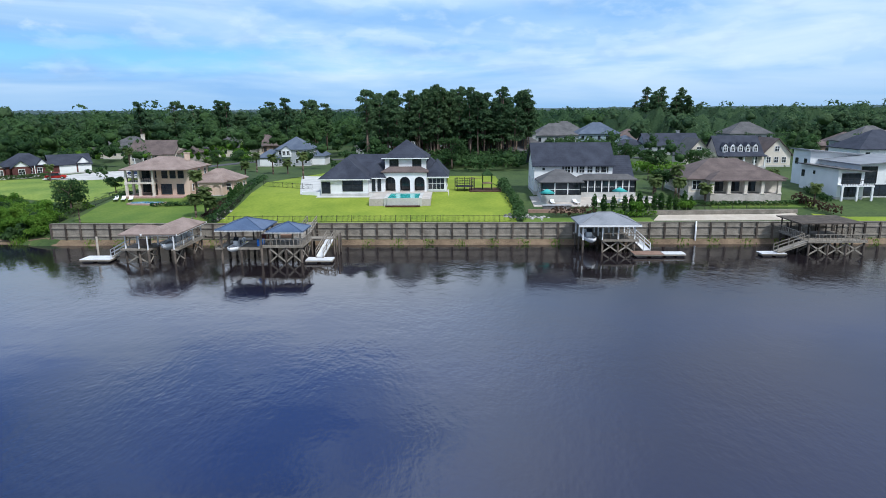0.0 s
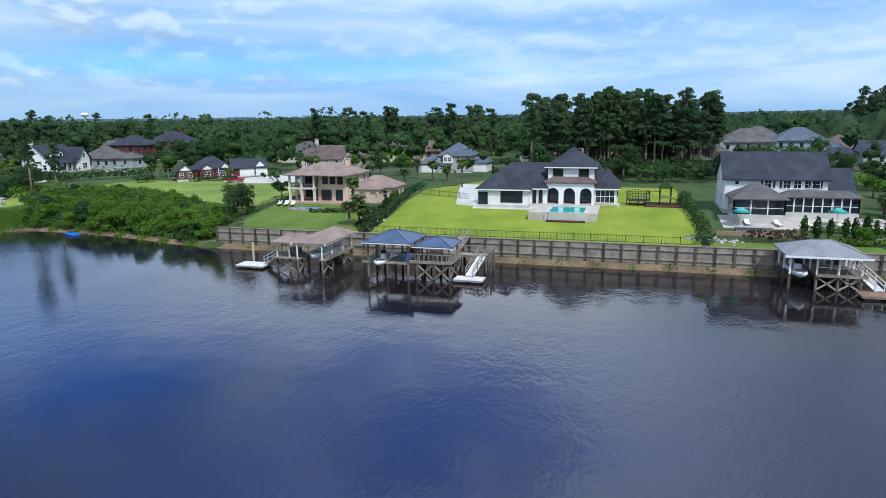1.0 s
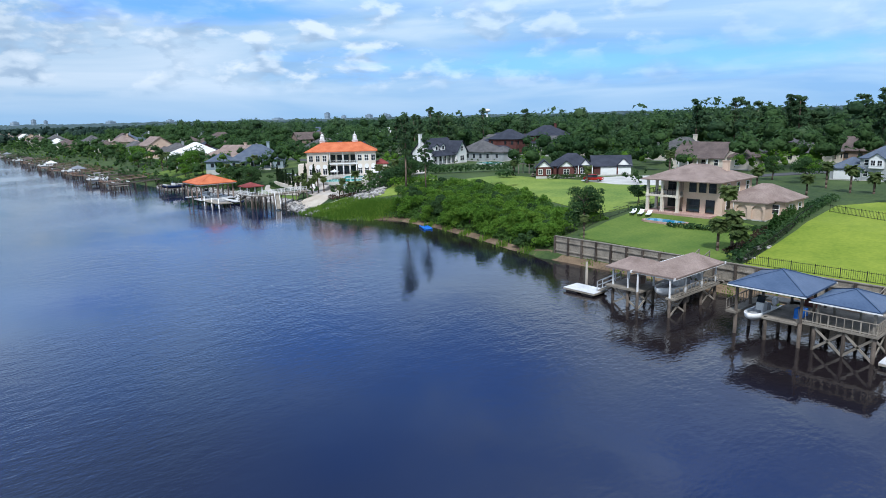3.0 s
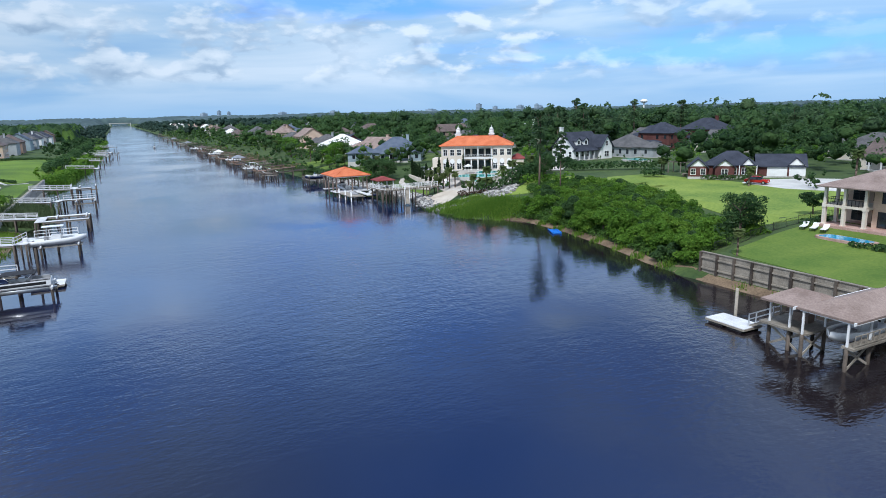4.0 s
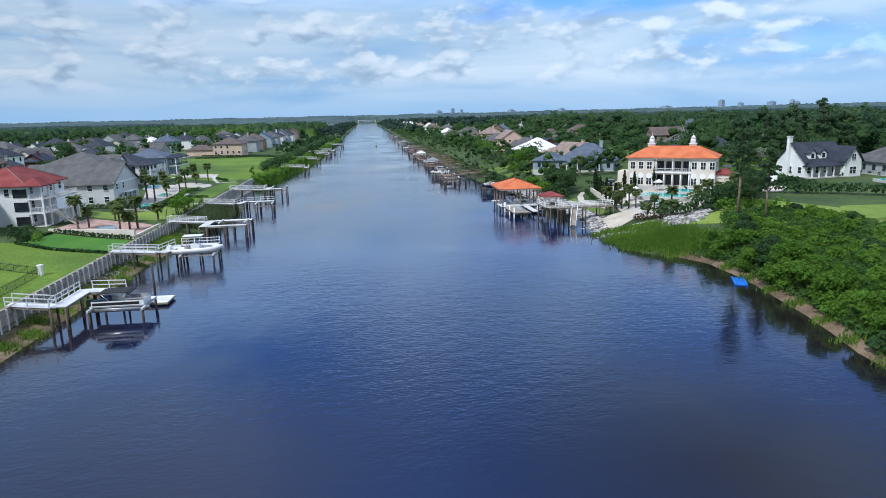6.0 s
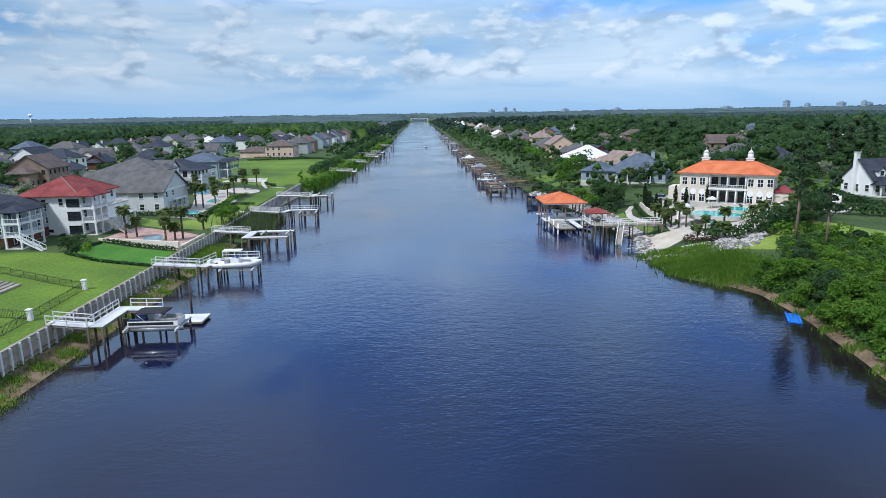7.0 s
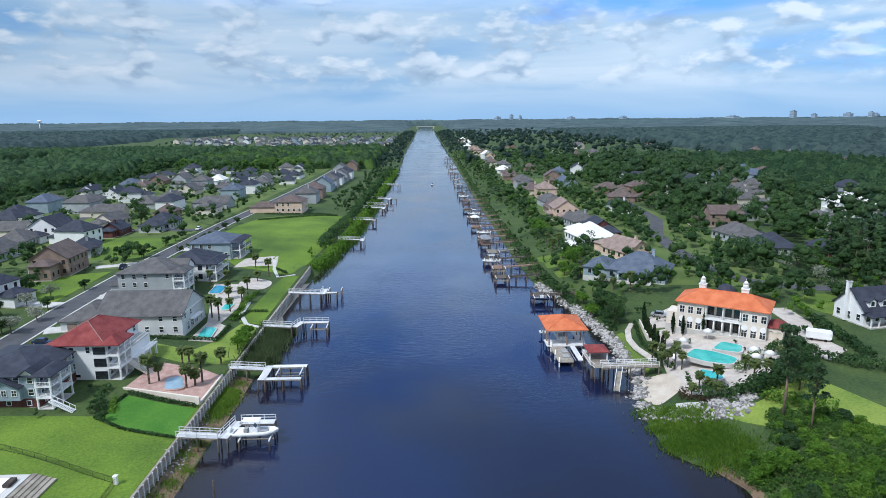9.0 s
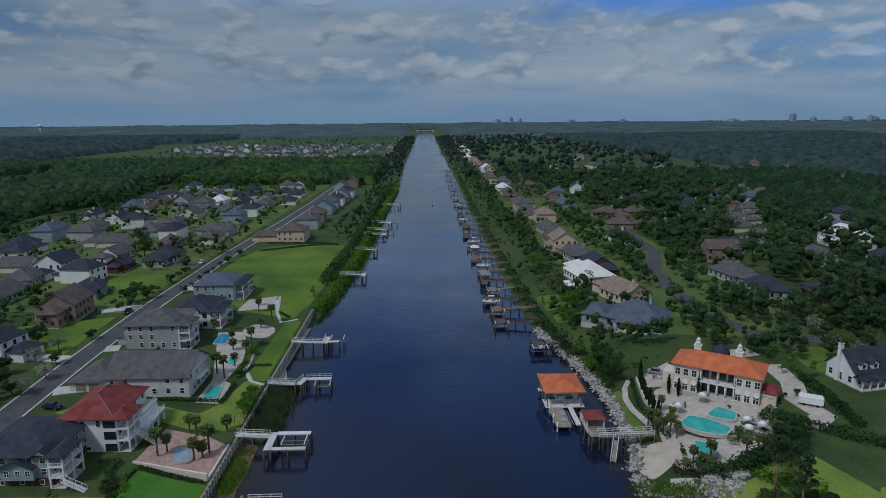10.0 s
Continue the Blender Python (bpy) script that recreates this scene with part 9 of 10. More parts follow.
def canopy_wood(label, x0, x1, y0, y1, step, tall, mat, seed, test=None, gap=1.0, sprays=0, pitch=8.0):
    """A closed wood seen from above and outside: the domes of its crowns in one sheet, with loose sprays on top."""
    rng = np.random.default_rng(seed)
    nx, ny = int((x1 - x0) / step) + 1, int((y1 - y0) / step) + 1
    gx, gy = np.meshgrid(np.linspace(x0, x1, nx), np.linspace(y0, y1, ny), indexing="ij")
    gx, gy = gx + rng.uniform(-0.3, 0.3, (nx, ny)) * step, gy + rng.uniform(-0.3, 0.3, (nx, ny)) * step
    cx, cy = int((x1 - x0) / pitch) + 4, int((y1 - y0) / pitch) + 4
    jx, jy, jh, jr = rng.uniform(0, 1, (cx, cy)), rng.uniform(0, 1, (cx, cy)), rng.uniform(0.72, 1.12, (cx, cy)), rng.uniform(0.55, 0.85, (cx, cy))
    u, v = (gx - x0) / pitch + 1, (gy - y0) / pitch + 1
    best = np.zeros((nx, ny))
    for a in (-1, 0, 1):
        for b in (-1, 0, 1):
            i, j = np.clip(np.floor(u).astype(int) + a, 0, cx - 1), np.clip(np.floor(v).astype(int) + b, 0, cy - 1)
            d2 = ((u - i - jx[i, j]) ** 2 + (v - j - jy[i, j]) ** 2) / jr[i, j] ** 2
            best = np.maximum(best, jh[i, j] * (0.30 + 0.70 * np.sqrt(np.clip(1 - d2, 0, 1))) * (d2 < 1.2))
    inside = np.zeros((nx, ny), dtype=bool)
    inside[1:-1, 1:-1] = True
    if test:
        inside &= np.array([test(x, y) for x, y in zip(gx.ravel().tolist(), gy.ravel().tolist())]).reshape(nx, ny)
    for a, b, r in TAKEN if gap is not None else ():
        if x0 - r < a < x1 + r and y0 - r < b < y1 + r:
            inside &= (np.abs(gx - a) > r + gap) | (np.abs(gy - b) > r + gap)
    deep = np.zeros((nx, ny), dtype=bool)
    deep[1:-1, 1:-1] = inside[1:-1, 1:-1] & inside[:-2, 1:-1] & inside[2:, 1:-1] & inside[1:-1, :-2] & inside[1:-1, 2:]
    best = np.where(deep, best, best * rng.uniform(0.3, 0.75, (nx, ny)))
    gz = np.where(inside, 5.5 + tall * np.maximum(best, 0.16) + rng.uniform(-0.11, 0.11, (nx, ny)) * tall, 4.5)
    i, j = np.meshgrid(np.arange(nx - 1), np.arange(ny - 1), indexing="ij")
    live = inside[:-1, :-1] | inside[1:, :-1] | inside[:-1, 1:] | inside[1:, 1:]
    a = (i * ny + j)[live]
    verts = np.stack([gx, gy, gz], 2).reshape(-1, 3)
    quads = np.stack([a, a + ny, a + ny + 1, a + 1], 1)
    mesh = raw_mesh("woodland", verts, quads, mat)
    tagged(place("woodland", mesh), label, "trees", kind="stuff")
    if sprays:
        own = np.flatnonzero(inside.ravel() & (best.ravel() > 0.6))
        c = verts[rng.choice(own, sprays)] + rng.normal(0, 0.35, (sprays, 3)) * np.array((step, step, 1.0))
        n = rng.normal(size=(sprays, 3)) + np.array((0, 0, 0.9))
        n /= np.linalg.norm(n, axis=1)[:, None]
        s = np.cross(n, rng.normal(size=(sprays, 3)))
        s /= np.linalg.norm(s, axis=1)[:, None]
        w = np.cross(n, s)
        k = rng.uniform(0.4, 0.85, (sprays, 1)) * pitch / 8
        tri = np.stack([c - s * k - w * k * 0.6, c + s * k - w * k * 0.6, c + w * k], 1).reshape(-1, 3)
        tagged(place("woodland", raw_mesh("woodland", tri, np.arange(sprays * 3).reshape(-1, 3), mat)), label + ", its loose leafy tops", "trees", kind="stuff")


canopy_wood("closed dark woodland north of the gardens", -700, 160, 285, 470, 2.4, 14, CANOPY_OAK, 101, lambda x, y: y > 300 + 14 * math.sin(x * 0.03) and not in_sight(x, y), 1.0, 50000, 8)
canopy_wood("closed pine woodland east of the houses", 60, 720, 250, 560, 3.2, 15, CANOPY_PINE, 102, None, 1.0, 45000, 8)
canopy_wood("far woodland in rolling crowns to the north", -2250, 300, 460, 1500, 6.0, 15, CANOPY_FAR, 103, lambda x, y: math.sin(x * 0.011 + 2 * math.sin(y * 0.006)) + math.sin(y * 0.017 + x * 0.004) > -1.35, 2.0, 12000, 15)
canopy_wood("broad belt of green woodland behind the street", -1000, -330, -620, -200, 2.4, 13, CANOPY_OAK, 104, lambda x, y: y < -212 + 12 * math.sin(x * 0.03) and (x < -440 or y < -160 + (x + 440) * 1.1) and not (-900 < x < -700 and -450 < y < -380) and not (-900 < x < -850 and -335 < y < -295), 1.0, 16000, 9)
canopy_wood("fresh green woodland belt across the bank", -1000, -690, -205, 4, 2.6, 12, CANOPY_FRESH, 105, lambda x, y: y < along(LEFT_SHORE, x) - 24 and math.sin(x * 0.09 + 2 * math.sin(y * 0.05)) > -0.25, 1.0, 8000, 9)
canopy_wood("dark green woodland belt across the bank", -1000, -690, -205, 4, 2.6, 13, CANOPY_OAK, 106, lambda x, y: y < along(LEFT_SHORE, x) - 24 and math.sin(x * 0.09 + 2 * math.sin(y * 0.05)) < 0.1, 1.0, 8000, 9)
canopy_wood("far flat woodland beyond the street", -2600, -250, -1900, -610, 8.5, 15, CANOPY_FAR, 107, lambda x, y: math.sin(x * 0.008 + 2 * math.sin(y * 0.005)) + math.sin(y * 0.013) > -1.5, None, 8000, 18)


def bank(n, x0, x1, lo, hi, seed, north=True):
    """Spots for shrubs and small trees on the slope right behind the water."""
    r, out = random.Random(seed), []
    while len(out) < n:
        x, off = r.uniform(x0, x1), r.uniform(lo, hi)
        y = along(RIGHT_SHORE, x) + off if north else along(LEFT_SHORE, x) - off
        if clear(x, y, -3.0):
            out.append((x, y, ground_z(x, y) - 0.3, r.uniform(0.6, 1.3)))
    return out


woods("waterside_growth", "crowded dark shrubs and small trees behind the docks", bank(460, -1000, -204, 1.5, 26, 31), LEAF_OAK, 60, 31, 2.0, 5.0)
woods("waterside_growth", "light green garden shrubs behind the docks", bank(240, -1000, -204, 1.5, 24, 32), LEAF_BUSH, 60, 32, 1.6, 3.6)
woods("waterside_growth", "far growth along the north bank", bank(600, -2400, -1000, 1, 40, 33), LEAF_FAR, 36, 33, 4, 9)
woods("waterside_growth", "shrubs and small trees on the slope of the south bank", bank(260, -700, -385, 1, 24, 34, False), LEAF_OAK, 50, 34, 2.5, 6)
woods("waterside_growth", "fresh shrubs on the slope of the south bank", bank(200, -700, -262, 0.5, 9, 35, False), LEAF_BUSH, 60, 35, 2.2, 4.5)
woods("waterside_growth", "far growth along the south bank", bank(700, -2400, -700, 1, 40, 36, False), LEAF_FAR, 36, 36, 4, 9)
def foundation_shrubs():
    """Low dark shrubs planted round the walls of the nearer houses."""
    r, out = random.Random(8), []
    for a, b, k in TAKEN:
        if math.hypot(a + 120, b - 40) > 330 or k > 20 or (b > 95 and b < 135 and a > -100):
            continue
        for _ in range(9):
            q = r.uniform(0, 6.283)
            x, y = a + math.cos(q) * k * r.uniform(0.72, 0.95), b + math.sin(q) * k * r.uniform(0.6, 0.85)
            if b < 20 and y > -8 or not (y < along(LEFT_SHORE, x) - 6 or y > along(RIGHT_SHORE, x) + 6) or (y < 30 and -50 < y < -30):
                continue
            out.append((x, y, ground_z(x, y) - 0.2, r.uniform(0.6, 1.3)))
    return out


woods("garden_shrubs", "low dark shrubs planted round the house walls", foundation_shrubs(), LEAF_OAK, 50, 41, 1.3, 2.6)
woods("woodland", "leafy edge of the wood behind the street", scatter(230, -700, -330, -250, -190, 14, 2, test=lambda x, y: -228 + 12 * math.sin(x * 0.03) < y < -196 + 12 * math.sin(x * 0.03)), LEAF_OAK, 110, 14, 8, 13)
woods("woodland", "fresh leafy edge of the wood across the bank", scatter(150, -712, -676, -200, -10, 15, 2), LEAF_WOOD, 110, 15, 7, 12)
woods("woodland", "garden trees between the houses", scatter(860, -690, -130, -195, -48, 12, 0.4, test=lambda x, y: not (-304 < x < -258 and y > -86) and not (-240 < x < -190 and y > -66)), LEAF_OAK, 110, 12, 3.5, 8.5)
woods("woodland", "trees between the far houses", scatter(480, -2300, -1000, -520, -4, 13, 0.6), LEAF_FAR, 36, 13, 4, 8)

# bluish base colours stand in for haze over the furthest woods
FAR_WOODS = material("distant woodland in haze blue-green", (0.028, 0.052, 0.064), (0.084, 0.124, 0.120), 0.007, 0.95, 0.0, 0.035)


def canopy(label, x0, x1, y0, y1, seed, step=38):
    """The unbroken roof of far woods, lumpy with treetops."""
    rng = np.random.default_rng(seed)
    nx, ny = int((x1 - x0) / step), int((y1 - y0) / step)
    gx, gy = np.meshgrid(np.linspace(x0, x1, nx), np.linspace(y0, y1, ny), indexing="ij")
    gz = 11 + rng.uniform(-4, 4, (nx, ny))
    gx, gy = gx + rng.uniform(-12, 12, (nx, ny)), gy + rng.uniform(-12, 12, (nx, ny))
    gz += np.clip((np.hypot(gx, gy) - 2300) / 2000, 0, 1) * 27
    gz[0], gz[-1], gz[:, 0], gz[:, -1] = 1, 1, 1, 1
    i, j = np.meshgrid(np.arange(nx - 1), np.arange(ny - 1), indexing="ij")
    a = (i * ny + j).ravel()
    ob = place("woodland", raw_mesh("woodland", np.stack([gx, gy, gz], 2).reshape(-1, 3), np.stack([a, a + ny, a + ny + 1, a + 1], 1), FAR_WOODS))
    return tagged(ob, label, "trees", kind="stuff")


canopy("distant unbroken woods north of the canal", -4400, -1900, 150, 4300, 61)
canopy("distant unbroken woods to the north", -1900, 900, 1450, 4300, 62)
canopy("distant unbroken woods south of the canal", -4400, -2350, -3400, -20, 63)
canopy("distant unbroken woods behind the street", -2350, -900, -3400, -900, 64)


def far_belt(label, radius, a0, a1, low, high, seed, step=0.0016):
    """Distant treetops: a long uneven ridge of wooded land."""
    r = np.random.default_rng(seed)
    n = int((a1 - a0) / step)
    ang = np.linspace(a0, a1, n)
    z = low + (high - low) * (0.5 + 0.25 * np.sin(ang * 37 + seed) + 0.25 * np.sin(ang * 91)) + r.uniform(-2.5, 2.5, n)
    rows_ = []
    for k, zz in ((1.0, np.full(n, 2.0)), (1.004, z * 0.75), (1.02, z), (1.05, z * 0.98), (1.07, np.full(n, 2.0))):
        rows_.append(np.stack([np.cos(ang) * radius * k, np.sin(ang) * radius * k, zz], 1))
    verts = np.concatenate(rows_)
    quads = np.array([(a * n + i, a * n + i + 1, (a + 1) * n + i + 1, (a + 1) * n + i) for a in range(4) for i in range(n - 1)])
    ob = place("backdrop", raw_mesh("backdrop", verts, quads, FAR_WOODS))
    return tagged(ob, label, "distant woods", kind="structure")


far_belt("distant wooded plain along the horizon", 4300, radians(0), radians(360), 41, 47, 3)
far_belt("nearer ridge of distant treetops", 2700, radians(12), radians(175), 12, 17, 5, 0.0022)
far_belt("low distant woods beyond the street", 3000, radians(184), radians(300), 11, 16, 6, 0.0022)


# pale blue of distance haze painted into the towers and their bands
TOWER = material("tower concrete tinted as haze", (0.27, 0.34, 0.42), (0.34, 0.41, 0.49), 0.02, 0.8, 0.0, 0.2)
TOWER_BAND = material("window bands tinted as haze", (0.19, 0.26, 0.34), (0.25, 0.32, 0.40), 0.02, 0.5, 0.0, 0.2)


def tower_block(x, y, w, d, h, label="pale distant apartment tower on the horizon"):
    t = thing("tower_block", label, "building", pose(x, y, 14, 0, 0, 20), "distant towers")
    part("wall", boxed(-w / 2, w / 2, -d / 2, d / 2, 0, h), TOWER, t)
    part("roof", boxed(-w / 4, w / 4, -d / 4, d / 4, h, h + 5), TOWER_BAND, t)
    for i in range(int(h / 9)):
        part("window", boxed(-w / 2 - 0.3, w / 2 + 0.3, -d / 2 - 0.3, d / 2 + 0.3, 6 + i * 9, 9.5 + i * 9), TOWER_BAND, t)


for x, y, w, h in ((-4290, 632, 34, 92), (-4290, 540, 60, 72), (-4285, 690, 28, 80), (-4130, 1330, 60, 66), (-4200, 1010, 70, 64), (-3740, 2215, 46, 104), (-3690, 2310, 40, 74), (-3890, 1930, 90, 60), (-3600, 2450, 60, 78), (-3540, 2540, 36, 86), (-3560, 2580, 50, 72)):
    tower_block(x, y, w * 0.65, w * 0.5, h * 0.62)


def water_tower(x, y, h):
    t = thing("water_tower", "pale distant water tower above the trees", "water tower", pose(x, y, 4))
    part("stem", tubed((0, 0, 0), (0, 0, h), 2.4, 2.0, 12), TRIM, t)
    bm = bmesh.new()
    bmesh.ops.create_uvsphere(bm, u_segments=20, v_segments=10, radius=9.5, matrix=Matrix.Translation((0, 0, h)) @ Matrix.Diagonal((1, 1, 0.55, 1)))
    part("tank", bm, TRIM, t)


water_tower(-1290, 1287, 37)
water_tower(-2900, -1640, 52)
bridge = thing("bridge", "pale distant road bridge across the canal", "bridge", pose(-3300, 58, 0))
part("deck", boxed(-4, 4, -46, 46, 12, 13.4), CONCRETE, bridge)
for y in (-42, 42):
    part("pier", boxed(-4, 4, y - 2, y + 2, -2, 12), CONCRETE, bridge)
for s in (-5.9, 5.7):
    part("parapet", boxed(s * 0.65, s * 0.65 + 0.2, -46, 46, 13.4, 14.4), CONCRETE, bridge)
wake_boat = motor_boat("small white motor boat under way on the canal", -560, 62, -0.1, 0, 6.5, None, None, 1)


# ---- trees that stand alone ----
rt = random.Random(5)
for i in range(135):
    x, y = rt.uniform(-26, 21), rt.uniform(176, 206)
    tree("pine_tree", "tall bare-stemmed pine in a dense stand", rt.choice(PINES), x, y, rt.uniform(0, 360), rt.uniform(0.8, 1.02), "pines behind the white house")
for i in range(26):
    x, y = rt.uniform(84, 112), rt.uniform(285, 330)
    tree("pine_tree", "tall bare-stemmed pine in a distant stand", rt.choice(PINES), x, y, rt.uniform(0, 360), rt.uniform(0.95, 1.15), "pines behind the roofs")
for i in range(34):
    x, y = rt.uniform(-118, -52), rt.uniform(225, 262)
    if clear(x, y, 1):
        tree("pine_tree", "dark pine at the edge of the wood", rt.choice(PINES), x, y, rt.uniform(0, 360), rt.uniform(0.8, 1.0), "pines at the wood's edge")
for i in range(34):
    x, y = rt.uniform(-240, -150), rt.uniform(178, 250)
    if clear(x, y, 2) and not in_sight(x, y):
        tree("pine_tree", "dark pine beside the winding street", rt.choice(PINES), x, y, rt.uniform(0, 360), rt.uniform(0.7, 0.95), "pines by the street")
tree("pine_tree", "lone tall pine above the overgrown bank", PINES[1], -127, 118.5, 20, 0.82)
tree("pine_tree", "slender pine beside the lawn", PINES[3], -122, 120.5, 80, 0.62)
for x, y, k, s in ((-136.5, 127, 0, 0.55), (-141, 130, 2, 0.5), (-146, 134, 1, 0.6), (-152, 134, 3, 0.6), (-186, 106.5, 0, 0.62), (-191, 108, 1, 0.7), (-196, 106.5, 3, 0.9),
                    (-70, 127, 3, 0.5), (-69.4, 110.5, 0, 0.6), (-71.6, 112.5, 2, 0.45), (-58, 168, 1, 0.6), (-66, 172, 0, 0.5), (-28, 162, 3, 0.8), (-20, 165, 1, 0.7), (-2, 168, 0, 0.8), (28, 160, 2, 0.7), (38, 150, 0, 0.7), (46, 152, 3, 0.9), (56, 150, 1, 0.7),
                    (40, 126, 3, 0.6), (-256, -55, 3, 0.9), (-268, -57, 1, 0.6), (-262, -50, 3, 0.8), (-286, -51, 3, 0.55), (-322, -38, 3, 0.5), (-300, -50, 3, 0.5), (-345, -48, 3, 0.6), (-338, -37, 3, 0.5), (-176, -47, 3, 0.6), (-196, -47.5, 3, 0.55), (-216, -48, 3, 0.5),
                    (-212, -62, 3, 0.9), (-226, -84, 0, 0.6), (-189, -58, 3, 0.7), (-181, -53, 3, 0.8), (-340, -85, 0, 0.8), (-352, -90, 2, 0.7), (-372, -100, 0, 0.9), (-160, -60, 1, 0.8)):
    tree("oak_tree", "dark green rounded broadleaf tree", OAKS[k], x, y, x * 37 % 360, s)
for x, y, k, s in ((-242, 108, 2, 0.9), (-236, 104, 0, 0.7), (-300, 106, 2, 1.0), (-312, 108, 0, 0.9), (-92, 106.5, 1, 0.8), (-88, 105.5, 1, 0.7), (-80, 104.5, 1, 0.75), (-76, 103.6, 1, 0.6), (-70.5, 102.5, 1, 0.7), (-168, 12.2, 1, 0.75), (-172, 12.8, 1, 0.8), (-178, 12.0, 1, 0.6), (-60, 176, 0, 0.8),
                    (38, 106.5, 1, 0.5), (29.2, 104.6, 1, 0.55), (34, 138, 0, 0.6), (42, 142, 0, 0.6), (-196, 102.8, 1, 0.8), (-206, 103, 1, 0.8), (-114, 110, 1, 0.7), (-106, 112, 1, 0.6)):
    tree("small_tree", "fresh light green leafy tree", LIGHTS[k], x, y, x * 53 % 360, s)
for i, (x, y) in enumerate(((-199, -55), (-207, -53), (-176, -45), (-196, 172), (-208, 176), (-216, 180), (-222, 172), (-190, 178), (-240, 176), (-232, 182), (-186, -44.5), (-206, -75), (62, 160))):
    tree("flowering_tree", "crape myrtle with white blossom", BLOOMS[i % 2], x, y, i * 71, 0.75 + 0.06 * (i % 5))
PALM_SPOTS = [(-138.8, 107.4), (-141.2, 109.9), (-139.9, 111.4), (-140.4, 113), (-155.9, 107.9), (-155, 109), (-157.2, 108.6), (-153.6, 110), (-160.5, 113), (-165, 112.2), (-143.5, 126), (-145.5, 129), (-148, 131), (-142, 123.5), (-151, 131.5), (-140, 120), (-147.4, 122),
              (-183, 121.5), (-184, 126.5), (-158.5, 106.8), (-160.5, 109.6), (-152.4, 111), (-137.6, 112), (-62.6, 101.4), (-44.6, 104.6), (-43.2, 105.4), (-41.9, 104.2), (-48, 114), (-50, 147), (-46.4, 157), (-43, 158), (-36.2, 146),
              (35.6, 116), (38.4, 112), (36.8, 121), (39.6, 117), (61.6, 111), (58, 119), (43.5, 113), (-147.4, 0.4), (-149.2, 1.6), (-146.4, 8.2), (-147.8, 9.4), (-149.6, 10.2), (-158.2, 3.0), (-156.4, 5.2), (-159.2, 11.0),
              (-190, -1), (-196, 2), (-204, 3), (-208, -2), (-212, 2.5), (-226, -8), (-222, -12), (-229, 1), (-236, 3), (-214, -4), (-246, -4), (-254, -6), (-188, 1.5), (-230, 108), (-246, 112), (-258, 108), (-275, 110), (-290, 108), (-308, 112), (-322, 110), (-340, 108), (-218, 112), (-352, 110), (-366, 108), (-268, 106), (-118, 156), (-122, 150), (-129, 158), (-88, 168), (-97, 148), (-52, 162), (-64, 160), (-209, 118), (-213, 114)]
for i, (x, y) in enumerate(PALM_SPOTS):
    tree("palm_tree", "cabbage palm with a shaggy round head", PALMS[i % 4], x, y, i * 47 % 360, 0.6 if x == -62.6 else (0.78 if -190 < x < -110 and y > 100 else 0.95) + 0.06 * (i % 4), "palms of the gardens")
for i, (x, y) in enumerate([(-170.9, 118.6), (-171.8, 121.3), (-169.6, 123), (-166.3, 130.1), (-166.2, 132.6), (-163.3, 134), (-173, 117), (-176, 111.4), (-173.4, 111), (-170.6, 110.6), (-167.8, 110.4), (-165, 110.3), (-178.6, 112), (-181, 112.6), (-183.6, 113.4), (-162.2, 110.4)]):
    tree("cypress_tree", "narrow dark Italian cypress", CYPRESSES[i % 2], x, y, i * 67, 0.9 + 0.04 * (i % 4), "cypresses round the villa")
for i, (x, y) in enumerate([(27.8 + 1.25 * k, 107.2 + 0.5 * (k % 2)) for k in range(10)] + [(22.5 + 1.6 * k, 106.4) for k in range(3)] + [(-42.2 - 0.12 * k, 114 + 1.5 * k) for k in range(7)]):
    tree("cypress_tree", "small green conical evergreen", CONES[i % 2], x, y, i * 61, (0.62 if x > 0 else 0.45) + 0.06 * (i % 3), "conical evergreens")
for i, (x, y) in enumerate([(-131.6, -0.6), (-134, -3.4)] + [(-270 - 9 * k, -39.6) for k in range(6)] + [(-262 - 11 * k, -50.8) for k in range(5)]):
    tree("small_tree", "small round street tree", SMALLS[i % 2], x, y, i * 49, 0.55 + 0.1 * (i % 3), "street trees")


# ---- hedges, beds and wild growth ----
def hedge(label, pts, w, h, leaf, dens=26, size=0.3, seed=1, category="hedge"):
    """A clipped hedge along a line: a thick bank of leaves."""
    rng = np.random.default_rng(seed)
    blobs = []
    for (xa, ya), (xb, yb) in zip(pts, pts[1:]):
        n = max(2, int(math.hypot(xb - xa, yb - ya) / (w * 0.45)))
        for i in range(n):
            x, y = xa + (xb - xa) * (i + 0.5) / n, ya + (yb - ya) * (i + 0.5) / n
            k = rng.uniform(0.85, 1.15)
            blobs.append((x, y, ground_z(x, y) + h * 0.45, w * 0.5 * k, w * 0.5 * k, h * 0.55 * k))
    ob = place("hedge", cloud_mesh("hedge", leaf, blobs, int(len(blobs) * dens), size, rng=rng))
    return tagged(ob, label, category, kind="stuff")


hedge("low dark hedge round the close-cut lawn", [(-126.4, 13.4), (-129.0, 3.2), (-132.2, -2.8), (-142, -1.6)], 0.7, 0.6, LEAF_OAK, 18, 0.24, 2)
hedge("low dark hedge beside the brick patio", [(-138, 13.4), (-142.6, -1.4)], 1.0, 0.9, LEAF_OAK, 20, 0.26, 3)
hedge("bed of mixed shrubs below the balconies", [(-133.4, -4), (-136, -3), (-139.8, -6), (-144.4, -6.2)], 2.2, 1.3, LEAF_OAK, 34, 0.34, 4)
hedge("bed of green shrubs in the garden", [(-134.4, -0.8), (-139.6, -2.8)], 1.8, 1.0, LEAF_BUSH, 30, 0.32, 5)
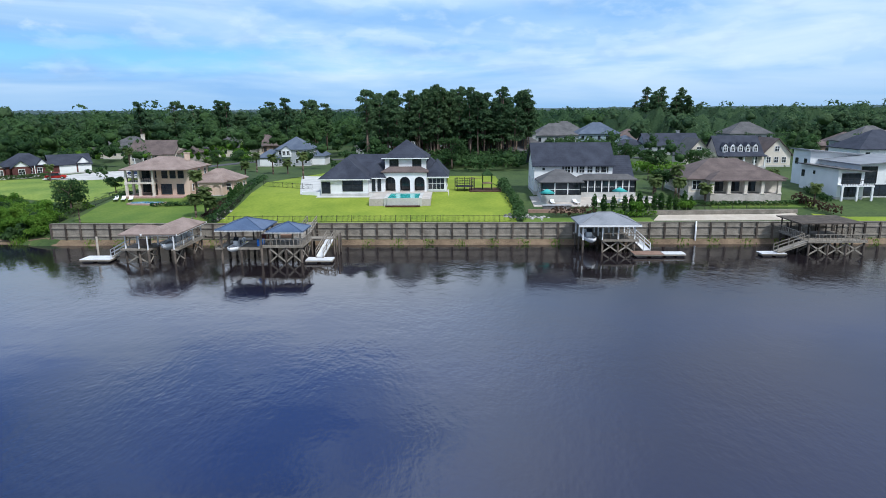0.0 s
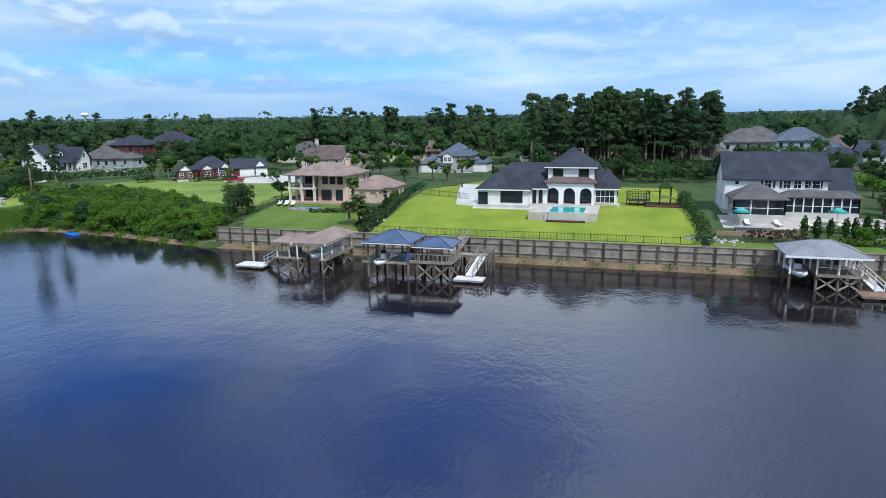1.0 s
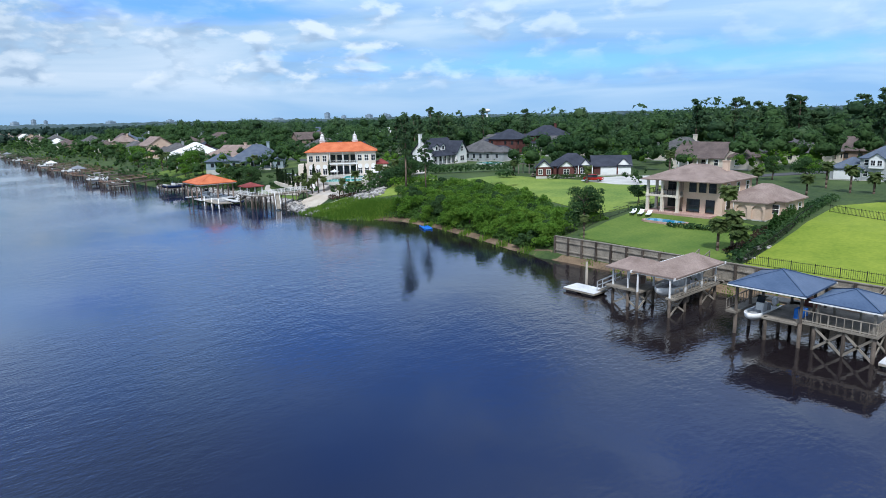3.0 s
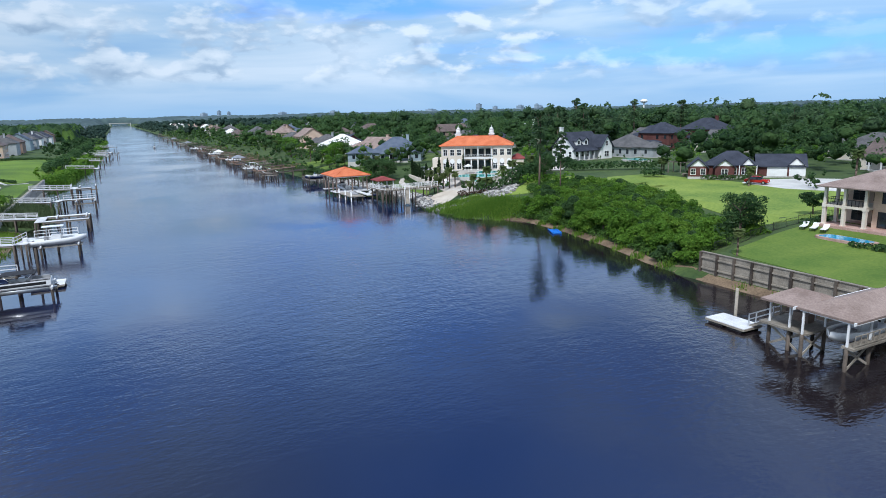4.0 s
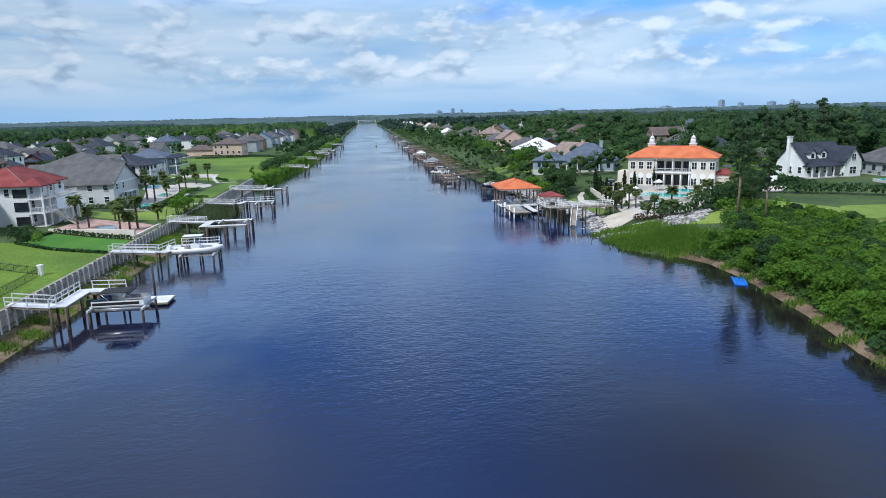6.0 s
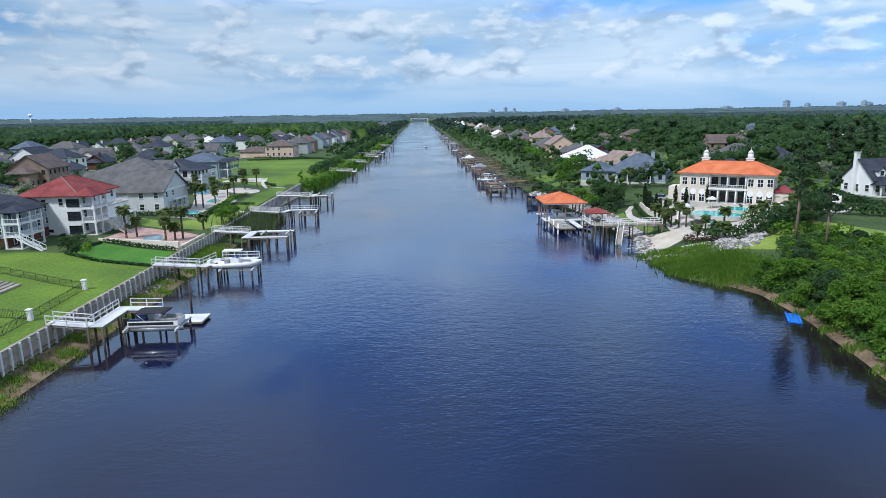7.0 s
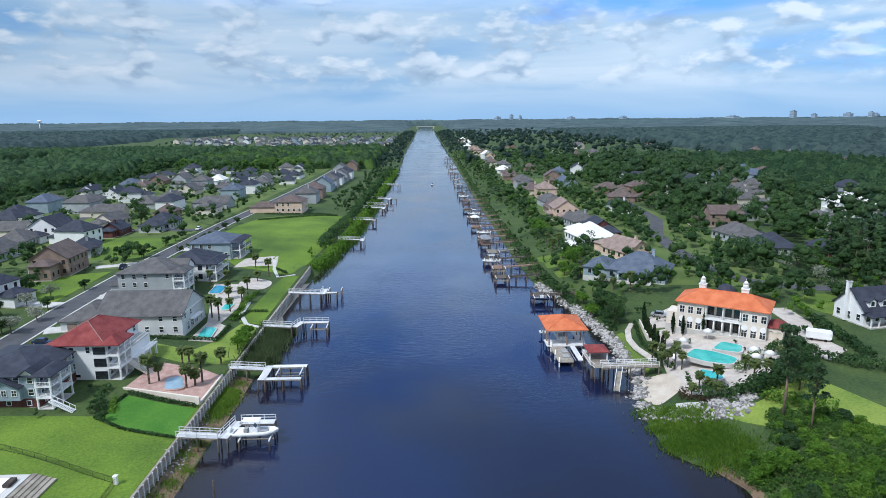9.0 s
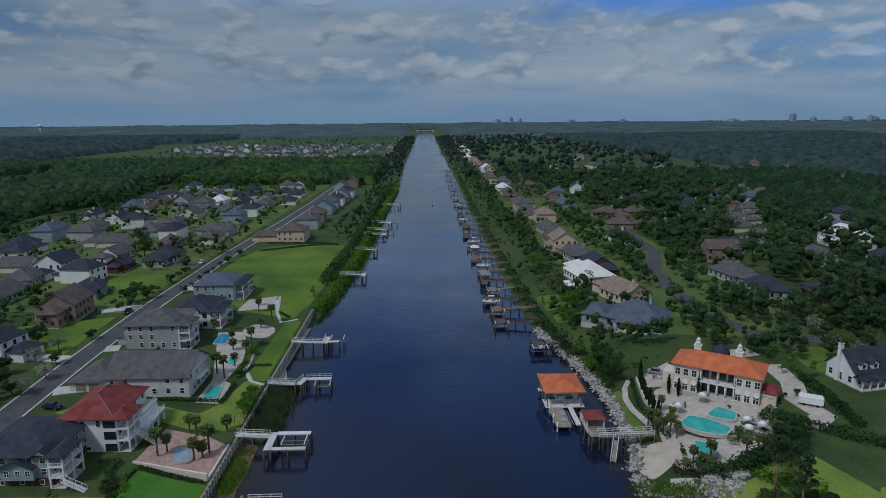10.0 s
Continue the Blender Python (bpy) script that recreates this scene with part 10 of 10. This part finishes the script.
hedge("hedge along the long grey house", [(-173.2, -24), (-173.0, -4), (-173.6, 4.8)], 1.2, 1.0, LEAF_OAK, 24, 0.3, 6)
hedge("hedge round the pool garden", [(-172.4, 5.2), (-176, 5.6), (-184.6, 5.2)], 1.2, 1.1, LEAF_OAK, 24, 0.3, 7)
hedge("planted bed by the pool terraces", [(-188, 4.6), (-198, 4.4), (-208, 3.4), (-217, 4.8)], 2.4, 1.0, LEAF_BUSH, 34, 0.34, 8)
hedge("dark hedge between the lawns", [(-190, 5.8), (-197, 6.8), (-197.6, 12.2)], 0.9, 0.8, LEAF_OAK, 20, 0.26, 9)
hedge("long clipped hedge at the end of the field", [(-371, 8), (-366, -8), (-350, -30)], 1.1, 1.0, LEAF_OAK, 22, 0.34, 10)
hedge("hedge across the far end of the field", [(-372, 8), (-373, -4), (-371, -32)], 1.1, 1.0, LEAF_OAK, 22, 0.34, 11)
hedge("short dark hedge on the slope", [(-246, 3.4), (-241, 8)], 1.1, 1.1, LEAF_OAK, 24, 0.3, 12)
hedge("long planted border beside the bright lawn", [(-40.6, 101), (-41.8, 112), (-42.4, 122), (-44.6, 134), (-45.6, 147)], 2.6, 1.2, LEAF_OAK, 40, 0.34, 13)
hedge("low reddish border shrubs", [(-42.8, 104), (-43.6, 116)], 1.6, 0.8, LEAF_RED, 26, 0.28, 14)
hedge("shaggy hedge between two gardens", [(9.4, 101), (10.0, 110), (9.2, 120), (8.6, 126), (9.2, 136)], 2.4, 1.6, LEAF_OAK, 40, 0.36, 15)
hedge("dark round shrubs beside the steps", [(15.5, 104.6), (22.0, 104.8)], 2.8, 1.9, LEAF_RED, 44, 0.34, 16)
hedge("clipped hedge round the patio", [(24.2, 110.6), (37.0, 110.6)], 1.0, 0.9, LEAF_BUSH, 24, 0.28, 17)
hedge("planted bank above the timber wall", [(24.6, 104.2), (32.0, 104.4)], 2.0, 1.1, LEAF_BUSH, 34, 0.32, 18)
hedge("shrubs round the columned porch", [(40.5, 112), (47, 112.2), (58, 112.4), (61, 113)], 1.3, 0.8, LEAF_OAK, 24, 0.28, 19)
hedge("shaggy brown and green bank", [(62.0, 104), (61.0, 108), (60.0, 114)], 2.4, 1.8, LEAF_RED, 40, 0.36, 20)
hedge("dark shrubs beside the modern house", [(65.8, 122), (66.0, 114)], 1.4, 1.2, LEAF_OAK, 34, 0.32, 21)
hedge("clipped hedge round the villa's lawn", [(-184.4, 111.2), (-176, 109.6), (-170, 108.6), (-161, 109)], 1.2, 1.0, LEAF_OAK, 24, 0.3, 22)
hedge("thick shrubs beside the villa's terrace", [(-139, 108.4), (-137, 114), (-138, 121), (-142, 129), (-150, 134)], 4.4, 2.6, LEAF_OAK, 90, 0.46, 23)
hedge("tall evergreen screen beside the pools", [(-136, 118), (-140, 126), (-147, 133), (-152, 137)], 5.0, 4.2, LEAF_OAK, 120, 0.5, 41)
hedge("evergreen shrubs round the point", [(-134, 119), (-130, 123), (-128, 128)], 3.6, 2.4, LEAF_BUSH, 80, 0.42, 42)
hedge("garden bed with low dark plants", [(-143.4, 108), (-139.6, 106.2), (-137, 110.4)], 2.6, 0.8, LEAF_RED, 40, 0.3, 24)
hedge("thick waterside shrubs", [(-182.5, 105), (-190, 105.6), (-200, 104.4)], 5.0, 3.0, LEAF_OAK, 90, 0.5, 25)
hedge("hedges behind the villa", [(-152, 138), (-146, 146), (-138, 154), (-132, 160)], 4.0, 2.4, LEAF_OAK, 80, 0.46, 26)
hedge("long hedge behind the villa's drive", [(-150, 150), (-162, 152), (-176, 153)], 3.4, 2.2, LEAF_OAK, 70, 0.44, 27)
hedge("dense dark hedge behind the white house", [(2, 160), (12, 166), (20, 172), (8, 174), (-8, 172)], 6.0, 3.6, LEAF_OAK, 110, 0.55, 28)
hedge("dark undergrowth below the pines", [(-28, 176), (-10, 178), (8, 177), (22, 179)], 5.0, 4.5, LEAF_OAK, 130, 0.6, 44)
hedge("dark undergrowth behind the pine stems", [(-30, 207), (-8, 209), (12, 208), (24, 207)], 6.0, 8.0, LEAF_OAK, 150, 0.8, 45)
hedge("dark hedge behind the lawn", [(-6, 160), (-24, 170), (-34, 170)], 4.0, 2.4, LEAF_OAK, 80, 0.5, 29)
hedge("bright garden shrubs behind the roofs", [(34, 156), (46, 160), (58, 158), (64, 152)], 6.0, 2.6, LEAF_LIGHT, 100, 0.5, 30)
hedge("shrubs along the veranda", [(-65.4, 117.4), (-64.6, 121.5)], 1.6, 1.1, LEAF_OAK, 30, 0.3, 31)
hedge("small shrubs below the veranda", [(-56, 112.6), (-46.5, 113.6), (-42.6, 118)], 1.2, 0.8, LEAF_OAK, 22, 0.28, 32)
hedge("foundation shrubs of the brick house", [(-110, 149.6), (-106, 154), (-102, 158.5)], 1.6, 1.2, LEAF_OAK, 30, 0.34, 33)
hedge("dark bushes at the corner of the thicket", [(-71.5, 109), (-69.6, 111.4), (-69.2, 114)], 3.0, 2.8, LEAF_OAK, 120, 0.36, 43)
hedge("round shrubs in the meadow", [(-124, 146), (-119, 147)], 3.4, 2.2, LEAF_OAK, 70, 0.42, 34)
hedge("bushes along the south bank", [(-254, 15), (-275, 17), (-300, 19), (-330, 20), (-372, 21), (-420, 22), (-470, 23), (-560, 24), (-690, 26)], 6.5, 3.4, LEAF_BUSH, 80, 0.6, 35)
hedge("taller bushes along the south bank", [(-290, 12), (-330, 14), (-372, 16), (-420, 16), (-520, 17), (-690, 20)], 6.0, 4.5, LEAF_OAK, 80, 0.65, 36)
hedge("waterside shrubs of the north bank", [(-206, 100.5), (-230, 98), (-262, 96), (-300, 95.6), (-360, 95), (-440, 94.6), (-560, 95), (-800, 97)], 4.5, 2.2, LEAF_OAK, 60, 0.55, 37)


def thicket():
    """The overgrown bank: wild shrubs, each a mound of its own, over a low tangle."""
    rng = np.random.default_rng(9)
    carpet, tones = [], ([], [], [])

    def inside(x, y):
        s = along(RIGHT_SHORE, x)
        inner = np.interp(x, (-129, -124, -117, -110, -98, -85, -72, -66), (124, 130, 133, 132.5, 128, 121, 114, 112))
        if x < -117 and y < 112 - (x + 117) * 0.4:
            return -1
        return min(y - s - 1.2, inner - y) if not (x > -68.5 and y > 101) else -1

    for _ in range(2300):
        x, y = rng.uniform(-129, -66.8), rng.uniform(96, 133)
        if inside(x, y) > 0.2:
            r = rng.uniform(0.5, 1.2)
            carpet.append((x, y, ground_z(x, y) + 0.35, r, r, rng.uniform(0.4, 0.9)))
    for _ in range(640):
        x, y = rng.uniform(-129, -66.8), rng.uniform(96, 133)
        edge = inside(x, y)
        if edge < 0.3:
            continue
        near = y - along(RIGHT_SHORE, x) < 7
        if not near and rng.random() < 0.35:
            continue
        wide = rng.uniform(1.3, 2.7) if near else rng.uniform(0.8, 2.3)
        tall = wide * rng.uniform(0.8, 1.35) * (1.3 if near else 0.6)
        bag = tones[rng.choice(3, p=(0.30, 0.10, 0.60) if near else (0.56, 0.18, 0.26))]
        for _k in range(int(5 + wide * 4)):
            a, q, u = rng.uniform(0, 6.283), rng.uniform(0, 0.8) * wide, rng.uniform(0.15, 1.0)
            q *= (1.1 - u * 0.75)
            r = wide * rng.uniform(0.22, 0.42)
            bag.append((x + math.cos(a) * q, y + math.sin(a) * q, ground_z(x, y) + tall * u, r, r, r * 0.8))
    tagged(place("thicket", cloud_mesh("thicket", LEAF_WOOD, carpet, 46000, 0.38, rng=rng, loose=0.5, tri=True, deep=0.85)), "low green tangle of weeds and vines on the bank", "thicket", kind="stuff")
    for leaf, blobs, n, words in ((LEAF_BUSH, tones[0], 62000, "bright green wild shrubs heaped along the bank"), (LEAF_OAK, tones[1], 32000, "darker wild shrubs in the overgrown bank"), (LEAF_LIGHT, tones[2], 42000, "light green leafy shrubs leaning over the water")):
        tagged(place("thicket", cloud_mesh("thicket", leaf, blobs, n, 0.36, rng=rng, loose=0.45, tri=True, deep=0.9)), words, "thicket", kind="stuff")


def reeds(label, spots, n, h, mat, seed):
    rng = np.random.default_rng(seed)
    sp = np.asarray(spots, float)
    k = rng.integers(0, len(sp), n)
    x, y = sp[k, 0] + rng.normal(0, sp[k, 2], n), sp[k, 1] + rng.normal(0, sp[k, 2], n)
    z = np.array([max(ground_z(a, b), -0.1) for a, b in zip(x, y)])
    a, hh = rng.uniform(0, 6.283, n), h * rng.uniform(0.6, 1.25, n)
    w, lean = rng.uniform(0.05, 0.11, n), rng.normal(0, 0.22, (n, 2)) * hh[:, None]
    dx, dy = np.cos(a) * w, np.sin(a) * w
    v = np.stack([np.stack([x - dx, y - dy, z - 0.1], 1), np.stack([x + dx, y + dy, z - 0.1], 1), np.stack([x + dx * 0.7 + lean[:, 0] * 0.5, y + dy * 0.7 + lean[:, 1] * 0.5, z + hh * 0.6], 1), np.stack([x + lean[:, 0], y + lean[:, 1], z + hh], 1)], 1).reshape(-1, 3)
    ob = place("reeds", raw_mesh("reeds", v, np.arange(n * 4).reshape(-1, 4), mat))
    return tagged(ob, label, "reeds", kind="stuff")


hedge("dense garden shrubs beside the villa pool", [(-146, 120), (-149, 124), (-153, 127.5)], 3.2, 2.6, LEAF_WOOD, 70, 0.34, 61)
hedge("clipped green shrubs along the villa terrace", [(-160, 136), (-155, 131)], 2.2, 1.6, LEAF_CONE, 60, 0.3, 62)

thicket()
reeds("bright green marsh grass at the water's edge", [(-137 + 1.5 * i, 98.8 + max(0, i - 9) * 1.4 + 2.2 * (i % 4), 1.3) for i in range(14)] + [(-133, 104, 2), (-128, 103, 2), (-126, 106, 2), (-121, 108, 2), (-124, 101, 1.6)], 15000, 0.75, REED, 1)
reeds("tall grey-green reeds beside the dock", [(-164 - 2.2 * i, 16.4 + 1.2 * (i % 3), 1.3) for i in range(12)], 6500, 2.2, REED_GREY, 2)
reeds("low grass tufts on the canal beach", [(-62 - 4.2 * i, 15.6 + 0.7 * (i % 3), 0.9) for i in range(23)], 5600, 0.5, REED, 3)
reeds("marsh grass patch beside the wall", [(-140 - 1.6 * i, 16.0, 0.9) for i in range(7)], 4000, 0.8, REED, 4)
reeds("dry grass tufts below the tall wall", [(-60 + 5 * i, 99.0, 0.5) for i in range(30)], 1600, 0.35, REED, 5)
reeds("rushes at the overgrown bank", [(-72 - 2.0 * i, along(RIGHT_SHORE, -72 - 2.0 * i) + 0.5, 0.6) for i in range(0, 20, 3)], 700, 0.8, REED, 6)
reeds("reeds along the south bank", [(-256 - 5 * i, along(LEFT_SHORE, -256 - 5 * i) - 0.6, 1.6) for i in range(40)], 5000, 1.7, LEAF_BUSH, 7)


def rock_mesh(seed):
    rng = np.random.default_rng(seed)
    bm = bmesh.new()
    bmesh.ops.create_icosphere(bm, subdivisions=1, radius=1)
    for v in bm.verts:
        v.co *= rng.uniform(0.7, 1.15)
        v.co.z *= 0.7
    out = np.array([v.co[:] for v in bm.verts]), np.array([[v.index for v in f.verts] for f in bm.faces])
    bm.free()
    return out


def riprap(label, spots, n, seed, size=(0.25, 0.65)):
    rng = np.random.default_rng(seed)
    kinds = [rock_mesh(seed + i) for i in range(5)]
    verts, faces, at = [], [], 0
    sp = np.asarray(spots, float)
    for _ in range(n):
        k = sp[rng.integers(0, len(sp))]
        x, y = k[0] + rng.normal(0, k[2]), k[1] + rng.normal(0, k[2])
        v, f = kinds[rng.integers(0, 5)]
        a, s = rng.uniform(0, 6.283), rng.uniform(*size)
        rot = np.array(((math.cos(a), -math.sin(a), 0), (math.sin(a), math.cos(a), 0), (0, 0, 1)))
        verts.append(v * s @ rot.T + np.array((x, y, max(ground_z(x, y), -0.2) + s * 0.25)))
        faces.append(f + at)
        at += len(v)
    ob = place("boulders", raw_mesh("boulders", np.concatenate(verts), np.concatenate(faces), STONE))
    return tagged(ob, label, "boulders", kind="stuff")


riprap("grey rip-rap boulders along the villa's shore", [(x, along(RIGHT_SHORE, x) + 1.2, 0.8) for x in range(-232, -150)], 1500, 3)
riprap("pale grey boulders edging the point", [(-145, 99.4, 0.8), (-141, 98.6, 0.8), (-137, 99.4, 1.0), (-134, 102.4, 1.1), (-132, 106, 1.2), (-131.5, 110, 1.2), (-133, 114, 1.1), (-136, 116.5, 0.9), (-148, 100.6, 0.7), (-135.5, 111, 1.0)], 900, 4, (0.25, 0.55))
riprap("pale rocks in the garden beds", [(10.4, 104, 0.8), (12.2, 103.6, 0.8), (8.2, 105, 0.6), (-40.4, 103, 0.6), (-41.4, 108, 0.6)], 120, 5, (0.15, 0.4))
riprap("scattered stones on the canal beach", [(-120 - 2 * i, 15.2, 0.6) for i in range(12)], 160, 6, (0.1, 0.28))
